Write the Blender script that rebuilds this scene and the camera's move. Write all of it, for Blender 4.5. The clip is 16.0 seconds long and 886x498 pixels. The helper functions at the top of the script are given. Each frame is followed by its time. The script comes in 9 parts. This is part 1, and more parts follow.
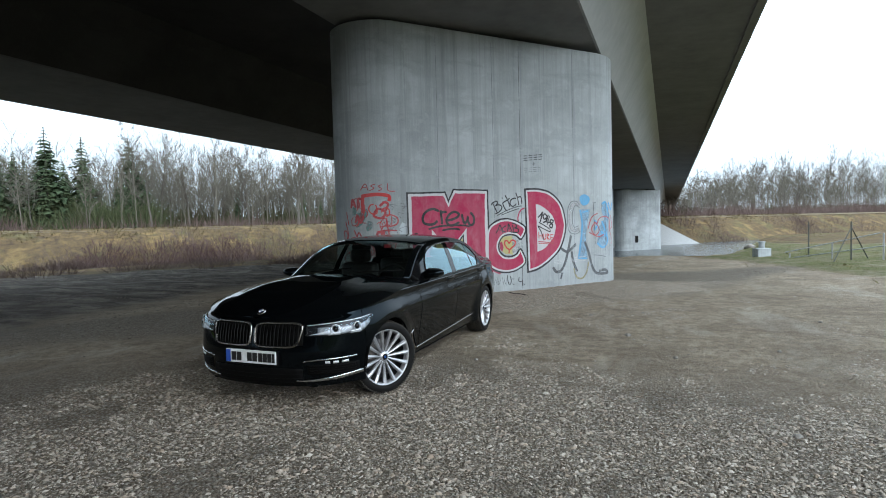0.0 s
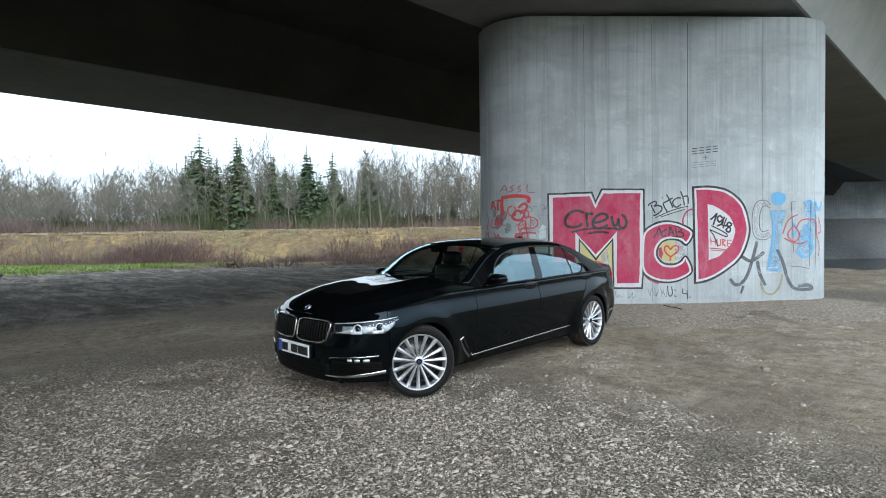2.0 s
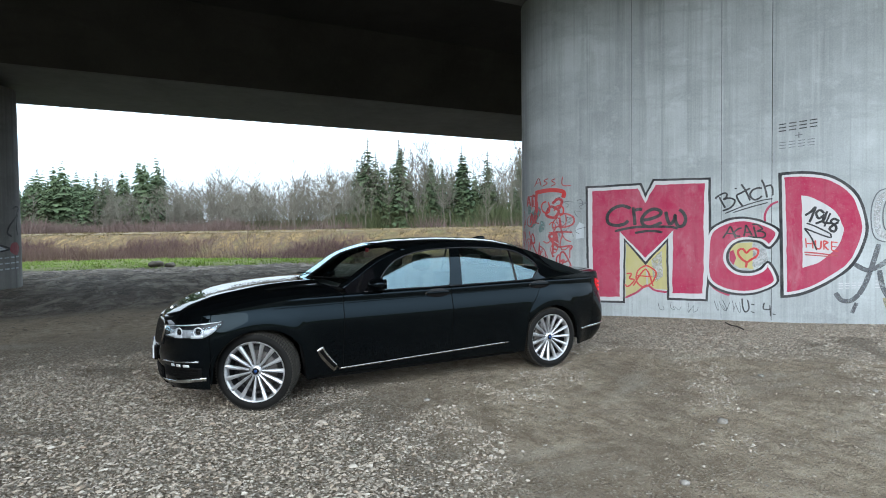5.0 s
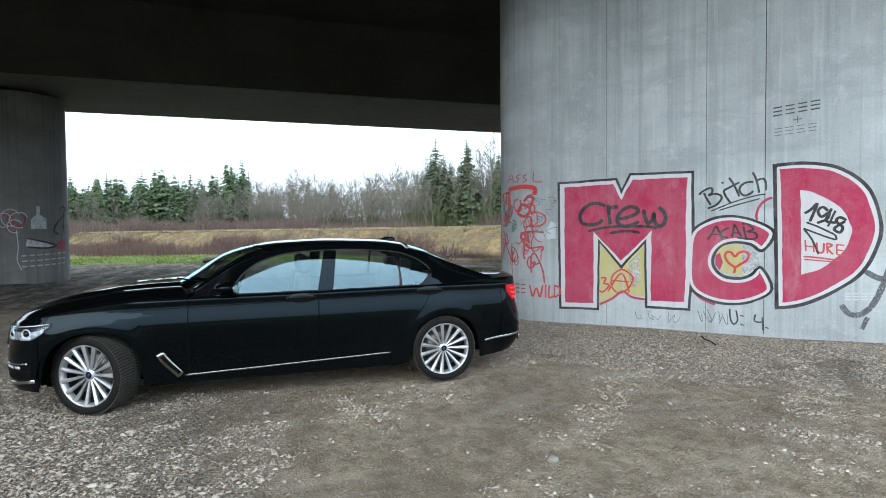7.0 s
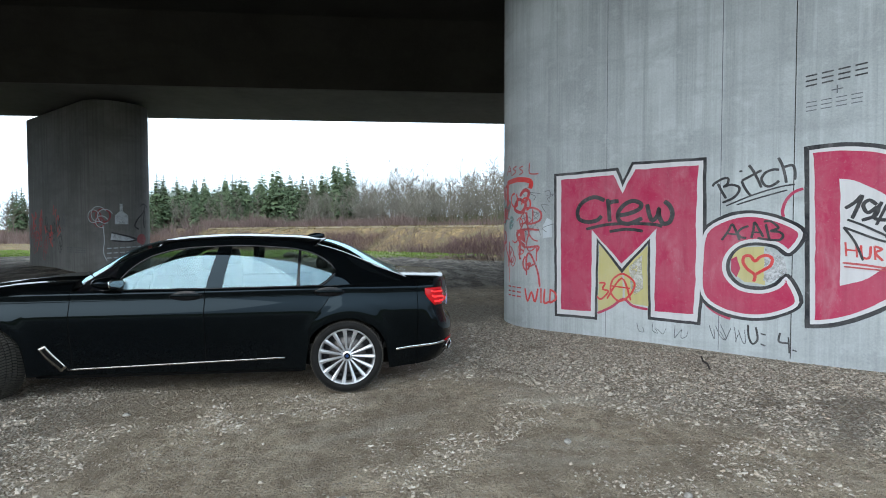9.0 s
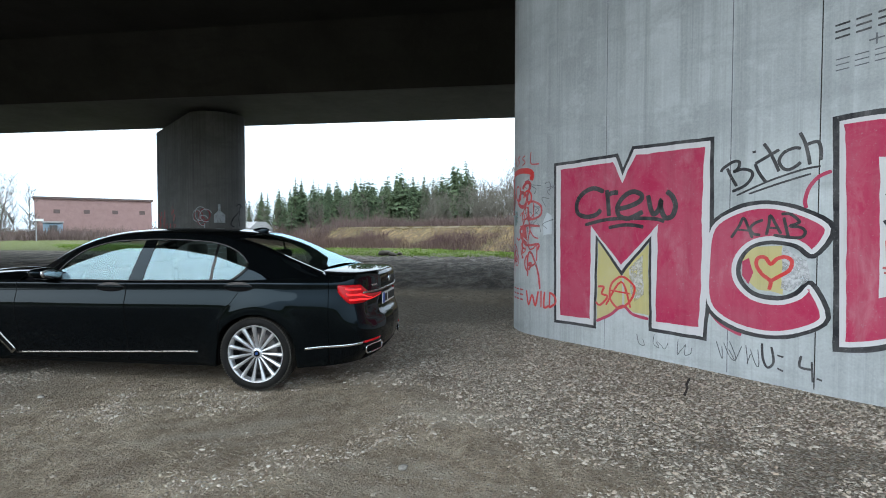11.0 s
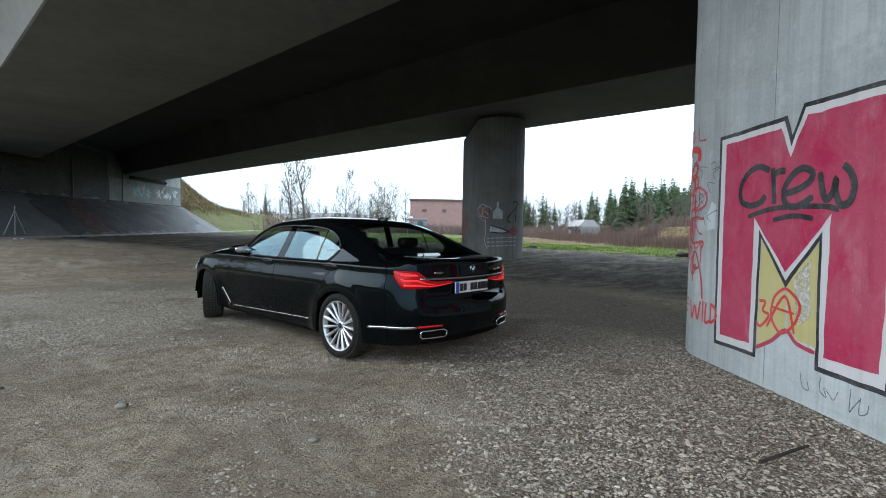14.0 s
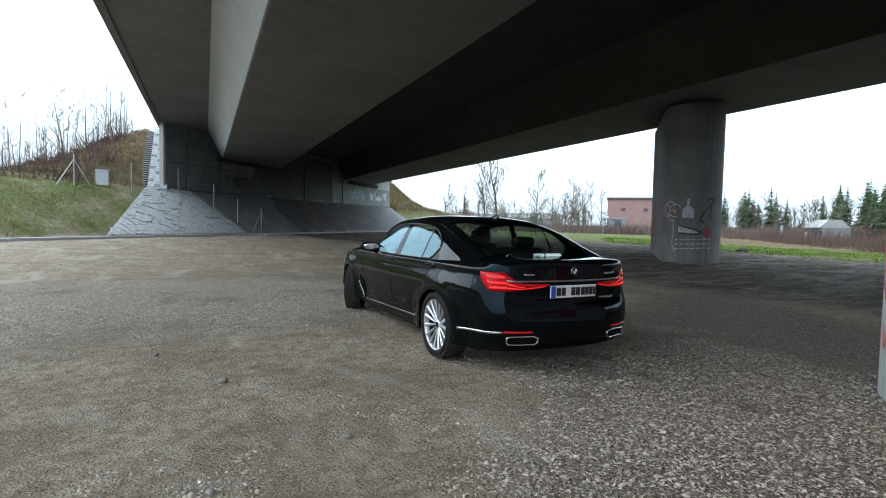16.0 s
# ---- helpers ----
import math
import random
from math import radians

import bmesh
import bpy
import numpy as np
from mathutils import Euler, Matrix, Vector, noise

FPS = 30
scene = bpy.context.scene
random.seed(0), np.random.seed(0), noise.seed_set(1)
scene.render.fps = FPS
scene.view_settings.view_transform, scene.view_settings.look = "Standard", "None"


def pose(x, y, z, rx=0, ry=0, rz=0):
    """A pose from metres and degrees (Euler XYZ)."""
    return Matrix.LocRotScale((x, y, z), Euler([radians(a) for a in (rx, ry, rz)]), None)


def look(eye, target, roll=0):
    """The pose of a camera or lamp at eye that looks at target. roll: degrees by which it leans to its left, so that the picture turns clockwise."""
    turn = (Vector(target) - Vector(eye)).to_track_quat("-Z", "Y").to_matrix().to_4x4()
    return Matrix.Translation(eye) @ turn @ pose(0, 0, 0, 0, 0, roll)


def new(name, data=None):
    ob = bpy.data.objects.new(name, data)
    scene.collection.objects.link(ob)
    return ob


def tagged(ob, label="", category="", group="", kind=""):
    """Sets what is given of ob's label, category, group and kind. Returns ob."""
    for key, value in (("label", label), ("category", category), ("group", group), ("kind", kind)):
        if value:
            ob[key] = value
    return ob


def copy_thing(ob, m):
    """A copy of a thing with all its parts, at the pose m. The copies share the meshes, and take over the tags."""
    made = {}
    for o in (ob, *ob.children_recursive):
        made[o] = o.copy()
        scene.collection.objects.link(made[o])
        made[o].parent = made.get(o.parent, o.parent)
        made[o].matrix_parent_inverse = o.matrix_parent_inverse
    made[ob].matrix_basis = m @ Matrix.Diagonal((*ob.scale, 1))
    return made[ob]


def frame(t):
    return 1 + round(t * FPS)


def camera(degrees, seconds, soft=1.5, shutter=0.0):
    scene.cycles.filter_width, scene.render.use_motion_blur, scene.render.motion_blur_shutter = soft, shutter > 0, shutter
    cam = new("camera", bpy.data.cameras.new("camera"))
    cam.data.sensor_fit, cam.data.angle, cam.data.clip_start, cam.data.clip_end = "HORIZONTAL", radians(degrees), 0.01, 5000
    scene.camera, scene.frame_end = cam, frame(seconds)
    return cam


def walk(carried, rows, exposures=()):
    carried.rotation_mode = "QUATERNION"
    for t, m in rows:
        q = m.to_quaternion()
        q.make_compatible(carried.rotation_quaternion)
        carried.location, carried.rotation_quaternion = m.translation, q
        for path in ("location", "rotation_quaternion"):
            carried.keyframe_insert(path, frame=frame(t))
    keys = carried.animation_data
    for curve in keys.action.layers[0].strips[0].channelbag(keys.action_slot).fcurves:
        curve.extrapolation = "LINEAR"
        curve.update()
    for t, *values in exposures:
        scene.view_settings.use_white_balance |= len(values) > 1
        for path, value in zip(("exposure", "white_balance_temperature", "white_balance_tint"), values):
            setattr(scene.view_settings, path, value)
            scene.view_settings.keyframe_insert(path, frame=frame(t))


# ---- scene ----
cam = camera(80.5, 16.0, 1.0)
METRES, EYE, TILT, LEAN, TURN = 13.97, 1.523, 0.0, 0.0, 22.1
ROWS = [
    (0.0, 0.0, 0.0, 0.0, -0.06, -2.37, 1.54),
    (0.5, 0.0301, 0.001, 0.0006, 6.91, -2.13, 1.32),
    (1.0, 0.0576, 0.0095, -0.0015, 13.72, -1.94, 1.14),
    (1.5, 0.0832, 0.0228, -0.0008, 18.3, -1.78, 1.09),
    (2.0, 0.1093, 0.0385, -0.0012, 23.37, -1.71, 0.89),
    (2.5, 0.1328, 0.0593, -0.0028, 27.43, -1.7, 0.95),
    (3.0, 0.1578, 0.0807, -0.0036, 31.35, -1.64, 0.77),
    (5.5, 0.2732, 0.213, -0.0029, 43.53, -1.69, 0.7),
    (6.0, 0.2926, 0.2424, -0.0024, 45.44, -1.74, 0.63),
    (6.5, 0.3096, 0.2743, -0.002, 47.4, -1.75, 0.61),
    (7.0, 0.3288, 0.3067, -0.0022, 50.08, -1.81, 0.57),
    (7.5, 0.3417, 0.3394, -0.0039, 52.09, -1.86, 0.47),
    (8.0, 0.3529, 0.3722, -0.0043, 53.84, -1.9, 0.32),
    (8.5, 0.3623, 0.4056, -0.0041, 58.01, -1.93, 0.16),
    (9.0, 0.3694, 0.4407, -0.0042, 61.51, -1.94, 0.11),
    (11.5, 0.3919, 0.6101, -0.0095, 78.97, -2.02, -0.18),
    (12.0, 0.3909, 0.6429, -0.0116, 83.35, -2.14, -0.33),
    (12.5, 0.3862, 0.675, -0.0139, 88.82, -2.2, -0.4),
    (13.0, 0.3825, 0.7052, -0.0127, 95.06, -2.17, -0.76),
    (13.5, 0.3782, 0.7296, -0.0119, 103.99, -2.33, -1.01),
    (14.0, 0.3686, 0.7509, -0.0125, 110.78, -2.42, -1.01),
    (14.5, 0.36, 0.7708, -0.0111, 117.69, -2.49, -1.15),
    (15.0, 0.3486, 0.7855, -0.0106, 124.67, -2.68, -1.25),
    (15.5, 0.3316, 0.7941, -0.0118, 128.28, -2.78, -1.08),
    (16.0, 0.3162, 0.802, -0.0123, 132.31, -2.86, -1.23),
]
walk(cam, [(t, pose(0, 0, EYE, TILT, LEAN, TURN) @ pose(METRES * x, METRES * y, METRES * z, 90 + pitch, roll, yaw)) for t, x, y, z, yaw, pitch, roll in ROWS],
     [(0.0, -0.26), (1.0, -0.14), (2.0, 0.06), (3.0, 0.08), (5.5, 0.12), (7.0, 0.12), (9.0, -0.04), (12.0, -0.15), (14.5, -0.18), (16.0, -0.15)])

# ---- world, sun ----
world = bpy.data.worlds.new("overcast_sky")
scene.world = world
world.use_nodes = True
_n, _l = world.node_tree.nodes, world.node_tree.links
_n.clear()
_sky = _n.new("ShaderNodeTexSky")
_sky.sky_type, _sky.sun_disc = "NISHITA", False
_sky.sun_elevation, _sky.sun_rotation = radians(28), radians(127)
_sky.air_density, _sky.dust_density, _sky.ozone_density = 1.0, 4.0, 1.0
_mix, _bg, _out = _n.new("ShaderNodeMix"), _n.new("ShaderNodeBackground"), _n.new("ShaderNodeOutputWorld")
_mix.data_type = "RGBA"
_mix.inputs[0].default_value = 0.97          # a closed cloud cover over the blue
# an overcast sky is about three times as bright overhead as at the horizon
_sep, _up, _ramp = _n.new("ShaderNodeSeparateXYZ"), _n.new("ShaderNodeMapRange"), _n.new("ShaderNodeMix")
_l.new(_n.new("ShaderNodeTexCoord").outputs["Generated"], _sep.inputs[0])
_l.new(_sep.outputs[2], _up.inputs[0])
_ramp.data_type = "RGBA"
_l.new(_up.outputs[0], _ramp.inputs[0])
_ramp.inputs[6].default_value = (4.2, 5.0, 5.75, 1)
_ramp.inputs[7].default_value = (13.8, 16.6, 19.4, 1)
_bg.inputs[1].default_value = 0.28
_l.new(_sky.outputs[0], _mix.inputs[6])
_l.new(_ramp.outputs[2], _mix.inputs[7])
_l.new(_mix.outputs[2], _bg.inputs[0])
_l.new(_bg.outputs[0], _out.inputs[0])
sun = new("sun", bpy.data.lights.new("sun", "SUN"))
sun.data.energy, sun.data.angle, sun.data.color = 1.4, radians(50), (1.0, 0.985, 0.965)
sun.matrix_world = look((34, -26, 23), (0, 0, 0))

# ---- materials ----
def mat(name, color, rough=0.8, metal=0.0, spec=0.5):
    m = bpy.data.materials.new(name)
    m.use_nodes = True
    b = m.node_tree.nodes["Principled BSDF"]
    b.inputs["Base Color"].default_value = (*color, 1)
    b.inputs["Roughness"].default_value, b.inputs["Metallic"].default_value = rough, metal
    b.inputs["Specular IOR Level"].default_value = spec
    return m


class Graph:
    """Short hand for the node tree of a material."""

    def __init__(self, m):
        self.m, self.n, self.l = m, m.node_tree.nodes, m.node_tree.links
        self.b = self.n["Principled BSDF"]
        self.coord = self.n.new("ShaderNodeTexCoord").outputs["Object"]

    def put(self, sock, v):
        if isinstance(v, bpy.types.NodeSocket):
            self.l.new(v, sock)
        elif isinstance(v, (tuple, list)) and len(v) == 3 and sock.type == "RGBA":
            sock.default_value = (*v, 1)
        else:
            sock.default_value = v

    def scaled(self, sx, sy, sz):
        n = self.n.new("ShaderNodeMapping")
        self.l.new(self.coord, n.inputs[0])
        n.inputs["Scale"].default_value = (sx, sy, sz)
        return n.outputs[0]

    def noise(self, scale, detail=4.0, rough=0.55, vec=None, distort=0.0):
        n = self.n.new("ShaderNodeTexNoise")
        self.l.new(vec or self.coord, n.inputs["Vector"])
        n.inputs["Scale"].default_value, n.inputs["Detail"].default_value = scale, detail
        n.inputs["Roughness"].default_value, n.inputs["Distortion"].default_value = rough, distort
        return n.outputs[0]

    def cells(self, scale, out="Distance", vec=None, feature="F1"):
        n = self.n.new("ShaderNodeTexVoronoi")
        self.l.new(vec or self.coord, n.inputs["Vector"])
        n.feature = feature
        n.inputs["Scale"].default_value = scale
        return n.outputs[out]

    def ramp(self, fac, stops):
        n = self.n.new("ShaderNodeValToRGB")
        self.l.new(fac, n.inputs[0])
        e = n.color_ramp.elements
        while len(e) < len(stops):
            e.new(0.5)
        for k, (p, c) in zip(e, stops):
            k.position = p
            k.color = (*c, 1) if isinstance(c, tuple) else (c, c, c, 1)
        return n.outputs[0]

    def mix(self, fac, a, b, mode="MIX"):
        n = self.n.new("ShaderNodeMix")
        n.data_type, n.blend_type = "RGBA", mode
        for s, v in ((n.inputs[0], fac), (n.inputs[6], a), (n.inputs[7], b)):
            self.put(s, v)
        return n.outputs[2]

    def math(self, op, a, b=0.0, c=0.0, clamp=False):
        n = self.n.new("ShaderNodeMath")
        n.operation, n.use_clamp = op, clamp
        for s, v in zip(n.inputs, (a, b, c)):
            self.put(s, v)
        return n.outputs[0]

    def attr(self, name):
        n = self.n.new("ShaderNodeAttribute")
        n.attribute_name = name
        return n.outputs["Fac"]

    def xyz(self):
        n = self.n.new("ShaderNodeSeparateXYZ")
        self.l.new(self.coord, n.inputs[0])
        return n.outputs

    def rand(self):
        return self.n.new("ShaderNodeObjectInfo").outputs["Random"]

    def island(self):
        return self.n.new("ShaderNodeNewGeometry").outputs["Random Per Island"]

    def bump(self, h, strength=0.5, dist=0.02):
        n = self.n.new("ShaderNodeBump")
        self.l.new(h, n.inputs["Height"])
        n.inputs["Strength"].default_value, n.inputs["Distance"].default_value = strength, dist
        self.l.new(n.outputs[0], self.b.inputs["Normal"])

    def color(self, c):
        self.put(self.b.inputs["Base Color"], c)

    def rough(self, r):
        self.put(self.b.inputs["Roughness"], r)


def concrete(name, base, streak=0.5, boards=0.0):
    """Cast concrete with streaks of damp that run down it, and the print of its boards."""
    m = mat(name, base, 0.85, 0, 0.3)
    g = Graph(m)
    lo, hi = tuple(v * 0.58 for v in base), tuple(min(v * 1.22, 1) for v in base)
    cloud = g.noise(0.55, 5, 0.6)
    run = g.noise(1.0, 5, 0.65, g.scaled(7, 7, 0.16))
    c = g.mix(g.ramp(cloud, [(0.3, 0.0), (0.7, 1.0)]), lo, hi)
    c = g.mix(g.math("MULTIPLY", g.ramp(run, [(0.48, 0.0), (0.68, 1.0)]), streak), c, tuple(v * 0.5 for v in base))
    c = g.mix(g.math("MULTIPLY", g.ramp(g.noise(1.3, 4, 0.6, g.scaled(9, 9, 0.3)), [(0.55, 0.0), (0.7, 1.0)]), 0.35), c, hi)
    thin = g.noise(1.0, 5, 0.7, g.scaled(17, 17, 0.13))
    c = g.mix(g.math("MULTIPLY", g.ramp(thin, [(0.54, 0.0), (0.66, 1.0)]), 0.6 * streak), c, tuple(v * 0.55 for v in base))
    c = g.mix(g.math("MULTIPLY", g.ramp(thin, [(0.34, 1.0), (0.44, 0.0)]), 0.4 * streak), c, hi)
    lift = g.noise(1.0, 6, 0.65, g.scaled(0.7, 0.7, 2.6), 0.4)
    c = g.mix(g.ramp(lift, [(0.36, 0.5), (0.5, 0.0)]), c, lo)
    c = g.mix(g.ramp(g.noise(3.1, 6, 0.7), [(0.56, 0.0), (0.72, 0.45)]), c, tuple(min(v * 1.32, 1) for v in base))
    pores = g.cells(60)
    c = g.mix(g.ramp(pores, [(0.05, 0.25), (0.16, 0.0)]), c, tuple(v * 0.4 for v in base))
    grain = g.noise(45, 3, 0.7)
    c = g.mix(0.22, c, g.ramp(grain, [(0.3, lo), (0.7, hi)]))
    g.color(c)
    g.bump(g.mix(0.5, grain, run), 0.25, 0.01)
    return m


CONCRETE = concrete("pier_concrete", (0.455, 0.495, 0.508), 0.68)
# darker copy of the pier concrete: the west pier's shade put into the colour
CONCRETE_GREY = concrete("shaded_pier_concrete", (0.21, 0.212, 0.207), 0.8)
# near-black: the deep shade below the deck is put into the colour
CONCRETE_SHADED = concrete("sooty_concrete", (0.045, 0.044, 0.042), 0.15)
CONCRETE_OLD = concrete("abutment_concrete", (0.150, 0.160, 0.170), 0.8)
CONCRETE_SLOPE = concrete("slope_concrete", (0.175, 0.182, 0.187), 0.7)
GAP_BLACK = mat("joint_dark", (0.02, 0.02, 0.02), 0.9)
RUBBER = mat("bearing_rubber", (0.03, 0.03, 0.03), 0.7)


def ground_material():
    m = mat("ground_mix", (0.2, 0.18, 0.15), 0.95, 0, 0.2)
    g = Graph(m)
    fine, mid, big = g.noise(26, 6, 0.7), g.noise(4, 5, 0.65), g.noise(0.5, 4, 0.6)
    stone = g.cells(46, "Color")
    sdist = g.cells(46, "Distance")
    dirt = g.mix(g.ramp(mid, [(0.3, 0.0), (0.7, 1.0)]), (0.34, 0.272, 0.192), (0.53, 0.440, 0.325))
    blotch = g.noise(0.9, 5, 0.7, distort=0.6)
    dirt = g.mix(g.ramp(blotch, [(0.40, 0.5), (0.56, 0.0)]), dirt, (0.150, 0.116, 0.084))
    dirt = g.mix(g.ramp(g.noise(1.7, 4, 0.6), [(0.55, 0.0), (0.72, 0.5)]), dirt, (0.40, 0.345, 0.275))
    dirt = g.mix(g.ramp(fine, [(0.5, 0.0), (0.72, 0.75)]), dirt, (0.41, 0.352, 0.275))
    dirt = g.mix(g.ramp(g.noise(8, 7, 0.78, distort=0.4), [(0.43, 0.6), (0.53, 0.0)]), dirt, (0.205, 0.162, 0.116))
    speck = g.cells(95, "Distance")
    dirt = g.mix(g.ramp(speck, [(0.10, 0.55), (0.34, 0.0)]), dirt, (0.43, 0.385, 0.32))
    dirt = g.mix(g.ramp(g.noise(60, 5, 0.8), [(0.52, 0.0), (0.68, 0.6)]), dirt, (0.15, 0.118, 0.087))
    sep = g.n.new("ShaderNodeSeparateColor")
    g.l.new(stone, sep.inputs[0])
    bedded = g.math("MULTIPLY", g.ramp(sep.outputs[1], [(0.50, 0.0), (0.60, 1.0)]), g.math("MULTIPLY", g.ramp(sdist, [(0.30, 1.0), (0.52, 0.0)]), g.ramp(g.noise(1.3, 4, 0.6), [(0.38, 0.35), (0.60, 1.0)])))
    gravel = g.ramp(sep.outputs[0], [(0.0, (0.18, 0.152, 0.119)), (0.25, (0.25, 0.214, 0.170)), (0.45, (0.32, 0.26, 0.197)), (0.65, (0.335, 0.300, 0.252)), (0.85, (0.39, 0.355, 0.298)), (1.0, (0.47, 0.43, 0.363))])
    gravel = g.mix(g.ramp(sdist, [(0.3, 0.0), (0.7, 0.6)]), gravel, (0.150, 0.122, 0.092))
    dirt = g.mix(g.math("MULTIPLY", bedded, 0.8), dirt, g.ramp(sep.outputs[2], [(0.0, (0.12, 0.098, 0.074)), (0.45, (0.30, 0.25, 0.19)), (0.75, (0.42, 0.37, 0.30)), (1.0, (0.52, 0.475, 0.40))]))
    lawn = g.mix(g.ramp(g.noise(2.2, 6, 0.7), [(0.3, 0.0), (0.7, 1.0)]), (0.060, 0.080, 0.020), (0.130, 0.145, 0.042))
    lawn = g.mix(g.ramp(g.noise(30, 3, 0.7), [(0.45, 0.0), (0.75, 0.8)]), lawn, (0.19, 0.165, 0.075))
    straw = g.mix(g.ramp(g.noise(1.6, 6, 0.7), [(0.35, 0.0), (0.65, 1.0)]), (0.070, 0.048, 0.032), (0.160, 0.110, 0.048))
    straw = g.mix(g.ramp(g.noise(0.22, 5, 0.65), [(0.50, 0.0), (0.64, 0.5)]), straw, (0.130, 0.128, 0.055))
    straw = g.mix(g.ramp(g.noise(0.35, 5, 0.7, distort=0.5), [(0.52, 0.0), (0.66, 0.75)]), straw, (0.26, 0.175, 0.075))
    mud = g.mix(g.ramp(g.noise(2.6, 8, 0.75, distort=0.4), [(0.35, 0.0), (0.68, 1.0)]), (0.024, 0.019, 0.015), (0.13, 0.107, 0.083))

    streak = g.noise(1.0, 6, 0.7, g.scaled(0.55, 1.5, 1.0), 0.8)
    mud = g.mix(g.ramp(streak, [(0.46, 0.0), (0.62, 0.9)]), mud, (0.27, 0.237, 0.195))
    mud = g.mix(g.ramp(g.noise(1.0, 7, 0.8, g.scaled(1.4, 4.5, 1.0), 0.7), [(0.40, 0.7), (0.50, 0.0)]), mud, (0.022, 0.018, 0.014))
    mud = g.mix(g.ramp(g.noise(22, 4, 0.75), [(0.52, 0.0), (0.7, 0.6)]), mud, (0.165, 0.142, 0.115))
    dirt = g.mix(g.ramp(streak, [(0.34, 0.55), (0.47, 0.0)]), dirt, (0.185, 0.147, 0.108))
    dirt = g.mix(g.ramp(g.noise(1.0, 5, 0.65, g.scaled(0.9, 0.35, 1.0), 0.5), [(0.54, 0.0), (0.66, 0.55)]), dirt, (0.52, 0.47, 0.39))

    def mask(name, soft=0.25):
        a = g.attr(name)
        wob = g.math("ADD", a, g.math("MULTIPLY", g.math("SUBTRACT", g.mix(0.5, big, mid), 0.5), 0.9))
        return g.ramp(wob, [(0.5 - soft, 0.0), (0.5 + soft, 1.0)])

    c = g.mix(mask("gravel", 0.3), dirt, gravel)
    c = g.mix(mask("mud"), c, mud)
    c = g.mix(mask("straw"), c, straw)
    c = g.mix(mask("lawn", 0.12), c, lawn)
    g.color(c)
    h = g.math("ADD", g.math("MULTIPLY", bedded, 0.55), g.math("ADD", g.math("MULTIPLY", g.math("MULTIPLY", sdist, -0.8), g.math("ADD", mask("gravel", 0.3), 0.15)), g.math("ADD", fine, g.math("ADD", g.math("MULTIPLY", g.math("ADD", mid, streak), 1.0), g.math("MULTIPLY", g.noise(75, 4, 0.7), 0.6)))))
    g.bump(h, 1.0, 0.06)
    return m


GROUND = ground_material()


def simple_noise(name, a, b, scale, rough=0.8, bump=0.2, metal=0.0, spec=0.4, stretch=(1, 1, 1)):
    m = mat(name, a, rough, metal, spec)
    g = Graph(m)
    v = g.scaled(*stretch)
    f = g.mix(0.35, g.noise(scale, 5, 0.65, v), g.noise(scale * 7, 3, 0.6, v))
    g.color(g.mix(g.ramp(f, [(0.32, 0.0), (0.68, 1.0)]), a, b))
    if bump:
        g.bump(f, bump, 0.02)
    return m


# one concrete in two tones: pale lit web, deck darkened for its shade
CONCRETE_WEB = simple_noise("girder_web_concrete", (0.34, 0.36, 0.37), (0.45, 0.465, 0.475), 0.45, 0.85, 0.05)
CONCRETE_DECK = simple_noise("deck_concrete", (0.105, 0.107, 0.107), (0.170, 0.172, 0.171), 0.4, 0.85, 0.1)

# ---- building helpers ----
def part(name, bm, material, parent=None, label="", smooth=False):
    """Links a bmesh as one mesh object, under a thing or a part."""
    me = bpy.data.meshes.new(name)
    bmesh.ops.recalc_face_normals(bm, faces=bm.faces[:])
    bm.to_mesh(me)
    bm.free()
    if material:
        me.materials.append(material)
    if smooth:
        me.polygons.foreach_set("use_smooth", [True] * len(me.polygons))
    ob = new(name, me)
    if parent:
        ob.parent = parent
    if label:
        ob["label"] = label
    return ob


def box(bm, x0, y0, z0, x1, y1, z1, bevel=0.0, m=None):
    r = bmesh.ops.create_cube(bm, size=1)
    t = Matrix.Translation(((x0 + x1) / 2, (y0 + y1) / 2, (z0 + z1) / 2)) @ Matrix.Diagonal((abs(x1 - x0), abs(y1 - y0), abs(z1 - z0), 1))
    bmesh.ops.transform(bm, matrix=t, verts=r["verts"])
    vs = r["verts"]
    if bevel:
        es = list({e for v in vs for e in v.link_edges})
        out = bmesh.ops.bevel(bm, geom=es, offset=bevel, segments=2, affect="EDGES", profile=0.6)
        vs = list({v for f in out["faces"] for v in f.verts} | {v for v in vs if v.is_valid})
    if m is not None:
        bmesh.ops.transform(bm, matrix=m, verts=vs)
    return vs


def tube(bm, a, b, r0, r1=None, n=8, caps=True):
    """A straight tapered rod from a to b."""
    a, b = Vector(a), Vector(b)
    r1 = r0 if r1 is None else r1
    q = (b - a).to_track_quat("Z", "Y").to_matrix()
    rings = []
    for p, r in ((a, r0), (b, r1)):
        rings.append([bm.verts.new(p + q @ Vector((r * math.cos(2 * math.pi * k / n), r * math.sin(2 * math.pi * k / n), 0))) for k in range(n)])
    for k in range(n):
        bm.faces.new((rings[0][k], rings[0][(k + 1) % n], rings[1][(k + 1) % n], rings[1][k]))
    if caps:
        bm.faces.new(rings[0][::-1])
        bm.faces.new(rings[1])


def extrude_poly(bm, pts, f0, f1):
    """A prism over the polygon pts; f0 and f1 carry a point (u, v) to the two ends."""
    a = [bm.verts.new(f0(*p)) for p in pts]
    b = [bm.verts.new(f1(*p)) for p in pts]
    n = len(pts)
    bm.faces.new(a)
    bm.faces.new(b[::-1])
    for k in range(n):
        bm.faces.new((a[k], a[(k + 1) % n], b[(k + 1) % n], b[k]))


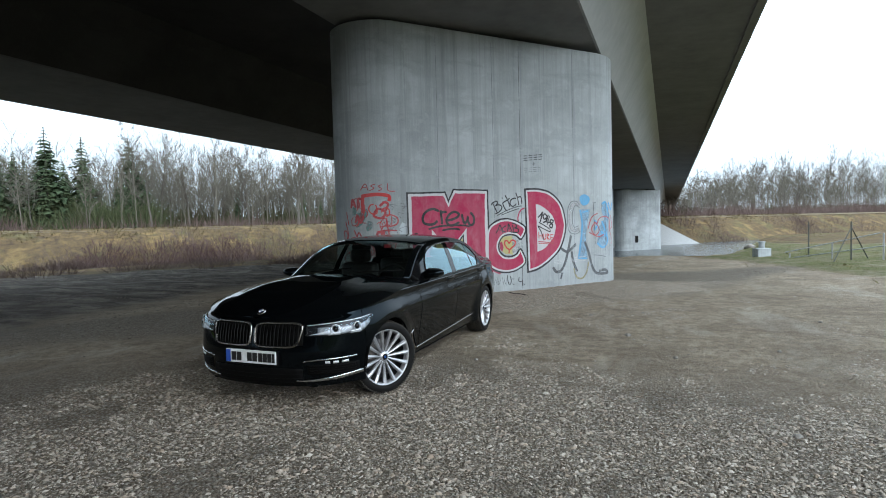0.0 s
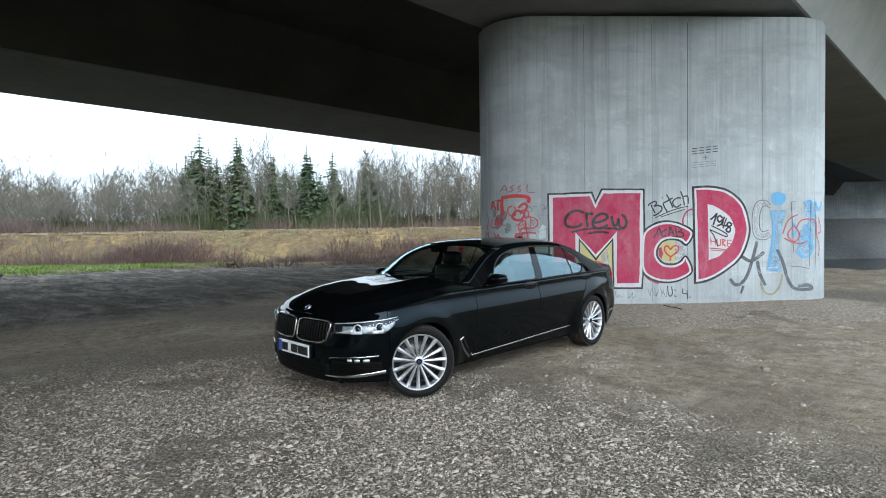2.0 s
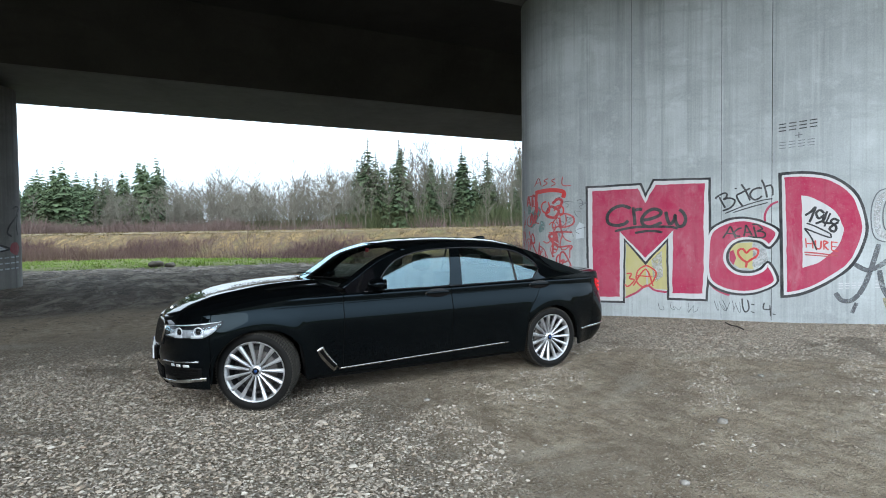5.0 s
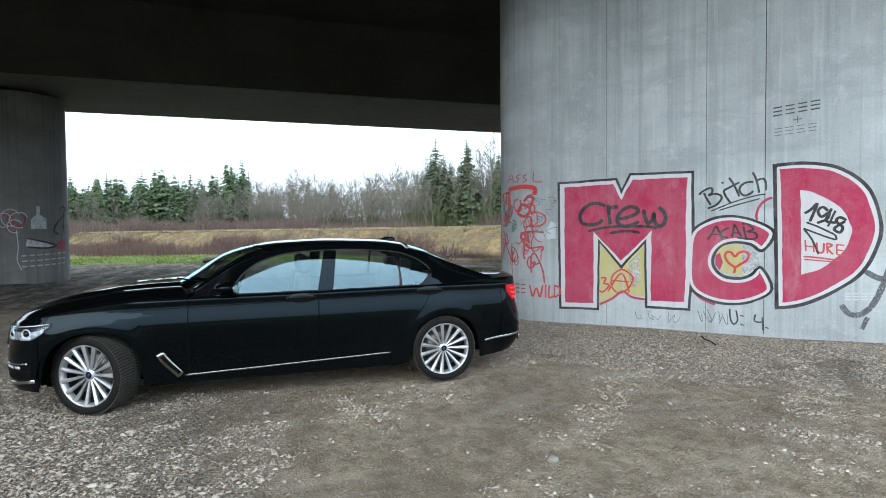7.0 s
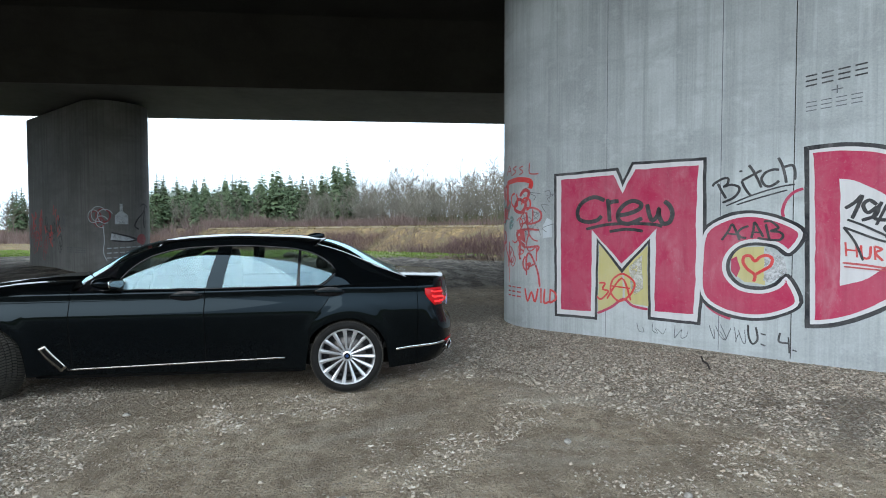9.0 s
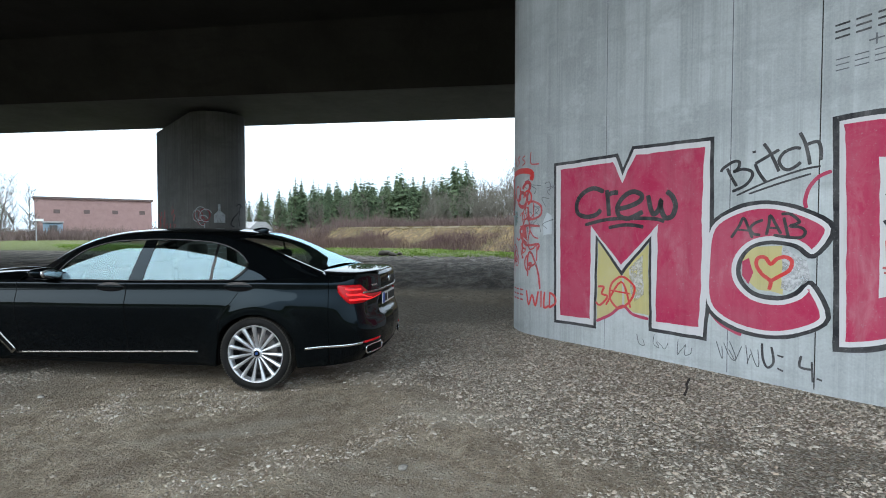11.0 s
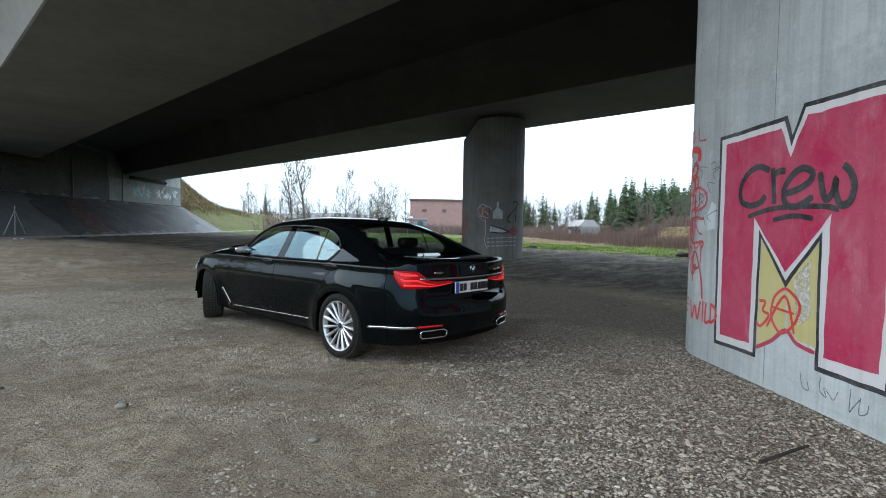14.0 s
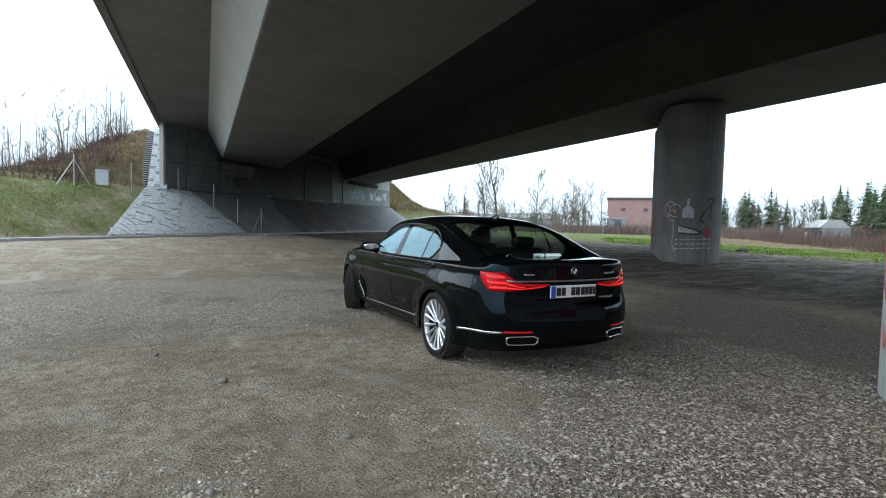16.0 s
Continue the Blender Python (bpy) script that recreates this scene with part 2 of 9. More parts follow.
def thing(name, label, category, m=None, group=""):
    ob = new(name)
    ob.empty_display_size = 0.2
    if m is not None:
        ob.matrix_basis = m
    return tagged(ob, label, category, group)


# ---- plan ----
SKEW = radians(46.6)                       # the pier rows cross the road at a skew
DX, DY = math.cos(SKEW), math.sin(SKEW)
AXIS = pose(0, 0, 0, 0, 0, -1.2)           # the bridge's own axis
PIER_TOP, SOFFIT, WING, DECK = 5.80, 5.95, 7.85, 8.35
PIER_L, PIER_R = 2.75, 1.0
WALL_Q, KERB_Q = -20.6, -15.6


def sstep(a, b, v):
    t = np.clip((np.asarray(v, float) - a) / (b - a), 0, 1)
    return t * t * (3 - 2 * t)


def ground_height(x, y):
    """The lie of the land: flat yard, river to the north, abutment slope and road embankment to the south."""
    x, y = np.asarray(x, float), np.asarray(y, float)
    q = -DY * x + DX * y
    d = np.hypot(x + 1, y - 8)
    h = 0.20 * sstep(9, 28, d) * (1 - sstep(10, 22, q))
    h = h + 0.018 * np.exp(-(x + 2.8) ** 2 / 5 - (y - 4.2) ** 2 / 1.6) - 0.015 * np.exp(-(x + 2.8) ** 2 / 5 - (y - 7.3) ** 2 / 1.6)      # slack ground under the wheels
    p = DX * x + DY * y
    edge = 30 - 14.5 * sstep(8, 20, p) + np.clip((p - 21.5) * 0.60, 0, 15)     # the bank comes nearer under the bridge
    bank = sstep(edge, edge + 12 - 8 * sstep(8, 20, p), q)
    bank = bank * sstep(-140, -116, p)               # the river ends at the weir
    h = h * (1 - bank) - 2.6 * bank
    h = h + (2.4 + 2.6 * bank) * sstep(61, 73, q)
    rise = np.clip((KERB_Q - 0.2 - q) / (KERB_Q - WALL_Q), 0, 1) * 3.0
    xb = x - 0.021 * y
    near = 1 - sstep(30, 55, np.maximum(xb - 2, -24 - xb))
    h = h + rise * near
    out = np.maximum(xb - 2.9, 0.72 * (-27.0 - xb))
    crest = np.clip(9.2 - np.maximum(out, 0) / 1.45, 3.0, 8.35) - 3.0
    h = h + np.maximum(crest, 0) * np.clip((WALL_Q - 0.9 - q) / 6.6, 0, 1) * near
    return h


def axis_points(lo, hi, n, mid, fine):
    """n places from lo to hi, set fine apart near mid and wider away from it."""
    u = np.linspace(-1, 1, n)
    k = 5.2
    s = np.sinh(k * u) / np.sinh(k)
    return np.where(s < 0, mid + s * (mid - lo), mid + s * (hi - mid))


def build_ground():
    xs = axis_points(-900, 900, 290, -3, 0.2)
    ys = axis_points(-900, 900, 290, 6, 0.2)
    X, Y = np.meshgrid(xs, ys, indexing="xy")
    Z = ground_height(X, Y)
    rng = np.random.default_rng(5)
    q = -DY * X + DX * Y
    d = np.hypot(X + 1, Y - 8)
    Z = Z + rng.normal(0, 0.016, Z.shape) * sstep(12, 16, d) * (d < 34)
    Z = Z + 0.02 * np.sin(X * 1.3 + 0.7 * Y) * np.cos(Y * 0.9 - 0.4 * X) * (1 - sstep(20, 40, d)) * sstep(1, 6, d)
    nx, ny = len(xs), len(ys)
    verts = np.stack([X.ravel(), Y.ravel(), Z.ravel()], 1)
    i = np.arange(nx * ny).reshape(ny, nx)
    faces = np.stack([i[:-1, :-1].ravel(), i[:-1, 1:].ravel(), i[1:, 1:].ravel(), i[1:, :-1].ravel()], 1)
    me = bpy.data.meshes.new("ground")
    me.vertices.add(len(verts))
    me.vertices.foreach_set("co", verts.ravel())
    me.loops.add(faces.size)
    me.loops.foreach_set("vertex_index", faces.ravel())
    me.polygons.add(len(faces))
    me.polygons.foreach_set("loop_start", np.arange(0, faces.size, 4))
    me.polygons.foreach_set("use_smooth", np.ones(len(faces), bool))
    me.update()
    me.materials.append(GROUND)
    for name, a in zip(("gravel", "mud", "straw", "lawn"), zones(X, Y)):
        at = me.attributes.new(name, "FLOAT", "POINT")
        at.data.foreach_set("value", a.ravel().astype(np.float32))
    return tagged(new("ground", me), "gravel and dirt yard with grass banks", "ground", kind="structure")


def yard_edge(x, y):
    """Metres inside (+) or outside (-) the bare yard."""
    q = -DY * x + DX * y
    west = (x + 27 + 0.25 * np.maximum(y - 8, 0) * 0 - 0.45 * np.maximum(y - 9, 0))
    return np.minimum.reduce([west, 25.5 - q, 6.5 + 0.45 * np.maximum(12 - y, -40) - x, q - KERB_Q])


def zones(x, y):
    """How much gravel, mud, straw and lawn lies at each place, 0 to 1."""
    q = -DY * x + DX * y
    e = yard_edge(x, y)
    face = (x + 3.52) * DY - (y - 11.57) * DX       # metres in front of the pier's face
    along = (x + 3.52) * DX + (y - 11.57) * DY
    g = 1 - sstep(1.5, 3.2, np.abs(face - 0.3) + 0.3 * np.maximum(np.abs(along) - 3.5, 0))
    g = np.maximum(g, 0.9 * (1 - sstep(2.2, 4.4, np.hypot((x + 1.0) * 0.55, y - 2.2))))
    g = np.maximum(g, 0.42 * (1 - sstep(0.3, 1.6, np.abs(y - 4.6 - 0.9 * (x - 0.8)) * 0.7 + 0.25 * np.maximum(np.abs(x - 1) - 2, 0))))
    mud = sstep(-8.0, -12.0, x + 0.1 * (y - 5)) * 0.9
    out = sstep(0.5, -0.8, e)
    strip = np.where(q > 15, sstep(-13.5, -11.5, e), 1.0)
    far = sstep(66, 71, q)
    lawn = out * strip * (1 - sstep(40, 60, q)) * (1 - sstep(WALL_Q - 0.5, WALL_Q - 1.5, q) * (x > -45)) * np.where(((x > 2) & (q < 45)) | (q < KERB_Q), 0.56, 1.0) * np.where((q > 15) & (q < 45) & (x < 2), sstep(-8, -18, DX * x + DY * y), 1.0) + 0.15 * far
    straw = out * (1 - np.clip(lawn, 0, 1))
    return g, mud, straw, lawn


ground = build_ground()


# ---- bridge ----
def stadium(cx, cy, half, r, n=16):
    pts = []
    for side in (1, -1):
        for k in range(n + 1):
            a = SKEW + (-math.pi / 2 if side > 0 else math.pi / 2) + math.pi * k / n
            pts.append((cx + side * half * DX + r * math.cos(a), cy + side * half * DY + r * math.sin(a)))
    return pts


def build_pier(name, cx, cy, foot, label, concrete_=None):
    p = thing(name, label, "bridge pier")
    p["kind"] = "structure"
    bm = bmesh.new()
    pts = stadium(cx, cy, PIER_L, PIER_R, 24)
    n = len(pts)
    rings = []
    for z, inset in ((foot, 0), (PIER_TOP - 0.03, 0), (PIER_TOP, 0.03)):
        k = 1 - inset
        lift = [max(0.0, 0.045 - 0.012 * ((x - cx) * DX + (y - cy) * DY)) if z > foot else 0.0 for x, y in pts]
        rings.append([bm.verts.new((cx + (x - cx) * k, cy + (y - cy) * k, z + d)) for (x, y), d in zip(pts, lift)])
    for a, b in zip(rings, rings[1:]):
        for k in range(n):
            bm.faces.new((a[k], a[(k + 1) % n], b[(k + 1) % n], b[k]))
    bm.faces.new(rings[-1])
    shaft = part("shaft", bm, concrete_ or CONCRETE, p)
    for f in shaft.data.polygons:
        f.use_smooth = abs(f.normal.z) < 0.5
    for s in (-1.5, 1.5):
        bm = bmesh.new()
        box(bm, cx + s * DX - 0.35, cy + s * DY - 0.35, PIER_TOP, cx + s * DX + 0.35, cy + s * DY + 0.35, SOFFIT + 0.02, 0.01)
        part("bearing", bm, RUBBER, p, "dark rubber bridge bearing")
    return p


P1 = (-3.93, 12.59)
P2 = (-18.8, -3.6)
P3 = (-2.2, 76.2)
build_pier("bridge_pier", *P1, -0.4, "round-ended concrete bridge pier covered with graffiti")
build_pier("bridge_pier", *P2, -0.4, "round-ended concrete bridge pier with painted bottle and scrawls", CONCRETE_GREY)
build_pier("bridge_pier", *P3, -4, "pale concrete bridge pier standing by the river")
build_pier("bridge_pier", P3[0] + 1.7, P3[1] + 63.6, -1, "pale concrete bridge pier beyond the river")
build_pier("bridge_pier", P3[0] - 14.9, P3[1] - 16.2, -4, "concrete bridge pier in the river")

# cross-section of the deck: two boxes under one slab
EDGE_W, EDGE_E = -24.0, 2.62
Y0, Y1 = -60.0, 420.0


def girder(name, xa, xb, wa, wb, y0, y1, label, web, under):
    bm = bmesh.new()
    pts = [(xa, SOFFIT), (xb, SOFFIT), (wb, WING + 0.06), (wa, WING + 0.06)]
    extrude_poly(bm, pts, lambda u, v: AXIS @ Vector((u, y0, v)), lambda u, v: AXIS @ Vector((u, y1, v)))
    es = [e for e in bm.edges if abs(e.verts[0].co.z - SOFFIT) < 1e-3 and abs(e.verts[1].co.z - SOFFIT) < 1e-3 and e.calc_length() > 20]
    bmesh.ops.bevel(bm, geom=es, offset=0.03, segments=1, affect="EDGES")
    ob = tagged(part(name, bm, web), label, "bridge girder", kind="structure")
    # soffit and west web get the tone darkened for shade
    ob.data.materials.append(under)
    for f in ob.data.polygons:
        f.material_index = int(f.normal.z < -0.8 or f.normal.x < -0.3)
    return ob


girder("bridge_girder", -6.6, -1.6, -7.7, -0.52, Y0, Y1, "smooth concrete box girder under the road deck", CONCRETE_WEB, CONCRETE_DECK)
girder("bridge_girder", -19.5, -14.75, -20.6, -13.65, Y0, Y1, "concrete box girder toned dark for the shade under the deck", CONCRETE_SHADED, CONCRETE_DECK)
bm = bmesh.new()
pts = [(EDGE_W, WING - 0.12), (-20.7, WING), (-13.55, WING), (-7.8, WING), (-0.42, WING), (EDGE_E - 0.25, WING - 0.14), (EDGE_E - 0.25, WING - 0.22), (EDGE_E, WING - 0.22), (EDGE_E, DECK + 0.1), (EDGE_W, DECK + 0.1)]
extrude_poly(bm, pts, lambda u, v: AXIS @ Vector((u, Y0 - 40, v)), lambda u, v: AXIS @ Vector((u, Y1, v)))
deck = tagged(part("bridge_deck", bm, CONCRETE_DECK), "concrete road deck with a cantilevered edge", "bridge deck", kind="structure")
deck.data.materials.append(CONCRETE_SHADED)
# the western underside is coloured dark for its deep shade
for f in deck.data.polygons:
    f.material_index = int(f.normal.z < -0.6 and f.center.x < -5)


def skew_prism(q0, q1, p0, p1, z0, z1, z0b=None, z1b=None):
    """A block between skew lines; the b heights hold at q1."""
    bm = bmesh.new()
    c = []
    for q, lo, hi in ((q0, z0, z1), (q1, z0 if z0b is None else z0b, z1 if z1b is None else z1b)):
        for p in (p0, p1):
            x, y = p * DX - q * DY, p * DY + q * DX
            c.append((bm.verts.new((x, y, lo)), bm.verts.new((x, y, hi))))
    a, b, d, e = c
    for f in ((a[0], b[0], b[1], a[1]), (d[0], d[1], e[1], e[0]), (a[0], a[1], d[1], d[0]), (b[0], e[0], e[1], b[1]), (a[1], b[1], e[1], d[1]), (a[0], d[0], e[0], b[0])):
        bm.faces.new(f)
    return bm


PA, PB = -57.5, -19.55
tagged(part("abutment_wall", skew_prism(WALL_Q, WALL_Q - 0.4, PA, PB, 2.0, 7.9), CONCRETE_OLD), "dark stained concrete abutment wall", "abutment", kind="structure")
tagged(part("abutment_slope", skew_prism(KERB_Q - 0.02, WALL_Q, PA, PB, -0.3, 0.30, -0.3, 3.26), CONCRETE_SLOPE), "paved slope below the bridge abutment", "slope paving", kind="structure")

# ---- car ----
def curve(*pts):
    """A smooth function through (x, y) pairs that does not overshoot."""
    x, y = np.array([p[0] for p in pts], float), np.array([p[1] for p in pts], float)
    h, s = np.diff(x), np.diff(y) / np.diff(x)
    m = np.zeros(len(x))
    m[0], m[-1] = s[0], s[-1]
    for k in range(1, len(x) - 1):
        if s[k - 1] * s[k] > 0:
            w1, w2 = 2 * h[k] + h[k - 1], h[k] + 2 * h[k - 1]
            m[k] = (w1 + w2) / (w1 / s[k - 1] + w2 / s[k])

    def f(v):
        v = min(max(v, x[0]), x[-1])
        k = min(max(int(np.searchsorted(x, v)) - 1, 0), len(h) - 1)
        t = (v - x[k]) / h[k]
        return float((2 * t**3 - 3 * t**2 + 1) * y[k] + (t**3 - 2 * t**2 + t) * h[k] * m[k] + (3 * t**2 - 2 * t**3) * y[k + 1] + (t**3 - t**2) * h[k] * m[k + 1])

    return f


def sm(a, b, v):
    t = min(max((v - a) / (b - a), 0), 1)
    return t * t * (3 - 2 * t)


def car_paint():
    m = mat("black_paint", (0.0015, 0.0015, 0.002), 0.03, 0, 0.5)
    g = Graph(m)
    g.b.inputs["IOR"].default_value = 1.31
    g.b.inputs["Specular Tint"].default_value = (0.62, 0.85, 1.0, 1)
    dust = g.noise(3.0, 6, 0.7)
    low = g.ramp(g.xyz()[2], [(0.0, 1.0), (0.45, 0.0)])
    g.rough(g.ramp(dust, [(0.35, 0.0), (0.75, 0.018)]))
    g.color(g.mix(g.math("MULTIPLY", g.math("MULTIPLY", low, dust), 0.06), (0.0015, 0.002, 0.0025), (0.06, 0.05, 0.042)))
    return m


PAINT = car_paint()
CHROME = mat("chrome", (0.62, 0.63, 0.64), 0.12, 1.0)
CHROME_DARK = mat("satin_chrome", (0.36, 0.34, 0.32), 0.25, 1.0)
SLAT = mat("dark_slat_metal", (0.045, 0.043, 0.041), 0.35, 1.0)
GLOSS_BLACK = mat("gloss_black_trim", (0.004, 0.004, 0.005), 0.1, 0, 0.3)
MATT_BLACK = mat("matt_black_plastic", (0.004, 0.004, 0.004), 0.6, 0, 0.06)
CABIN = mat("cabin_leather", (0.012, 0.011, 0.011), 0.5)
TYRE = simple_noise("tyre_rubber", (0.005, 0.005, 0.005), (0.013, 0.0125, 0.012), 9, 0.7, 0.15, 0.0, 0.15)
ALLOY = simple_noise("silver_alloy", (0.50, 0.51, 0.53), (0.58, 0.59, 0.61), 6, 0.33, 0.0, 0.75)
ALLOY_DARK = mat("wheel_barrel", (0.03, 0.03, 0.033), 0.45, 0.7)
DISC = mat("brake_steel", (0.13, 0.12, 0.115), 0.45, 1.0)
TREAD = simple_noise("dusty_tread_rubber", (0.030, 0.028, 0.025), (0.065, 0.060, 0.052), 9, 0.85, 0.15, 0.0, 0.15)
RED_LAMP = mat("red_lamp", (0.50, 0.005, 0.010), 0.1, 0, 0.3)
RED_LAMP.node_tree.nodes["Principled BSDF"].inputs["Coat Weight"].default_value = 0.3
RED_LED = mat("lit_red_lamp", (0.8, 0.02, 0.03), 0.2)
_b = RED_LED.node_tree.nodes["Principled BSDF"]
_b.inputs["Emission Color"].default_value, _b.inputs["Emission Strength"].default_value = (1.0, 0.03, 0.03, 1), 0.9
PLATE_WHITE = mat("plate_white", (0.75, 0.76, 0.77), 0.4)
PLATE_BLUE = mat("plate_blue", (0.02, 0.08, 0.42), 0.4)
INK = mat("plate_ink", (0.01, 0.01, 0.01), 0.5)
BADGE_BLUE = mat("badge_blue", (0.015, 0.045, 0.14), 0.25)
LAMP_GREY = mat("lamp_housing", (0.012, 0.013, 0.015), 0.25, 0.3)
LAMP_BOWL = simple_noise("lamp_bowl_metal", (0.20, 0.215, 0.23), (0.62, 0.65, 0.69), 26, 0.3, 0.3, 0.6)
LAMP_SILVER = mat("lamp_reflector", (0.86, 0.88, 0.90), 0.38, 0.6)


def pane_glass(name, tint, ior, sheen):
    """A thin tinted pane: light passes straight through, and both its faces mirror."""
    m = mat(name, tint, 0.0)
    g = Graph(m)
    clear, gloss, mix, fres = (g.n.new("ShaderNode" + k) for k in ("BsdfTransparent", "BsdfGlossy", "MixShader", "LayerWeight"))
    clear.inputs[0].default_value = (*tint, 1)
    gloss.inputs["Color"].default_value, gloss.inputs["Roughness"].default_value = (0.60, 0.86, 0.95, 1), 0.0
    fres.inputs["Blend"].default_value = 0.5
    low = ((ior - 1) / (ior + 1)) ** 2
    rim = g.math("MULTIPLY", g.math("POWER", fres.outputs["Facing"], 5.0), 1 - low)
    g.l.new(g.math("MULTIPLY", g.math("ADD", rim, low), sheen, clamp=True), mix.inputs[0])
    g.l.new(clear.outputs[0], mix.inputs[1])
    g.l.new(gloss.outputs[0], mix.inputs[2])
    g.l.new(mix.outputs[0], g.n["Material Output"].inputs[0])
    return m


CAR_GLASS = pane_glass("tinted_car_glass", (0.58, 0.64, 0.61), 1.5, 1.25)
SCREEN_GLASS = pane_glass("dark_tinted_windscreen", (0.50, 0.55, 0.53), 1.5, 1.3)
SIDE_GLASS = pane_glass("tinted_side_glass", (0.70, 0.78, 0.75), 1.7, 1.9)
CLEAR = pane_glass("clear_lamp_cover", (0.95, 0.97, 1.0), 1.4, 1.0)

CX, CY, CZ = -3.172, 3.355, 0.016
car = thing("car", "black four-door saloon car parked on the gravel yard", "car", pose(CX, CY, CZ, -0.35, 0, 0.95))
# car coordinates: X from the nose backwards (world y), Y to its left (world x), Z up
FAX, RAX, WZ, WR = 0.885, 3.93, 0.335, 0.336


def cw(p):
    return Vector((p[1], p[0], p[2]))


# outline in plan: the half width of the body at its waist, by X
outline = [(0.095, 0.0), (0.102, 0.18), (0.126, 0.36), (0.172, 0.53), (0.238, 0.68), (0.33, 0.79), (0.45, 0.858), (0.64, 0.902), (0.87, 0.925), (1.25, 0.93), (1.6, 0.93),
           (2.2, 0.935), (2.8, 0.937), (3.4, 0.94), (3.93, 0.945), (4.3, 0.925), (4.56, 0.885), (4.72, 0.835), (4.82, 0.765), (4.885, 0.66), (4.937, 0.50), (4.97, 0.30), (4.985, 0.0)]
_d = [0.0]
for (a, b), (c, d) in zip(outline, outline[1:]):
    _d.append(_d[-1] + math.hypot(c - a, d - b))
ULEN = _d[-1]
ux, uy = curve(*[(u, p[0]) for u, p in zip(_d, outline)]), curve(*[(u, p[1]) for u, p in zip(_d, outline)])


def u_of_x(x):
    lo, hi = 0.0, ULEN
    for _ in range(40):
        m = (lo + hi) / 2
        lo, hi = (m, hi) if ux(m) < x else (lo, m)
    return lo


side_in = curve((0.1, 0.13), (0.2, 0.085), (0.27, 0.060), (0.33, 0.054), (0.42, 0.043), (0.55, 0.022), (0.66, 0.005), (0.715, 0.0), (0.75, 0.003), (0.87, 0.034), (0.885, 0.036), (0.93, 0.032), (0.955, 0.058), (0.975, 0.10), (1.0, 0.125), (1.1, 0.2))
front_in = curve((0.1, 0.16), (0.2, 0.06), (0.28, 0.018), (0.36, 0.012), (0.47, 0.0), (0.53, 0.006), (0.60, 0.017), (0.70, 0.036), (0.76, 0.062), (0.80, 0.11), (1.0, 0.3))
rear_in = curve((0.1, 0.24), (0.22, 0.12), (0.30, 0.05), (0.37, 0.018), (0.45, 0.004), (0.53, 0.0), (0.60, 0.010), (0.645, 0.034), (0.69, 0.082), (0.76, 0.074), (0.86, 0.052), (0.89, 0.050), (0.97, 0.056), (1.01, 0.062), (1.03, 0.078), (1.06, 0.12))
corner_in = curve((0.1, 0.24), (0.22, 0.12), (0.30, 0.05), (0.37, 0.018), (0.45, 0.004), (0.53, 0.0), (0.60, 0.004), (0.69, 0.022), (0.76, 0.040), (0.86, 0.050), (0.89, 0.050), (0.97, 0.056), (1.01, 0.062), (1.03, 0.078), (1.06, 0.12))
z_top = curve((0.0, 0.775), (0.35, 0.78), (0.55, 0.785), (0.75, 0.79), (0.95, 0.815), (1.3, 0.872), (1.7, 0.92), (2.15, 0.946), (2.5, 0.954), (3.2, 0.960), (4.2, 0.980), (4.9, 1.010), (5.3, 1.026), (5.6, 1.035), (6.0, 1.035), (ULEN, 1.04))
crease = curve((0.0, 0.70), (0.6, 0.75), (1.2, 0.83), (1.8, 0.862), (3.2, 0.88), (4.6, 0.905), (5.2, 0.905), (ULEN, 0.9))


def bottom(u):
    x = ux(u)
    z = 0.225 + 0.02 * sm(4.5, 4.9, x)
    z -= 0.02 * sm(0.35, 0.05, x)
    for c in (FAX, RAX):
        d = abs(x - c) / 0.368
        if d < 1:
            z = max(z, WZ + 0.357 * math.sqrt(1 - d * d) ** 0.9)
    return z


def normal_at(u):
    e = 0.01
    dx, dy = ux(u + e) - ux(u - e), uy(u + e) - uy(u - e)
    if u < e or u > ULEN - e:
        return (-1.0 if u < 1 else 1.0, 0.0)
    n = math.hypot(dx, dy)
    return (-dy / n, dx / n)


def skin(u, z, out=0.0):
    """A point of the body's side at the way u round it and the height z."""
    x = ux(u)
    wf, wr = 1 - sm(0.14, 0.62, x), sm(4.50, 4.86, x)
    dz = 0.875 - crease(u)
    ins = side_in(z + dz * sm(0.55, 0.8, z)) * (1 - wf - wr) + front_in(z) * wf + (corner_in(z) + (rear_in(z) - corner_in(z)) * sm(4.865, 4.925, x)) * wr
    for c in (FAX, RAX):       # the swelling round the wheels
        r = math.hypot(x - c, z - WZ)
        ins = ins * (1 - 0.6 * sm(0.62, 0.40, r)) - 0.012 * sm(0.52, 0.40, r) * (1 - wf)
    nx, ny = normal_at(u)
    shear = 0.27 * sm(0.56, 0.98, z) * max(0, 1 - abs(x - 3.5) / 0.75) ** 2 * 1.0
    return (x - nx * (ins - out) + shear, max(uy(u) - ny * (ins - out), 0.0), z)


def rows_at(u, n_low=12, n_up=7):
    lo, hi, c = bottom(u), z_top(u), min(crease(u), z_top(u) - 0.03)
    return [lo + (c - lo) * k / n_low for k in range(n_low)] + [c + (hi - c) * k / n_up for k in range(n_up + 1)]


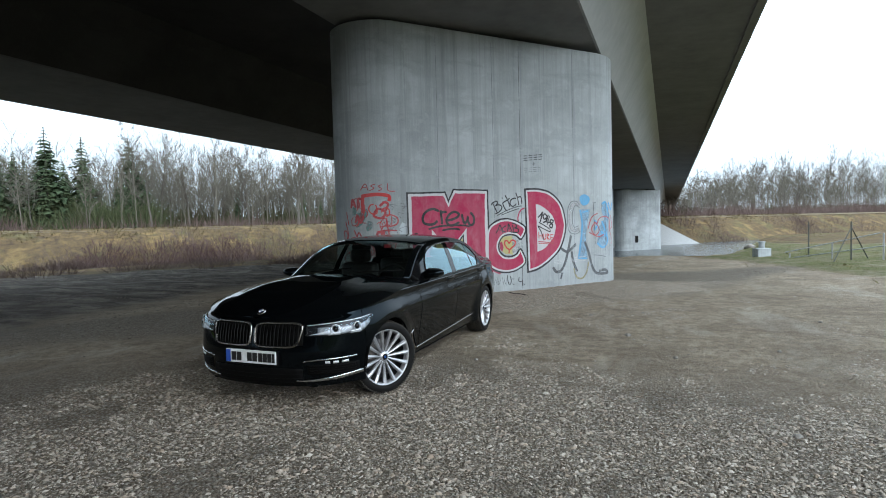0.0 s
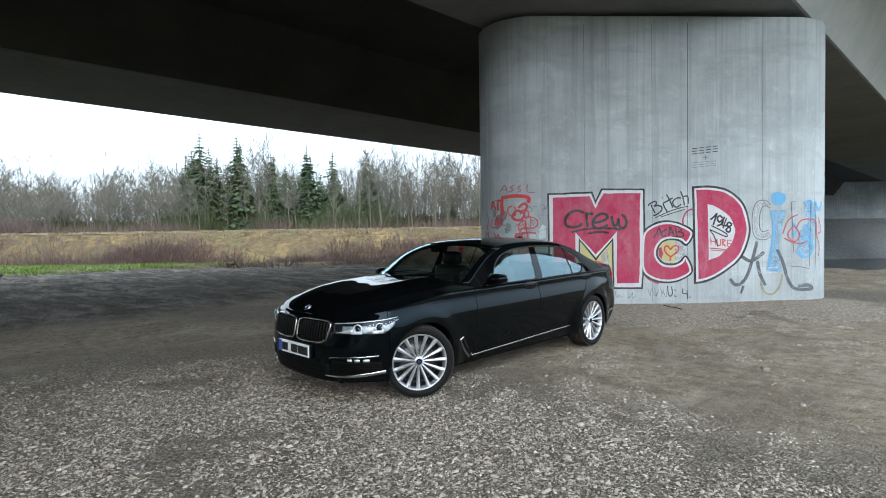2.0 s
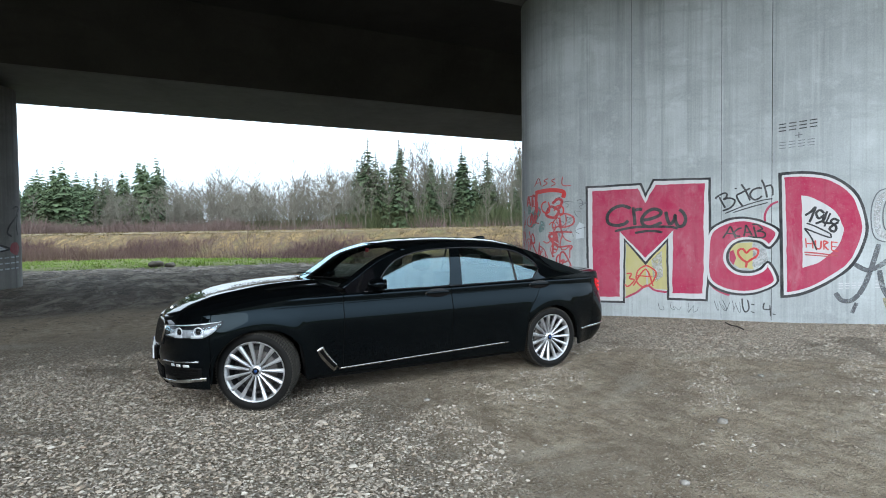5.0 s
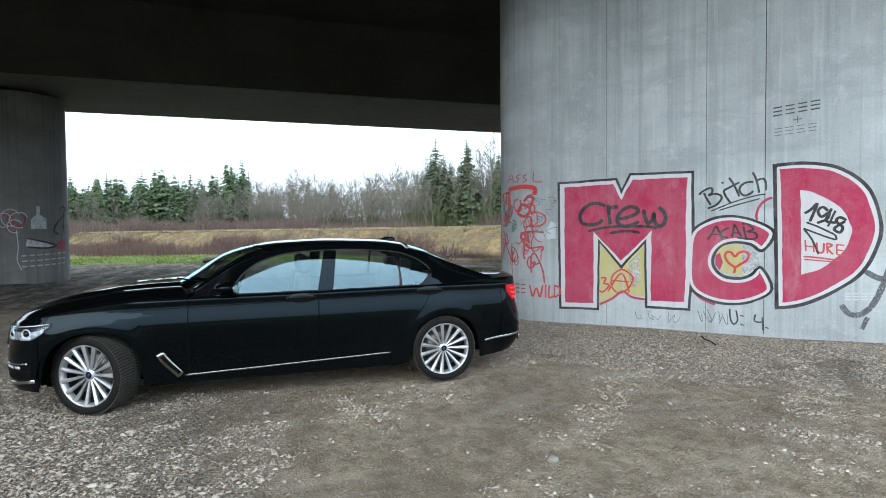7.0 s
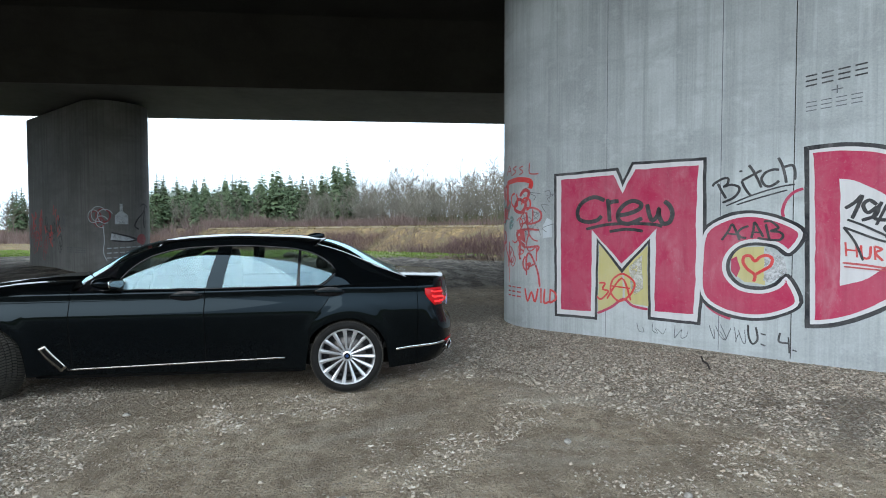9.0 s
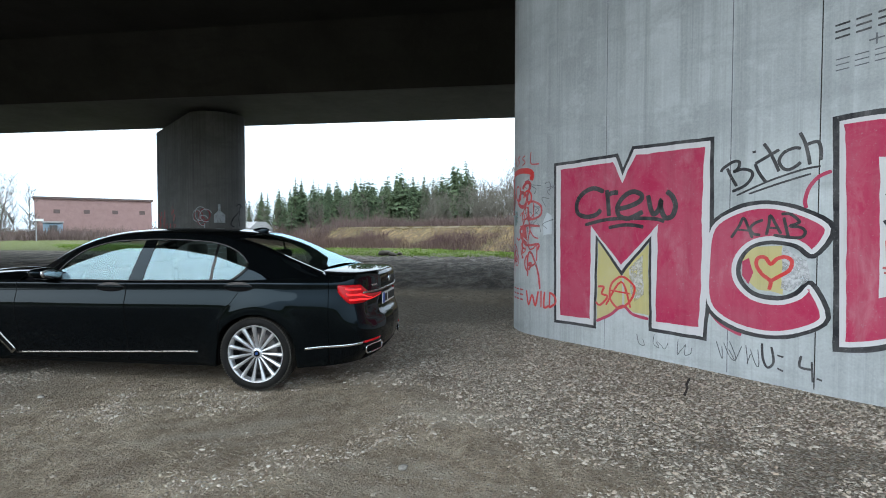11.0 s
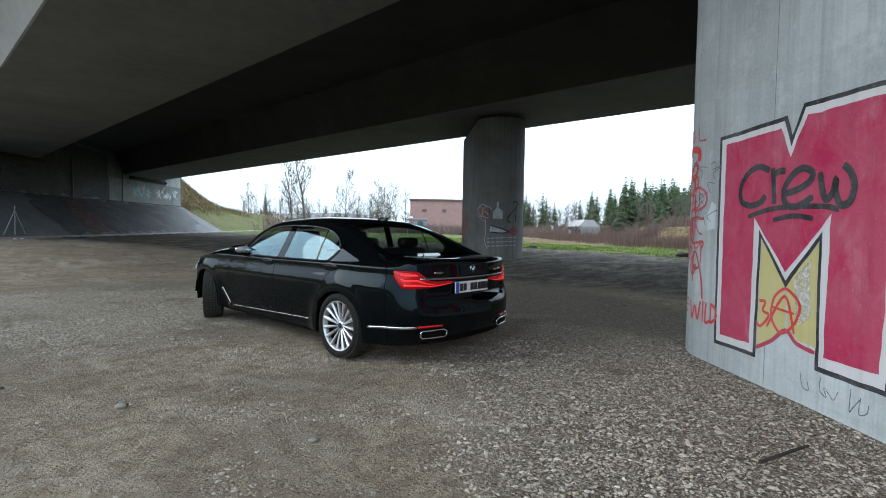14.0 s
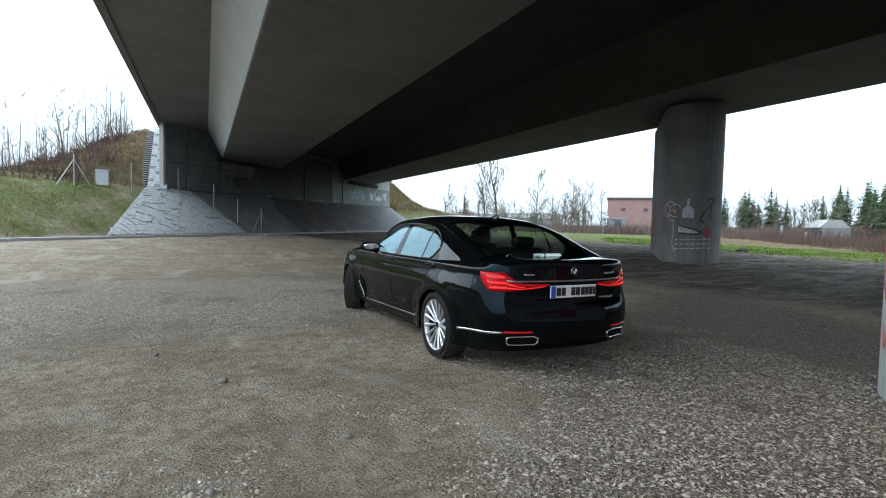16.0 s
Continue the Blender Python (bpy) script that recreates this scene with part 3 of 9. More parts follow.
def finish(name, verts, faces, material, parent, label="", smooth=True, thick=0.0, mirror=False, sharp=False):
    """A mesh from car points, under the car."""
    vs = [cw(v) for v in verts]
    fs = [tuple(f) for f in faces]
    if mirror:
        n = len(vs)
        vs += [Vector((-v.x, v.y, v.z)) for v in vs]
        fs += [tuple(k + n for k in reversed(f)) for f in fs]
    bm = bmesh.new()
    bv = [bm.verts.new(v) for v in vs]
    for f in fs:
        if len(set(f)) == len(f):
            try:
                bm.faces.new([bv[k] for k in f])
            except ValueError:
                pass
    bmesh.ops.remove_doubles(bm, verts=bm.verts[:], dist=0.0004)
    ob = part(name, bm, material, parent, label, smooth)
    if thick:
        s = ob.modifiers.new("thickness", "SOLIDIFY")
        s.thickness, s.offset = abs(thick), (-1.0 if thick > 0 else 1.0)
    return ob


def grid(rows):
    """Vertices and quads of rows of points, all of one length."""
    n = len(rows[0])
    verts = [p for r in rows for p in r]
    faces = [(i * n + k, i * n + k + 1, (i + 1) * n + k + 1, (i + 1) * n + k) for i in range(len(rows) - 1) for k in range(n - 1)]
    return verts, faces


def flip(verts):
    return [(x, -y, z) for x, y, z in verts]


def u_steps(u0, u1, step=0.035):
    n = max(2, int((u1 - u0) / step))
    return [u0 + (u1 - u0) * k / n for k in range(n + 1)]


U_BF, U_FD, U_DD, U_DQ, U_QB = (u_of_x(v) for v in (0.50, 1.60, 2.70, 3.60, 4.58))
GAP = 0.003
for name, ua, ub, label in (("front_fender", U_BF, U_FD, ""), ("front_door", U_FD, U_DD, ""), ("rear_door", U_DD, U_DQ, ""), ("rear_quarter", U_DQ, U_QB, "")):
    v, f = grid([[skin(u, z) for z in rows_at(u)] for u in u_steps(ua + GAP, ub - GAP, 0.022 if "door" not in name else 0.035)])
    for flipv in (v, flip(v)):
        finish(name, flipv, f, PAINT, car)
for name, ua, ub in (("front_bumper", 0.0, U_BF - GAP), ("rear_bumper", U_QB + GAP, ULEN)):
    v, f = grid([[skin(u, z) for z in rows_at(u, 16, 7)] for u in u_steps(ua, ub, 0.03)])
    finish(name, v, f, PAINT, car, mirror=True)
# dark inner shell that closes the gaps, and the underbody
v, f = grid([[skin(u, z, -0.02) for z in rows_at(u)] for u in u_steps(0.05, ULEN - 0.05, 0.06)])
finish("inner_shell", v, f, MATT_BLACK, car, "matt black inner body shell", mirror=True)
bm = bmesh.new()
box(bm, -0.55, 0.22, 0.2, 0.55, FAX - 0.40, 0.34, 0.02)
box(bm, -0.62, FAX - 0.42, 0.2, 0.62, FAX + 0.42, 0.34, 0.02)
box(bm, -0.84, FAX + 0.40, 0.19, 0.84, RAX - 0.40, 0.34, 0.02)
box(bm, -0.62, RAX - 0.42, 0.2, 0.62, RAX + 0.42, 0.34, 0.02)
box(bm, -0.66, RAX + 0.40, 0.22, 0.60, 4.68, 0.34, 0.02)
part("underbody", bm, MATT_BLACK, car, "matt black underbody tray")

# bonnet and boot lid: from edge to edge of the skin
hood_mid = curve((0.05, 0.77), (0.165, 0.781), (0.235, 0.818), (0.38, 0.882), (0.69, 0.957), (1.0, 1.003), (1.35, 1.022), (1.7, 1.03))


def hood_row(u, n=26, inset=0.004):
    ex, ey, ez = skin(u, z_top(u))
    row = []
    for k in range(n + 1):
        t = -1 + 2 * k / n
        y = ey * t * (1 - inset)
        a = abs(t)
        mid = hood_mid(ex - 0.03 * sm(0.9, 1.6, ex) * (1 - a * a))
        z = ez + (mid - ez) * (1 - a ** 5.1) - 0.010 * a * a * sm(0.3, 0.8, ex)
        # two ridges that run back to the screen
        ridge = 0.60 - 0.14 * sm(0.2, 1.4, ex)
        z += 0.020 * sm(0.2, 0.7, ex) * (sm(ridge + 0.06, ridge, a) - 0.45 * sm(ridge, 0.1, a))
        row.append((ex - 0.16 * sm(1.0, 1.62, ex) * (1 - a ** 2), y, z))
    return row


v, f = grid([hood_row(u) for u in u_steps(0.05, u_of_x(1.60), 0.035)])
finish("bonnet", v, f, PAINT, car)

deck_mid = curve((4.2, 1.075), (4.4, 1.064), (4.62, 1.058), (4.86, 1.052), (4.93, 1.045), (5.0, 1.02))


def deck_row(u, n=22):
    ex, ey, ez = skin(u, z_top(u))
    row = []
    for k in range(n + 1):
        t = -1 + 2 * k / n
        a = abs(t)
        z = ez + (max(deck_mid(ex), ez) - ez) * (1 - a ** 6.0)
        row.append((ex - 0.02 * (1 - a * a) * sm(4.6, 4.4, ex), ey * t * 0.996, z))
    return row


v, f = grid([deck_row(u) for u in u_steps(u_of_x(4.32), ULEN - 0.04, 0.035)])
finish("boot_lid", v, f, PAINT, car)

# greenhouse
mid_x = curve((0.0, 1.40), (0.33, 2.12), (0.5, 2.85), (0.68, 3.64), (1.0, 4.44))
mid_z = curve((0.0, 1.025), (0.10, 1.152), (0.22, 1.302), (0.33, 1.388), (0.40, 1.427), (0.5, 1.448), (0.6, 1.438), (0.68, 1.405), (0.76, 1.335), (0.88, 1.19), (1.0, 1.058))
rail_x = curve((0.0, 1.64), (0.33, 2.27), (0.5, 2.88), (0.68, 3.58), (1.0, 4.52))
rail_y = curve((0.0, 0.775), (0.15, 0.725), (0.33, 0.682), (0.5, 0.676), (0.62, 0.680), (0.70, 0.690), (0.78, 0.703), (0.88, 0.72), (1.0, 0.755))
rail_z = curve((0.0, 0.985), (0.12, 1.125), (0.22, 1.232), (0.33, 1.325), (0.42, 1.372), (0.52, 1.385), (0.62, 1.368), (0.72, 1.305), (0.86, 1.165), (1.0, 1.028))


def top(v, h):
    """The screen, roof and rear window: v from front to back, h from -1 to 1 across."""
    k = 1 - abs(h) ** 2.2
    return (rail_x(v) + (mid_x(v) - rail_x(v)) * k, h * rail_y(v), rail_z(v) + (mid_z(v) - rail_z(v)) * (1 - abs(h) ** 2.6))


def top_patch(v0, v1, h0, h1, nv, nh, lift=0.0):
    return grid([[(lambda p: (p[0], p[1], p[2] + lift))(top(v0 + (v1 - v0) * i / nv, h0 + (h1 - h0) * k / nh)) for k in range(nh + 1)] for i in range(nv + 1)])


VS, VR = 0.325, 0.69
HP, HR = 0.91, 0.84
for name, a, b, h0, h1, m_, th, lb in (("windscreen", 0.0, VS, -HP, HP, SCREEN_GLASS, 0.0, "tinted windscreen glass"), ("rear_window", VR, 0.985, -HR, HR, CAR_GLASS, 0.0, "dark tinted rear window glass")):
    v, f = top_patch(a + 0.006, b - 0.004, h0 + 0.004, h1 - 0.004, 14, 16)
    finish(name, v, f, m_, car, lb, thick=th)
v, f = top_patch(VS, VR, -1, 1, 26, 24)
finish("roof", v, f, PAINT, car, thick=0.02)
for s in (-1, 1):
    for a, b, nm in ((0.0, VS, "a_pillar"), (VR, 1.0, "c_pillar")):
        v, f = top_patch(a, b, s * (HP if a == 0 else HR), s * 1.0, 16, 4)
        finish(nm, v, f, PAINT, car, thick=0.02)


# side: belt to rail
def belt(v):
    x = rail_x(v)
    u = u_of_x(min(max(x - 0.0, 0.5), 4.7))
    p = skin(u, z_top(u))
    return (rail_x(v), p[1] - 0.010, p[2] - 0.002)


def side(v, w, out=0.0):
    b, r = belt(v), (rail_x(v), rail_y(v), rail_z(v))
    bulge = 0.011 * math.sin(math.pi * min(max(w, 0), 1)) * min(1.0, (r[2] - b[2]) / 0.3)
    return (b[0] + (r[0] - b[0]) * w, b[1] + (r[1] - b[1]) * w + bulge + out, b[2] + (r[2] - b[2]) * w)


def v_of_x(x):
    lo, hi = 0.0, 1.0
    for _ in range(40):
        m = (lo + hi) / 2
        lo, hi = (m, hi) if rail_x(m) < x else (lo, m)
    return lo


V0, V1 = v_of_x(1.93), v_of_x(3.82)
_wb = curve((1.9, 0.02), (3.68, 0.02), (3.72, 0.07), (3.76, 0.17), (3.80, 0.31), (3.82, 0.40))
win_lo = lambda v: _wb(rail_x(v))
_wt = curve((1.93, 0.16), (2.05, 0.62), (2.2, 0.80), (2.5, 0.86), (3.0, 0.87), (3.4, 0.86), (3.55, 0.84), (3.67, 0.77), (3.75, 0.66), (3.80, 0.53), (3.82, 0.42))
win_hi = lambda v: _wt(rail_x(v))


def side_panel(name, va, vb, wlo, whi, material, label, thick=0.0, nv=12, nw=8, out=0.0, lean=(0.0, 0.0)):
    """A panel of the side windows; lean tilts its front and rear ends backwards with height."""
    rows = []
    for k in range(nv + 1):
        t = k / nv
        row = []
        for j in range(nw + 1):
            q = va + (vb - va) * t
            w = wlo(q) + (whi(q) - wlo(q)) * j / nw
            row.append(side(q + (lean[0] * (1 - t) + lean[1] * t) * w, w, out))
        rows.append(row)
    v, f = grid(rows)
    for vv in (v, flip(v)):
        finish(name, vv, f, material, car, label, thick=thick)


one, zero = (lambda v: 1.0), (lambda v: 0.0)
side_panel("door_frame", V0, V1, win_hi, one, PAINT, "gloss black door frame", nv=40, nw=4)
side_panel("window_ledge", V0, v_of_x(3.70), zero, win_lo, GLOSS_BLACK, "gloss black window ledge", nv=30, nw=2)
side_panel("rear_pillar_foot", v_of_x(3.70), V1, zero, win_lo, PAINT, "", nv=12, nw=3)
side_panel("mirror_triangle", 0.0, V0, zero, one, GLOSS_BLACK, "gloss black corner panel", nv=14, nw=6)
side_panel("rear_pillar", V1, 1.0, zero, one, PAINT, "", nv=14, nw=6)
XS = (1.93, 2.695, 2.835, 3.482, 3.506, 3.82)
vx = [v_of_x(x) for x in XS]
side_panel("front_side_window", vx[0], vx[1], win_lo, win_hi, SIDE_GLASS, "tinted side window glass", 0.0, 16, lean=(0.0, 0.022))
side_panel("centre_pillar", vx[1], vx[2], win_lo, win_hi, PAINT, "gloss black centre pillar cover", out=0.003, nv=4, lean=(0.022, 0.016))
side_panel("rear_side_window", vx[2], vx[3], win_lo, win_hi, SIDE_GLASS, "tinted side window glass", 0.0, 12, lean=(0.016, 0.0))
side_panel("window_divider", vx[3], vx[4], win_lo, win_hi, GLOSS_BLACK, "gloss black window divider", out=0.003, nv=2)
side_panel("quarter_window", vx[4], vx[5], win_lo, win_hi, SIDE_GLASS, "small tinted quarter window", 0.0, 24)


def ribbon(name, pts, width, material, label, parent=None, mirror=False, smooth=True):
    """A flat bar along car points, with a little height: (x, y, z) and its outward way."""
    for s in ((1, -1) if mirror else (1,)):
        bm = bmesh.new()
        rings = []
        for k, (p, w) in enumerate(pts):
            p, w = Vector((p[0], p[1] * s, p[2])), Vector((w[0], w[1] * s, w[2])).normalized()
            q = [Vector((a[0][0], a[0][1] * s, a[0][2])) for a in (pts[max(k - 1, 0)], pts[min(k + 1, len(pts) - 1)])]
            d = (q[1] - q[0]).normalized()
            up = w.cross(d).normalized()
            hw, ht = (width(k / (len(pts) - 1)) if callable(width) else width), 0.006
            rings.append([bm.verts.new(cw(p + up * a * hw + w * b)) for a, b in ((-0.5, -0.003), (-0.5, ht * 0.6), (-0.25, ht), (0.25, ht), (0.5, ht * 0.6), (0.5, -0.003))])
        for a, b in zip(rings, rings[1:]):
            for k in range(6):
                bm.faces.new((a[k], a[(k + 1) % 6], b[(k + 1) % 6], b[k]))
        bm.faces.new(rings[0])
        bm.faces.new(rings[-1][::-1])
        part(name, bm, material, parent or car, label, smooth)


def out_at(u):
    n = normal_at(u)
    return (n[0], n[1], 0.0)


def along_skin(x0, z0, x1, z1, n=16, out=0.0):
    ua, ub = u_of_x(x0), u_of_x(x1)
    return [(skin(ua + (ub - ua) * k / n, z0 + (z1 - z0) * k / n, out), out_at(ua + (ub - ua) * k / n)) for k in range(n + 1)]


# bright trim on the flanks
ribbon("sill_trim", along_skin(1.56, 0.272, 3.38, 0.335, 24), 0.016, CHROME_DARK, "thin satin metal sill strip", mirror=True)
ribbon("air_breather", [(skin(u_of_x(1.375 + 0.16 * (k / 10) ** 1.2), 0.480 - 0.205 * k / 10), out_at(2.0)) for k in range(11)], lambda t: 0.075 - 0.012 * t, CHROME_DARK, "satin metal air breather behind the front wheel", mirror=True)
ribbon("air_breather_vent", [(skin(u_of_x(1.392 + 0.135 * (k / 10) ** 1.2), 0.462 - 0.165 * k / 10, 0.006), out_at(2.0)) for k in range(11)], 0.03, MATT_BLACK, "black vent slot", mirror=True)
ribbon("belt_trim", [(side(v_of_x(1.80 + 1.90 * k / 30), 0.01, 0.006), (0, 1, 0.3)) for k in range(31)], 0.012, GLOSS_BLACK, "gloss black belt strip", mirror=True)
ribbon("window_trim", [(side(v_of_x(1.935 + 1.883 * k / 60), win_hi(v_of_x(1.935 + 1.883 * k / 60)) + 0.02, 0.004), (0, 1, 0.4)) for k in range(61)], 0.016, GLOSS_BLACK, "thin gloss black window strip", mirror=True)
ribbon("window_end_trim", [(side(v_of_x(3.69 + 0.13 * k / 14), win_lo(v_of_x(3.69 + 0.13 * k / 14)) - 0.01, 0.004), (0, 1, 0.4)) for k in range(15)], 0.022, GLOSS_BLACK, "thin gloss black window strip", mirror=True)
ribbon("crease_highlight", along_skin(1.0, crease(u_of_x(1.0)), 3.5, crease(u_of_x(3.5)), 30, -0.0015), 0.008, PAINT, "sharp pressed crease", mirror=True)
ribbon("rear_flank_trim", along_skin(4.38, 0.390, 4.86, 0.425, 14), 0.022, CHROME, "chrome strip on the rear bumper", mirror=True)


def door_handle(x, z):
    for s in (1, -1):
        bm = bmesh.new()
        u = u_of_x(x)
        p = skin(u, z)
        r = bmesh.ops.create_uvsphere(bm, u_segments=16, v_segments=10, radius=1)
        bmesh.ops.transform(bm, matrix=Matrix.Translation(cw((p[0], p[1] * s, p[2]))) @ Matrix.Diagonal((0.006, 0.142, 0.046, 1)), verts=r["verts"])
        cup = part("door_handle_cup", bm, SLAT, car, "thin metal rim round the handle cup", True)
        bm = bmesh.new()
        r = bmesh.ops.create_uvsphere(bm, u_segments=16, v_segments=10, radius=1)
        bmesh.ops.transform(bm, matrix=Matrix.Translation(cw((p[0], (p[1] + 0.006) * s, p[2]))) @ Matrix.Diagonal((0.006, 0.134, 0.040, 1)), verts=r["verts"])
        part("cup_bowl", bm, GLOSS_BLACK, cup, "", True)
        bm = bmesh.new()
        box(bm, (p[1] + 0.007) * s - 0.009, p[0] - 0.118, p[2] - 0.008, (p[1] + 0.007) * s + 0.009, p[0] + 0.118, p[2] + 0.018, 0.008)
        part("handle_bar", bm, PAINT, cup, "black body-coloured handle", True)


door_handle(2.545, 0.902)
door_handle(3.56, 0.925)


def door_mirror(s):
    bm = bmesh.new()
    r = bmesh.ops.create_uvsphere(bm, u_segments=20, v_segments=14, radius=1)
    for q in r["verts"]:
        x, y, z = q.co
        y = y if y < 0 else y * 0.55
        q.co = ((0.935 + 0.125 * x) * s, 1.93 + 0.115 * y - 0.02 * x, 1.018 + 0.056 * math.copysign(abs(z) ** 0.8, z) * (1 - 0.2 * x) + 0.010 * x)
    shell = part("door_mirror", bm, PAINT, car, "black door mirror housing", True)
    bm = bmesh.new()
    r = bmesh.ops.create_uvsphere(bm, u_segments=16, v_segments=10, radius=1)
    for q in r["verts"]:
        x, y, z = q.co
        q.co = ((0.93 + 0.098 * x) * s, 1.990 + 0.008 * y - 0.02 * x, 1.018 + 0.046 * math.copysign(abs(z) ** 0.7, z))
    part("mirror_glass", bm, CHROME, shell, "mirror glass", True)
    bm = bmesh.new()
    tube(bm, (0.80 * s, 1.90, 0.972), (0.90 * s, 1.925, 0.985), 0.022, 0.03, 8)
    part("mirror_arm", bm, GLOSS_BLACK, shell, "", True)


for s in (1, -1):
    door_mirror(s)


# front
def front(y, z, out=0.0):
    """A point on the nose at y across."""
    a = abs(y)
    lo, hi = 0.0, u_of_x(0.8)
    for _ in range(40):
        m = (lo + hi) / 2
        lo, hi = (m, hi) if skin(m, z)[1] < a else (lo, m)
    p = skin(lo, z, out)
    return (p[0], p[1] * (1 if y >= 0 else -1), p[2])


def rear(y, z, out=0.0):
    a = abs(y)
    lo, hi = u_of_x(4.3), ULEN
    for _ in range(40):
        m = (lo + hi) / 2
        lo, hi = (m, hi) if skin(m, z)[1] > a else (lo, m)
    p = skin(lo, z, out)
    return (p[0], p[1] * (1 if y >= 0 else -1), p[2])


def patch(name, fn, y0, y1, lo, hi, material, label="", out=0.004, n=14, nz=6, parent=None, thick=0.004):
    rows = []
    for i in range(n + 1):
        y = y0 + (y1 - y0) * i / n
        a, b = lo(y), hi(y)
        rows.append([fn(y, a + (b - a) * k / nz, out) for k in range(nz + 1)])
    v, f = grid(rows)
    return finish(name, v, f, material, parent or car, label, thick=thick)


def loop_ring(name, centre, material, label, parent, radius=0.008, n=8):
    """A closed tube along car points."""
    bm = bmesh.new()
    c = [cw(p) for p in centre]
    k = len(c)
    rings = []
    for i in range(k):
        d = (c[(i + 1) % k] - c[i - 1]).normalized()
        q = d.to_track_quat("Z", "Y").to_matrix()
        rings.append([bm.verts.new(c[i] + q @ Vector((radius * math.cos(2 * math.pi * j / n), radius * math.sin(2 * math.pi * j / n), 0))) for j in range(n)])
    for i in range(k):
        a, b = rings[i], rings[(i + 1) % k]
        off = min(range(n), key=lambda o: (a[0].co - b[o].co).length)
        for j in range(n):
            bm.faces.new((a[j], a[(j + 1) % n], b[(j + 1 + off) % n], b[(j + off) % n]))
    return part(name, bm, material, parent, label, True)


def kidney(s):
    y0, y1, z0, z1 = 0.022, 0.468, 0.548, 0.742

    def shape(t):
        """Outline of one grille opening, t from 0 to 1 round it."""
        a = 2 * math.pi * t
        c, q = math.cos(a), math.sin(a)
        e = 0.42
        u, w = math.copysign(abs(c) ** e, c), math.copysign(abs(q) ** e, q)
        y = (y0 + y1) / 2 + u * (y1 - y0) / 2 - 0.022 * (1 - w) * (0.5 + 0.5 * u)
        return y, (z0 + z1) / 2 + w * (z1 - z0) / 2 + 0.008 * u * 0

    pts = [(lambda p: front(p[0] * s, p[1], 0.004))(shape(k / 48)) for k in range(48)]
    back = patch("grille", front, y0 * s, y1 * s, lambda y: z0 + 0.012, lambda y: z1 - 0.012, MATT_BLACK, "black kidney-shaped radiator grille", out=0.001, thick=0.002)
    loop_ring("grille_frame", pts, CHROME_DARK, "satin chrome grille surround", back, 0.012)
    for k in range(12):
        y = y0 + 0.03 + (y1 - y0 - 0.065) * k / 11
        bm = bmesh.new()
        for a, b in ((0, 1), (1, 2), (2, 3)):
            za, zb = (z0 + 0.014 + (z1 - z0 - 0.028) * t / 3 for t in (a, b))
            p, q = front(y * s, za, 0.008), front(y * s, zb, 0.008)
            for w in (0.0035,):
                vs = [bm.verts.new(cw((x + o, yy + w2, zz))) for (x, yy, zz) in (p, q) for o, w2 in ((-0.012, -w), (-0.012, w), (0.012, w), (0.012, -w))]
                for i in range(4):
                    bm.faces.new((vs[i], vs[(i + 1) % 4], vs[4 + (i + 1) % 4], vs[4 + i]))
        part("grille_slat", bm, SLAT, back, "")


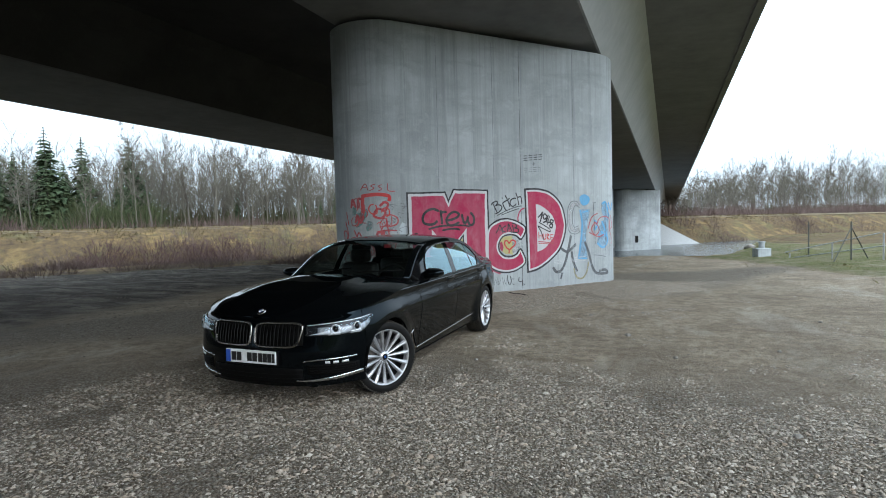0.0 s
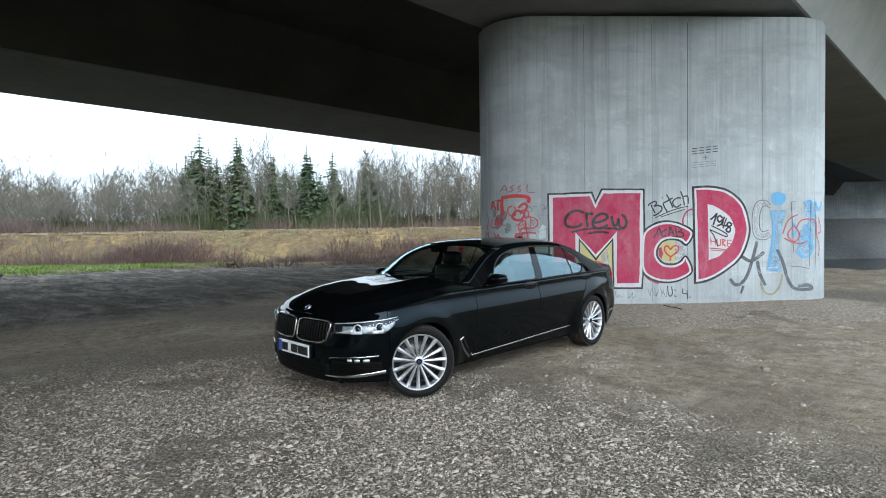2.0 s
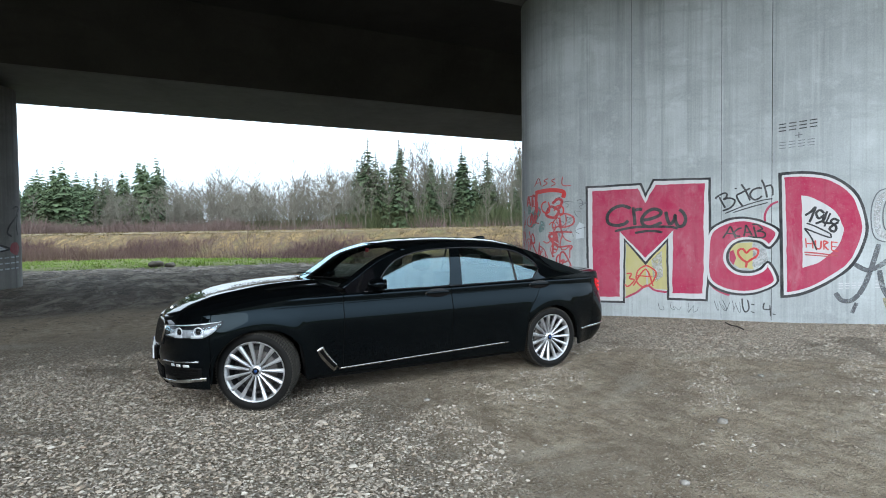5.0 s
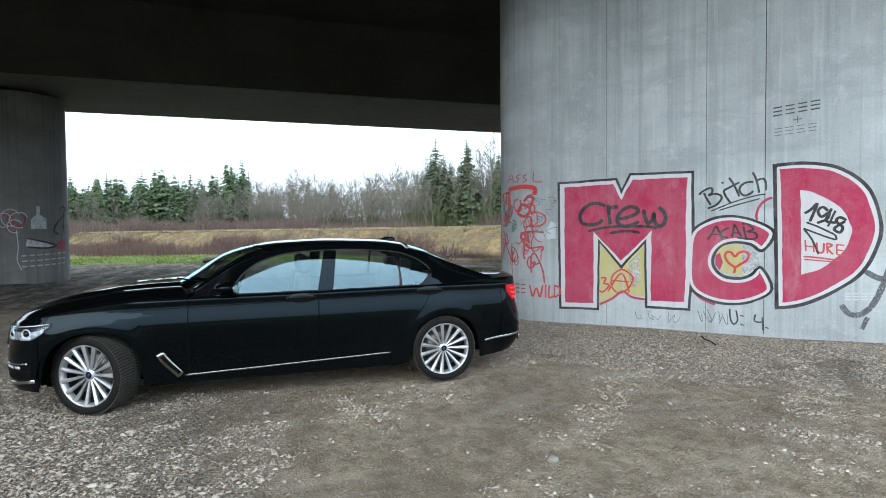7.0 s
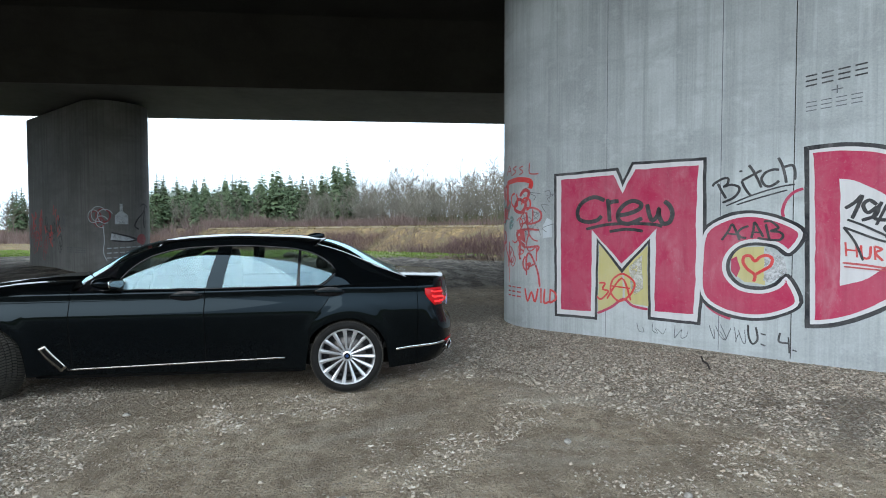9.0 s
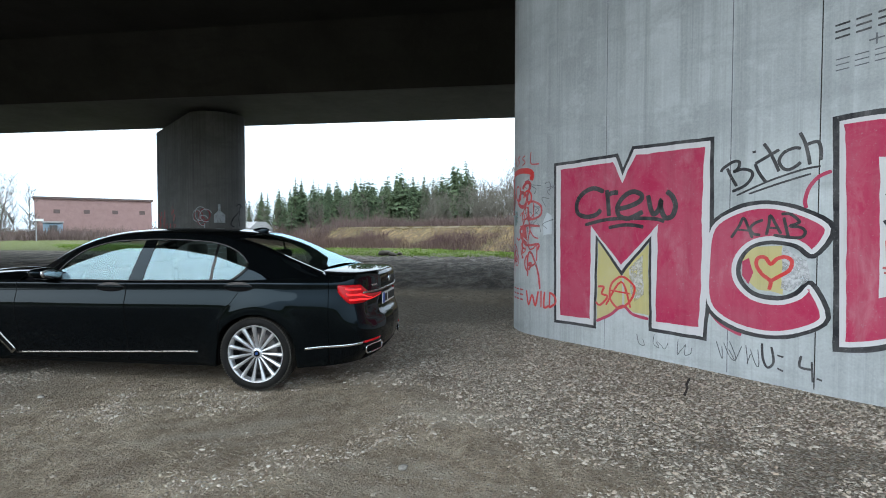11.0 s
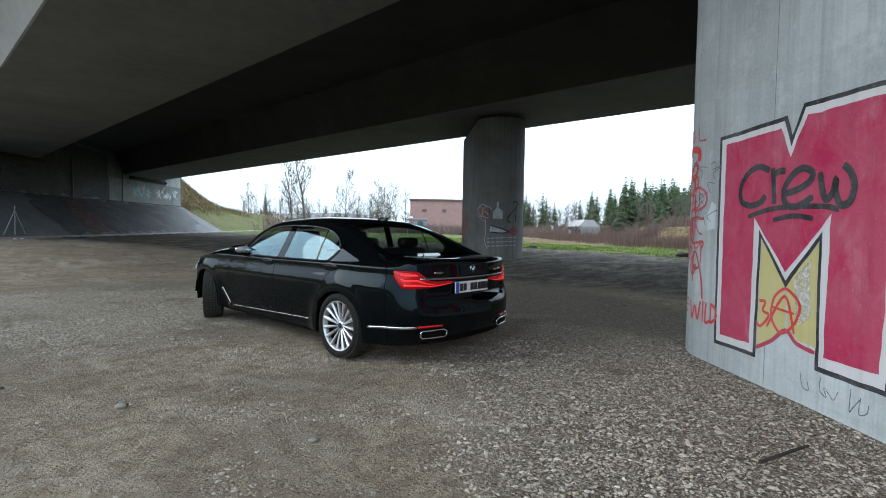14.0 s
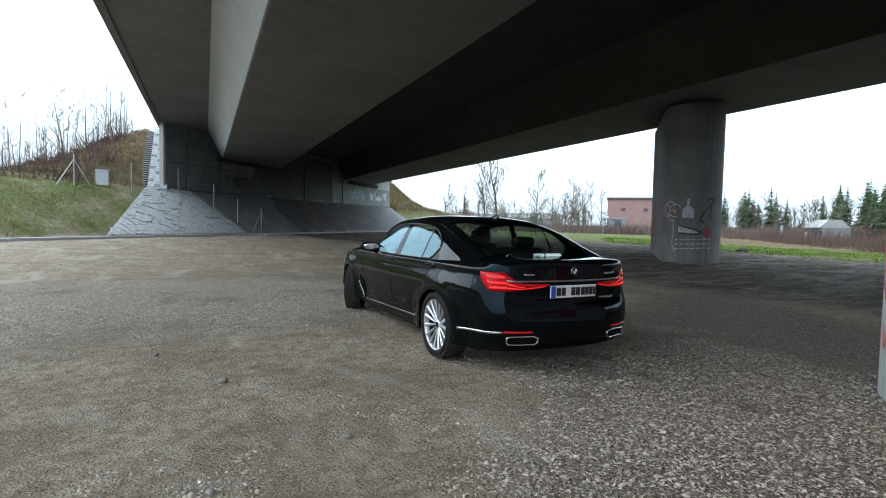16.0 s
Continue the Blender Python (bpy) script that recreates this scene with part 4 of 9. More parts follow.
def headlight(s):
    ua, ub = u_of_x(0.160), u_of_x(0.60)
    # starts beside the grille and ends in a point on the wing

    def edge(t):
        lo = 0.634 + 0.010 * t + 0.115 * max(0, t - 0.78) ** 1.3 / 0.22 ** 1.3
        hi = 0.728 + 0.052 * t
        return lo, max(hi, lo + 0.004)

    def pt(t, w, out):
        u = ua + (ub - ua) * t
        lo, hi = edge(t)
        p = skin(u, lo + (hi - lo) * w, out)
        return (p[0], p[1] * s, p[2])

    n = 24
    v, f = grid([[pt(i / n, k / 6, 0.003) for k in range(7)] for i in range(n + 1)])
    base = finish("headlight", v, f, LAMP_GREY, car, "glass-covered headlight with twin round lamps", thick=0.003)
    v, f = grid([[pt(0.02 + 0.96 * i / n, 0.90 + 0.07 * k / 2, 0.008) for k in range(3)] for i in range(n + 1)])
    finish("lamp_blade", v, f, LAMP_SILVER, base, "bright metal blade over the lamps", thick=0.003)
    v, f = grid([[pt(0.05 + 0.28 * i / 8, 0.12 + 0.34 * k / 2 * (i / 8), 0.008) for k in range(3)] for i in range(9)])
    finish("lamp_fin", v, f, LAMP_SILVER, base, "", thick=0.003)
    v, f = grid([[pt(0.16 + 0.76 * i / 16, 0.08 + (0.60 - 0.12 * (i / 16)) * k / 4, 0.005) for k in range(5)] for i in range(17)])
    finish("lamp_bowl", v, f, LAMP_BOWL, base, "silver reflector behind the lamps", thick=0.002)
    for t, r in ((0.40, 0.036), (0.70, 0.036)):
        c = Vector(pt(t, 0.46, 0.012))
        wv = out_at(ua + (ub - ua) * t)
        d = Vector((wv[0], wv[1] * s, 0))
        right = Vector((0, 0, 1)).cross(d).normalized()
        loop_ring("lamp_ring", [c + r * (math.cos(a) * right + math.sin(a) * Vector((0, 0, 1))) for a in [2 * math.pi * k / 20 for k in range(20)]], LAMP_SILVER, "bright lamp ring", base, 0.0045, 6)
        bm = bmesh.new()
        q = bmesh.ops.create_uvsphere(bm, u_segments=14, v_segments=8, radius=0.027)
        bmesh.ops.translate(bm, vec=cw(c - d * 0.016), verts=q["verts"])
        part("projector_lens", bm, GLOSS_BLACK, base, "dark round lamp lens", True)
        v, f = grid([[pt(t - 0.10 + 0.16 * i / 4, 0.05 + 0.10 * k, 0.009) for k in range(3)] for i in range(5)])
        finish("lamp_bracket", v, f, LAMP_SILVER, base, "", thick=0.003)
    v, f = grid([[pt(i / n, k / 6, 0.020 - 0.012 * (abs(2 * k / 6 - 1)) ** 3) for k in range(7)] for i in range(n + 1)])
    finish("lamp_cover", v, f, CLEAR, base, "clear headlight cover").visible_shadow = False


for s in (1, -1):
    kidney(s)
    headlight(s)
    ya, yb = 0.42, 0.80
    pts = [(front((0.47 + 0.36 * k / 12) * s, 0.425 + 0.028 * (k / 12) ** 0.5), (-1, 0.4 * s, 0)) for k in range(13)]
    ribbon("fog_light_trim", pts, 0.012, CHROME, "thin chrome strip over the bumper lamps")
    for k in range(3):
        patch("fog_light", front, (0.64 + 0.055 * k) * s, (0.675 + 0.055 * k) * s, lambda y: 0.408, lambda y: 0.428, LAMP_SILVER, "small bright bumper lamp", 0.006, 3, 2)
    patch("side_intake", front, 0.50 * s, 0.84 * s, lambda y: 0.315, lambda y: 0.402, MATT_BLACK, "black ribbed air intake", 0.002)
    for z in (0.33, 0.35, 0.37, 0.39):
        ribbon("intake_rib", [(front((0.52 + 0.3 * k / 6) * s, z, 0.003), (-1, 0.4 * s, 0)) for k in range(7)], 0.006, MATT_BLACK, "")
    pts = [(front((0.40 + 0.455 * k / 16) * s, 0.265 + 0.05 * (k / 16) ** 2, 0.002), (-1, 0.5 * s, 0)) for k in range(17)]
    ribbon("bumper_trim", pts, lambda t: 0.012 + 0.018 * min(1, t * 1.4), CHROME, "chrome strip along the bumper's lower edge")
patch("lower_intake", front, -0.46, 0.46, lambda y: 0.225, lambda y: 0.37, MATT_BLACK, "wide black lower air intake", 0.002)
for z in (0.25, 0.285, 0.32):
    ribbon("intake_rib", [(front(-0.45 + 0.9 * k / 10, z, 0.003), (-1, 0, 0)) for k in range(11)], 0.008, MATT_BLACK, "")


def plate(name, xf, z, way, label):
    """A number plate with a blue end and dark bars for its characters."""
    bm = bmesh.new()
    y0, y1 = -0.26, 0.26
    box(bm, y0, xf - 0.006, z - 0.056, y1, xf + 0.006, z + 0.056, 0.004)
    p = part(name, bm, PLATE_WHITE, car, label)
    f = xf + 0.0085 * way
    left = -1 if way < 0 else 1      # the blue end is on the reader's left

    def bar(nm, a, b, za, zb, m_):
        bm = bmesh.new()
        box(bm, a, f - 0.003, za, b, f + 0.003, zb, 0)
        part(nm, bm, m_, p)

    bar("blue_band", *sorted((left * 0.255, left * 0.21)), z - 0.052, z + 0.052, PLATE_BLUE)
    for a, b in ((0.195, 0.15), (0.14, 0.095), (0.03, -0.015), (-0.025, -0.07), (-0.085, -0.125), (-0.133, -0.172), (-0.18, -0.218), (-0.226, -0.25)):
        bar("character_bar", *sorted((left * a, left * b)), z - 0.036, z + 0.036, INK)
    return p


plate("front_number_plate", 0.080, 0.462, -1, "white number plate with a blue end")
bm = bmesh.new()
box(bm, -0.28, 0.086, 0.395, 0.28, 0.115, 0.525, 0.01)
part("plate_holder", bm, GLOSS_BLACK, car, "gloss black plate holder")


def badge(name, p, way, r=0.04):
    """A round badge, drawn as plain rings and quarters."""
    d = Vector(cw(way)).normalized()
    q = d.to_track_quat("Z", "Y").to_matrix().to_4x4()
    m = Matrix.Translation(cw(p)) @ q
    bm = bmesh.new()
    bmesh.ops.create_cone(bm, cap_ends=True, segments=28, radius1=r, radius2=r * 0.94, depth=0.006, matrix=m)
    b = part(name, bm, CHROME, car, "small round badge with plain quarters")
    bm = bmesh.new()
    bmesh.ops.create_cone(bm, cap_ends=True, segments=28, radius1=r * 0.9, radius2=r * 0.9, depth=0.004, matrix=m @ Matrix.Translation((0, 0, 0.0032)))
    part("badge_ring", bm, GLOSS_BLACK, b)
    for k, mm in enumerate((PLATE_WHITE, BADGE_BLUE, PLATE_WHITE, BADGE_BLUE)):
        bm = bmesh.new()
        c = bm.verts.new(m @ Vector((0, 0, 0.0062)))
        arc = [bm.verts.new(m @ Vector((r * 0.58 * math.cos(a), r * 0.58 * math.sin(a), 0.0062))) for a in [math.pi / 2 * (k + j / 6) for j in range(7)]]
        for a, e in zip(arc, arc[1:]):
            bm.faces.new((c, a, e))
        part("badge_quarter", bm, mm, b)


badge("bonnet_badge", (0.232, 0, 0.822), (-0.55, 0, 0.9))
badge("boot_badge", (4.935, 0, 0.952), (1, 0, 0.05))

# rear
for s in (1, -1):
    def lamp(t, w, out, s=s):
        """The tail lamp: from the flank (t 0) round to the boot lid (t 1)."""
        if t < 0.5:
            u = u_of_x(4.66) + (u_of_x(4.862) - u_of_x(4.66)) * t / 0.5
            lo, hi = 0.895 - 0.118 * min(1, t / 0.22) ** 0.7, 0.945 - 0.005 * t
        else:
            u = u_of_x(4.862) + (u_of_x(4.972) - u_of_x(4.862)) * (t - 0.5) / 0.5
            k = (t - 0.5) / 0.5
            lo, hi = 0.778 + 0.045 * k * k, 0.942 - 0.088 * min(1, k / 0.35) - 0.012 * k
        p = skin(u, lo + (hi - lo) * w, out)
        return (p[0], p[1] * s, p[2])

    v, f = grid([[lamp(i / 30, k / 6, 0.006 - 0.005 * abs(k / 3 - 1) ** 3) for k in range(7)] for i in range(31)])
    tl = finish("tail_light", v, f, RED_LAMP, car, "red L-shaped tail light", thick=0.004)
    for w0, w1, t0, t1 in ((0.16, 0.26, 0.22, 0.95), (0.42, 0.52, 0.16, 0.72), (0.72, 0.80, 0.14, 0.5)):
        v, f = grid([[lamp(t0 + (t1 - t0) * i / 20, w0 + (w1 - w0) * k / 2, 0.009) for k in range(3)] for i in range(21)])
        finish("light_bar", v, f, RED_LED, tl, "glowing red light bar", thick=0.003)
    ribbon("rear_reflector", [(rear((0.70 - 0.25 * k / 8) * s, 0.428, 0.003), (1, 0.3 * s, 0)) for k in range(9)], 0.02, RED_LAMP, "red bumper reflector")
    pts = []
    for yy, zz in ((0.66, 0.385), (0.44, 0.39), (0.40, 0.372), (0.405, 0.335), (0.44, 0.318), (0.655, 0.318), (0.675, 0.335), (0.672, 0.372)):
        pts.append((rear(yy * s, 0.36, 0.016)[0], yy * s, zz))
    dense = []
    for a, b in zip(pts, pts[1:] + pts[:1]):
        dense += [tuple(p + (q - p) * t for p, q in zip(a, b)) for t in (0, 0.33, 0.67)]
    ex = patch("exhaust_opening", lambda y, z, o: (rear(y, 0.36, 0.008)[0], y, z), 0.42 * s, 0.66 * s, lambda y: 0.325, lambda y: 0.382, MATT_BLACK, "dark exhaust opening", 0.0)
    loop_ring("exhaust_tip", dense, CHROME, "chrome exhaust surround", ex, 0.008, 8)
ribbon("boot_trim", [(rear(-0.66 + 1.32 * k / 24, 0.868, 0.004), (1, 0, 0)) for k in range(25)], 0.018, CHROME_DARK, "long satin metal strip across the boot")
for a, b in ((-0.52, -0.38), (0.42, 0.52)):
    ribbon("lettering_bar", [(rear(a + (b - a) * k / 4, 0.925, 0.001), (1, 0, 0)) for k in range(5)], 0.02, CHROME_DARK, "small metal lettering as a plain bar")
plate("rear_number_plate", 4.924, 0.77, 1, "white number plate with a blue end")
patch("rear_diffuser", rear, -0.62, 0.62, lambda y: 0.25, lambda y: 0.31, MATT_BLACK, "matt black lower bumper panel", 0.003)
bm = bmesh.new()
r = bmesh.ops.create_uvsphere(bm, u_segments=12, v_segments=8, radius=1)
for q in r["verts"]:
    x, y, z = q.co
    q.co = (0.022 * x * (1 - 0.5 * max(z, 0)), 3.54 + 0.10 * y + 0.04 * max(z, 0), 1.412 + 0.045 * max(z, -0.1))
part("roof_antenna", bm, PAINT, car, "small black shark-fin aerial", True)

# panel joints
def joint(name, pts):
    ribbon(name, pts, 0.005, MATT_BLACK, "", mirror=True)


for x in (1.598, 2.697, 3.598):
    u = u_of_x(x)
    joint("door_joint", [(skin(u, 0.27 + (z_top(u) - 0.27) * k / 14, -0.004), out_at(u)) for k in range(15)])

# wipers, cabin
for y in (-0.35, 0.25):
    bm = bmesh.new()
    p, q = top(0.02, y / 0.8), top(0.05, (y + 0.5) / 0.8)
    tube(bm, cw((p[0] - 0.03, p[1], p[2] + 0.02)), cw((q[0], q[1], q[2] + 0.014)), 0.008, 0.005, 6)
    part("wiper", bm, MATT_BLACK, car, "black windscreen wiper")
v, f = grid([[top(-0.0, h / 10) if k else (lambda p: (p[0] - 0.10, p[1] * 1.02, p[2] - 0.035))(top(0.0, h / 10)) for k in range(2)] for h in range(-10, 11)])
finish("scuttle", v, f, MATT_BLACK, car, "black scuttle panel below the screen")


def seat(x, y, wide):
    bm = bmesh.new()
    box(bm, y - wide, x - 0.3, 0.42, y + wide, x + 0.25, 0.62, 0.07)
    st = part("seat", bm, CABIN, car, "black leather seat", True)
    bm = bmesh.new()
    box(bm, y - wide, x + 0.16, 0.55, y + wide, x + 0.32, 1.10, 0.07, Matrix.Translation((0, 0.1, 0)))
    part("seat_back", bm, CABIN, st, "", True)
    for hy in ((y,) if wide < 0.4 else (y - 0.32, y + 0.32)):
        bm = bmesh.new()
        box(bm, hy - 0.14, x + 0.30, 1.10, hy + 0.14, x + 0.42, 1.27 if wide < 0.4 else 1.22, 0.05)
        part("headrest", bm, CABIN, st, "", True)


seat(2.25, 0.38, 0.26)
seat(2.25, -0.38, 0.26)
seat(3.30, 0.0, 0.62)
bm = bmesh.new()
box(bm, -0.72, 1.48, 0.6, 0.72, 1.86, 0.965, 0.06)
part("dashboard", bm, CABIN, car, "black dashboard", True)
bm = bmesh.new()
box(bm, -0.70, 3.75, 0.6, 0.70, 4.40, 0.985, 0.03)
part("parcel_shelf", bm, CABIN, car, "black rear parcel shelf")
loop_ring("steering_wheel", [(1.98 + 0.06 * math.sin(a), 0.38 + 0.185 * math.cos(a), 0.93 + 0.17 * math.sin(a)) for a in [2 * math.pi * k / 28 for k in range(28)]], CABIN, "black steering wheel", car, 0.015)
bm = bmesh.new()
box(bm, -0.12, 1.96, 1.285, 0.12, 2.0, 1.345, 0.015)
part("interior_mirror", bm, MATT_BLACK, car, "black inside mirror")
bm = bmesh.new()
box(bm, -0.70, 1.9, 0.36, 0.70, 4.3, 0.42, 0.02)
part("cabin_floor", bm, CABIN, car, "dark cabin floor")
RED_STICKER = mat("red_sticker", (0.5, 0.02, 0.04), 0.5)
bm = bmesh.new()
box(bm, 0.28, 2.02, 1.30, 0.36, 2.025, 1.34, 0.0)
part("windscreen_sticker", bm, RED_STICKER, car, "small red windscreen sticker")


# wheels
def lathe(bm, prof, n=48, axis="x"):
    """Turns (r, a) points about the x axis."""
    rings = []
    for k in range(n):
        t = 2 * math.pi * k / n
        rings.append([bm.verts.new((a, r * math.cos(t), r * math.sin(t))) for r, a in prof])
    for k in range(n):
        a, b = rings[k], rings[(k + 1) % n]
        for i in range(len(prof) - 1):
            bm.faces.new((a[i], a[i + 1], b[i + 1], b[i]))


def wheel_parts():
    """Meshes of one wheel; the outer face looks to +x."""
    out = {}
    bm = bmesh.new()
    lathe(bm, [(0.238, -0.10), (0.250, -0.112), (0.280, -0.124), (0.312, -0.118), (0.323, -0.10), (0.3255, -0.06), (0.3260, 0.0), (0.3255, 0.06), (0.323, 0.10), (0.312, 0.118), (0.282, 0.124), (0.259, 0.116), (0.250, 0.104), (0.238, 0.09)], 64)
    out["tyre"] = (bm, TYRE, "winter tyre with a blocky tread", True)
    bm = bmesh.new()
    for k in range(84):       # slanted tread blocks
        t = 2 * math.pi * k / 84
        for a0, a1, sh in ((-0.112, -0.045, 0.03), (-0.038, -0.004, 0.01), (0.004, 0.038, -0.01), (0.045, 0.112, -0.03)):
            vs = []
            for r in (0.324, 0.3365):
                rr = r - (0.004 if abs(a0) > 0.1 or abs(a1) > 0.1 else 0)
                for a, dt in ((a0, 0), (a1, sh * 1.4), (a1, sh * 1.4 + 0.045), (a0, 0.045)):
                    edge_r = rr - (0.005 if abs(a) > 0.1 else 0)
                    vs.append(bm.verts.new((a, edge_r * math.cos(t + dt), edge_r * math.sin(t + dt))))
            for q in ((4, 5, 6, 7), (0, 1, 5, 4), (1, 2, 6, 5), (2, 3, 7, 6), (3, 0, 4, 7)):
                bm.faces.new([vs[i] for i in q])
    out["tread"] = (bm, TREAD, "", False)
    bm = bmesh.new()
    lathe(bm, [(0.232, 0.055), (0.237, 0.092), (0.246, 0.104), (0.255, 0.112), (0.259, 0.106), (0.254, 0.098)], 64)
    out["rim"] = (bm, ALLOY, "silver multi-spoke alloy rim", True)
    bm = bmesh.new()
    lathe(bm, [(0.0, 0.0), (0.10, 0.0), (0.17, 0.005), (0.222, -0.06), (0.228, 0.0), (0.231, 0.060)], 40)
    out["barrel"] = (bm, ALLOY_DARK, "dark wheel barrel", True)
    bm = bmesh.new()
    lathe(bm, [(0.06, 0.012), (0.165, 0.012), (0.168, 0.016), (0.165, 0.022), (0.06, 0.022)], 40)
    out["brake_disc"] = (bm, DISC, "steel brake disc", True)
    bm = bmesh.new()
    lathe(bm, [(0.0, 0.082), (0.028, 0.082), (0.034, 0.079), (0.046, 0.074), (0.056, 0.060), (0.060, 0.03)], 32)
    out["hub"] = (bm, ALLOY, "", True)
    bm = bmesh.new()
    lathe(bm, [(0.0, 0.087), (0.024, 0.087), (0.028, 0.084), (0.028, 0.080)], 28)
    out["hub_cap"] = (bm, GLOSS_BLACK, "small black round hub cap", False)
    bm = bmesh.new()
    lathe(bm, [(0.0, 0.089), (0.013, 0.089), (0.015, 0.0872)], 20)
    out["hub_badge"] = (bm, BADGE_BLUE, "small blue disc in the hub", False)
    return out


def spoke_mesh():
    bm = bmesh.new()
    prof = [(0.036, 0.074, 0.0075), (0.08, 0.081, 0.0100), (0.13, 0.089, 0.0130), (0.19, 0.098, 0.0165), (0.247, 0.107, 0.0205)]
    rings = []
    for r, a, w in prof:
        rings.append([bm.verts.new((x, c, r)) for x, c in ((a - 0.035, -w * 0.7), (a - 0.008, -w), (a - 0.002, -w * 0.7), (a + 0.002, 0.15 * w), (a - 0.004, w * 0.62), (a - 0.010, w), (a - 0.035, w * 0.7))])
    for a, b in zip(rings, rings[1:]):
        for k in range(6):
            bm.faces.new((a[k], a[k + 1], b[k + 1], b[k]))
    bmesh.ops.recalc_face_normals(bm, faces=bm.faces[:])
    me = bpy.data.meshes.new("spoke")
    bm.to_mesh(me)
    bm.free()
    me.materials.append(ALLOY)
    return me


SPOKE = spoke_mesh()
_wheel = {k: v for k, v in wheel_parts().items()}
_mesh = {}
for k, (bm, m_, lb, smo) in _wheel.items():
    me = bpy.data.meshes.new(k)
    bmesh.ops.recalc_face_normals(bm, faces=bm.faces[:])
    bm.to_mesh(me)
    bm.free()
    me.materials.append(m_)
    if smo:
        me.polygons.foreach_set("use_smooth", [True] * len(me.polygons))
    _mesh[k] = (me, lb)


def wheel(x, y, steer, spin, side_):
    m = pose(y, x, WZ, 0, 0, (180 if side_ < 0 else 0) + steer) @ pose(0, 0, 0, spin, 0, 0)
    w = new("wheel", _mesh["rim"][0])
    w.parent, w.matrix_basis = car, m
    w["label"] = "silver multi-spoke alloy wheel with a winter tyre"
    for k, (me, lb) in _mesh.items():
        if k == "rim":
            continue
        o = new(k, me)
        o.parent = w
        if lb:
            o["label"] = lb
    for k in range(15):
        o = new("spoke", SPOKE)
        o.parent, o.matrix_basis = w, pose(0, 0, 0, 360 / 15 * k, 0, 0)


STEER = -28
wheel(FAX, 0.795, STEER, 8, 1)
wheel(FAX, -0.795, STEER, 3, -1)
wheel(RAX, 0.805, 0, 5, 1)
wheel(RAX, -0.805, 0, 11, -1)
for x in (FAX, RAX):
    for s in (1, -1):
        bm = bmesh.new()
        n = 20
        rings = []
        for yy in (0.40, 0.885):
            rings.append([bm.verts.new((yy * s, x + 0.40 * math.cos(math.pi * k / n), max(WZ + 0.385 * math.sin(math.pi * k / n), 0.24))) for k in range(n + 1)])
        for k in range(n):
            bm.faces.new((rings[0][k], rings[0][k + 1], rings[1][k + 1], rings[1][k]))
        bm.faces.new(rings[0])
        part("wheel_arch_liner", bm, MATT_BLACK, car, "black wheel arch liner")

# ---- paint on the piers ----
from mathutils.geometry import tessellate_polygon

def spray(name, col, rough=0.6):
    m = mat(name, col, rough, 0, 0.3)
    g = Graph(m)
    fade, smear = g.noise(4, 7, 0.72, distort=0.5), g.noise(1.6, 5, 0.6)
    run = g.noise(1.0, 5, 0.65, g.scaled(9, 9, 0.5))
    c = g.mix(g.ramp(fade, [(0.40, 0.0), (0.72, 0.75)]), col, tuple(min(1, v * 0.8 + 0.11) for v in col))
    c = g.mix(g.ramp(smear, [(0.40, 0.0), (0.64, 0.7)]), c, tuple(min(1, v * 0.86 + 0.075) for v in col))
    c = g.mix(g.ramp(g.noise(1.0, 6, 0.7, g.scaled(3.5, 3.5, 1.3), 0.6), [(0.56, 0.0), (0.70, 0.45)]), c, tuple(min(1, v * 0.7 + 0.20) for v in col))
    c = g.mix(g.ramp(run, [(0.5, 0.0), (0.75, 0.4)]), c, tuple(v * 0.62 for v in col))
    c = g.mix(g.ramp(g.noise(38, 4, 0.8), [(0.60, 0.0), (0.74, 0.5)]), c, (0.36, 0.37, 0.38))
    g.color(c)
    return m


S_RED = spray("crimson_spray", (0.42, 0.018, 0.080))
S_WHITE = spray("white_spray", (0.60, 0.60, 0.62))
S_BLACK = spray("black_spray", (0.012, 0.013, 0.018))
S_YELLOW = spray("yellow_spray", (0.50, 0.45, 0.19))
S_SCARLET = spray("scarlet_spray", (0.58, 0.04, 0.04))
S_BLUE = spray("blue_spray", (0.10, 0.36, 0.62))
S_GREY = spray("grey_spray", (0.09, 0.10, 0.115))
S_TEAL = spray("teal_spray", (0.22, 0.42, 0.40))
S_PALE = spray("pale_spray", (0.50, 0.56, 0.60))


def worn_spray(name, col, cover):
    """Spray worn so thin that the concrete shows through it in patches."""
    m = spray(name, col)
    g = Graph(m)
    wear = g.mix(0.5, g.noise(7, 6, 0.75), g.noise(30, 4, 0.7))
    g.put(g.b.inputs["Alpha"], g.ramp(wear, [(0.50 - 0.22 * cover, 0.0), (0.62 - 0.08 * cover, min(1.0, cover))]))
    return m


S_WORN = worn_spray("worn_white_spray", (0.60, 0.61, 0.63), 0.75)
S_WORNBLUE = worn_spray("worn_blue_spray", (0.28, 0.48, 0.66), 0.85)
S_WORNTEAL = worn_spray("worn_teal_spray", (0.20, 0.40, 0.39), 0.7)
S_FADED = worn_spray("faded_red_spray", (0.50, 0.065, 0.075), 1.15)
S_SMOKE = worn_spray("worn_grey_spray", (0.10, 0.11, 0.125), 0.9)
S_OXBLOOD = spray("dark_red_spray", (0.26, 0.035, 0.045))
S_WORNPALE = worn_spray("worn_pale_spray", (0.52, 0.58, 0.62), 1.05)
S_OCHRE = worn_spray("worn_ochre_spray", (0.42, 0.38, 0.22), 0.8)


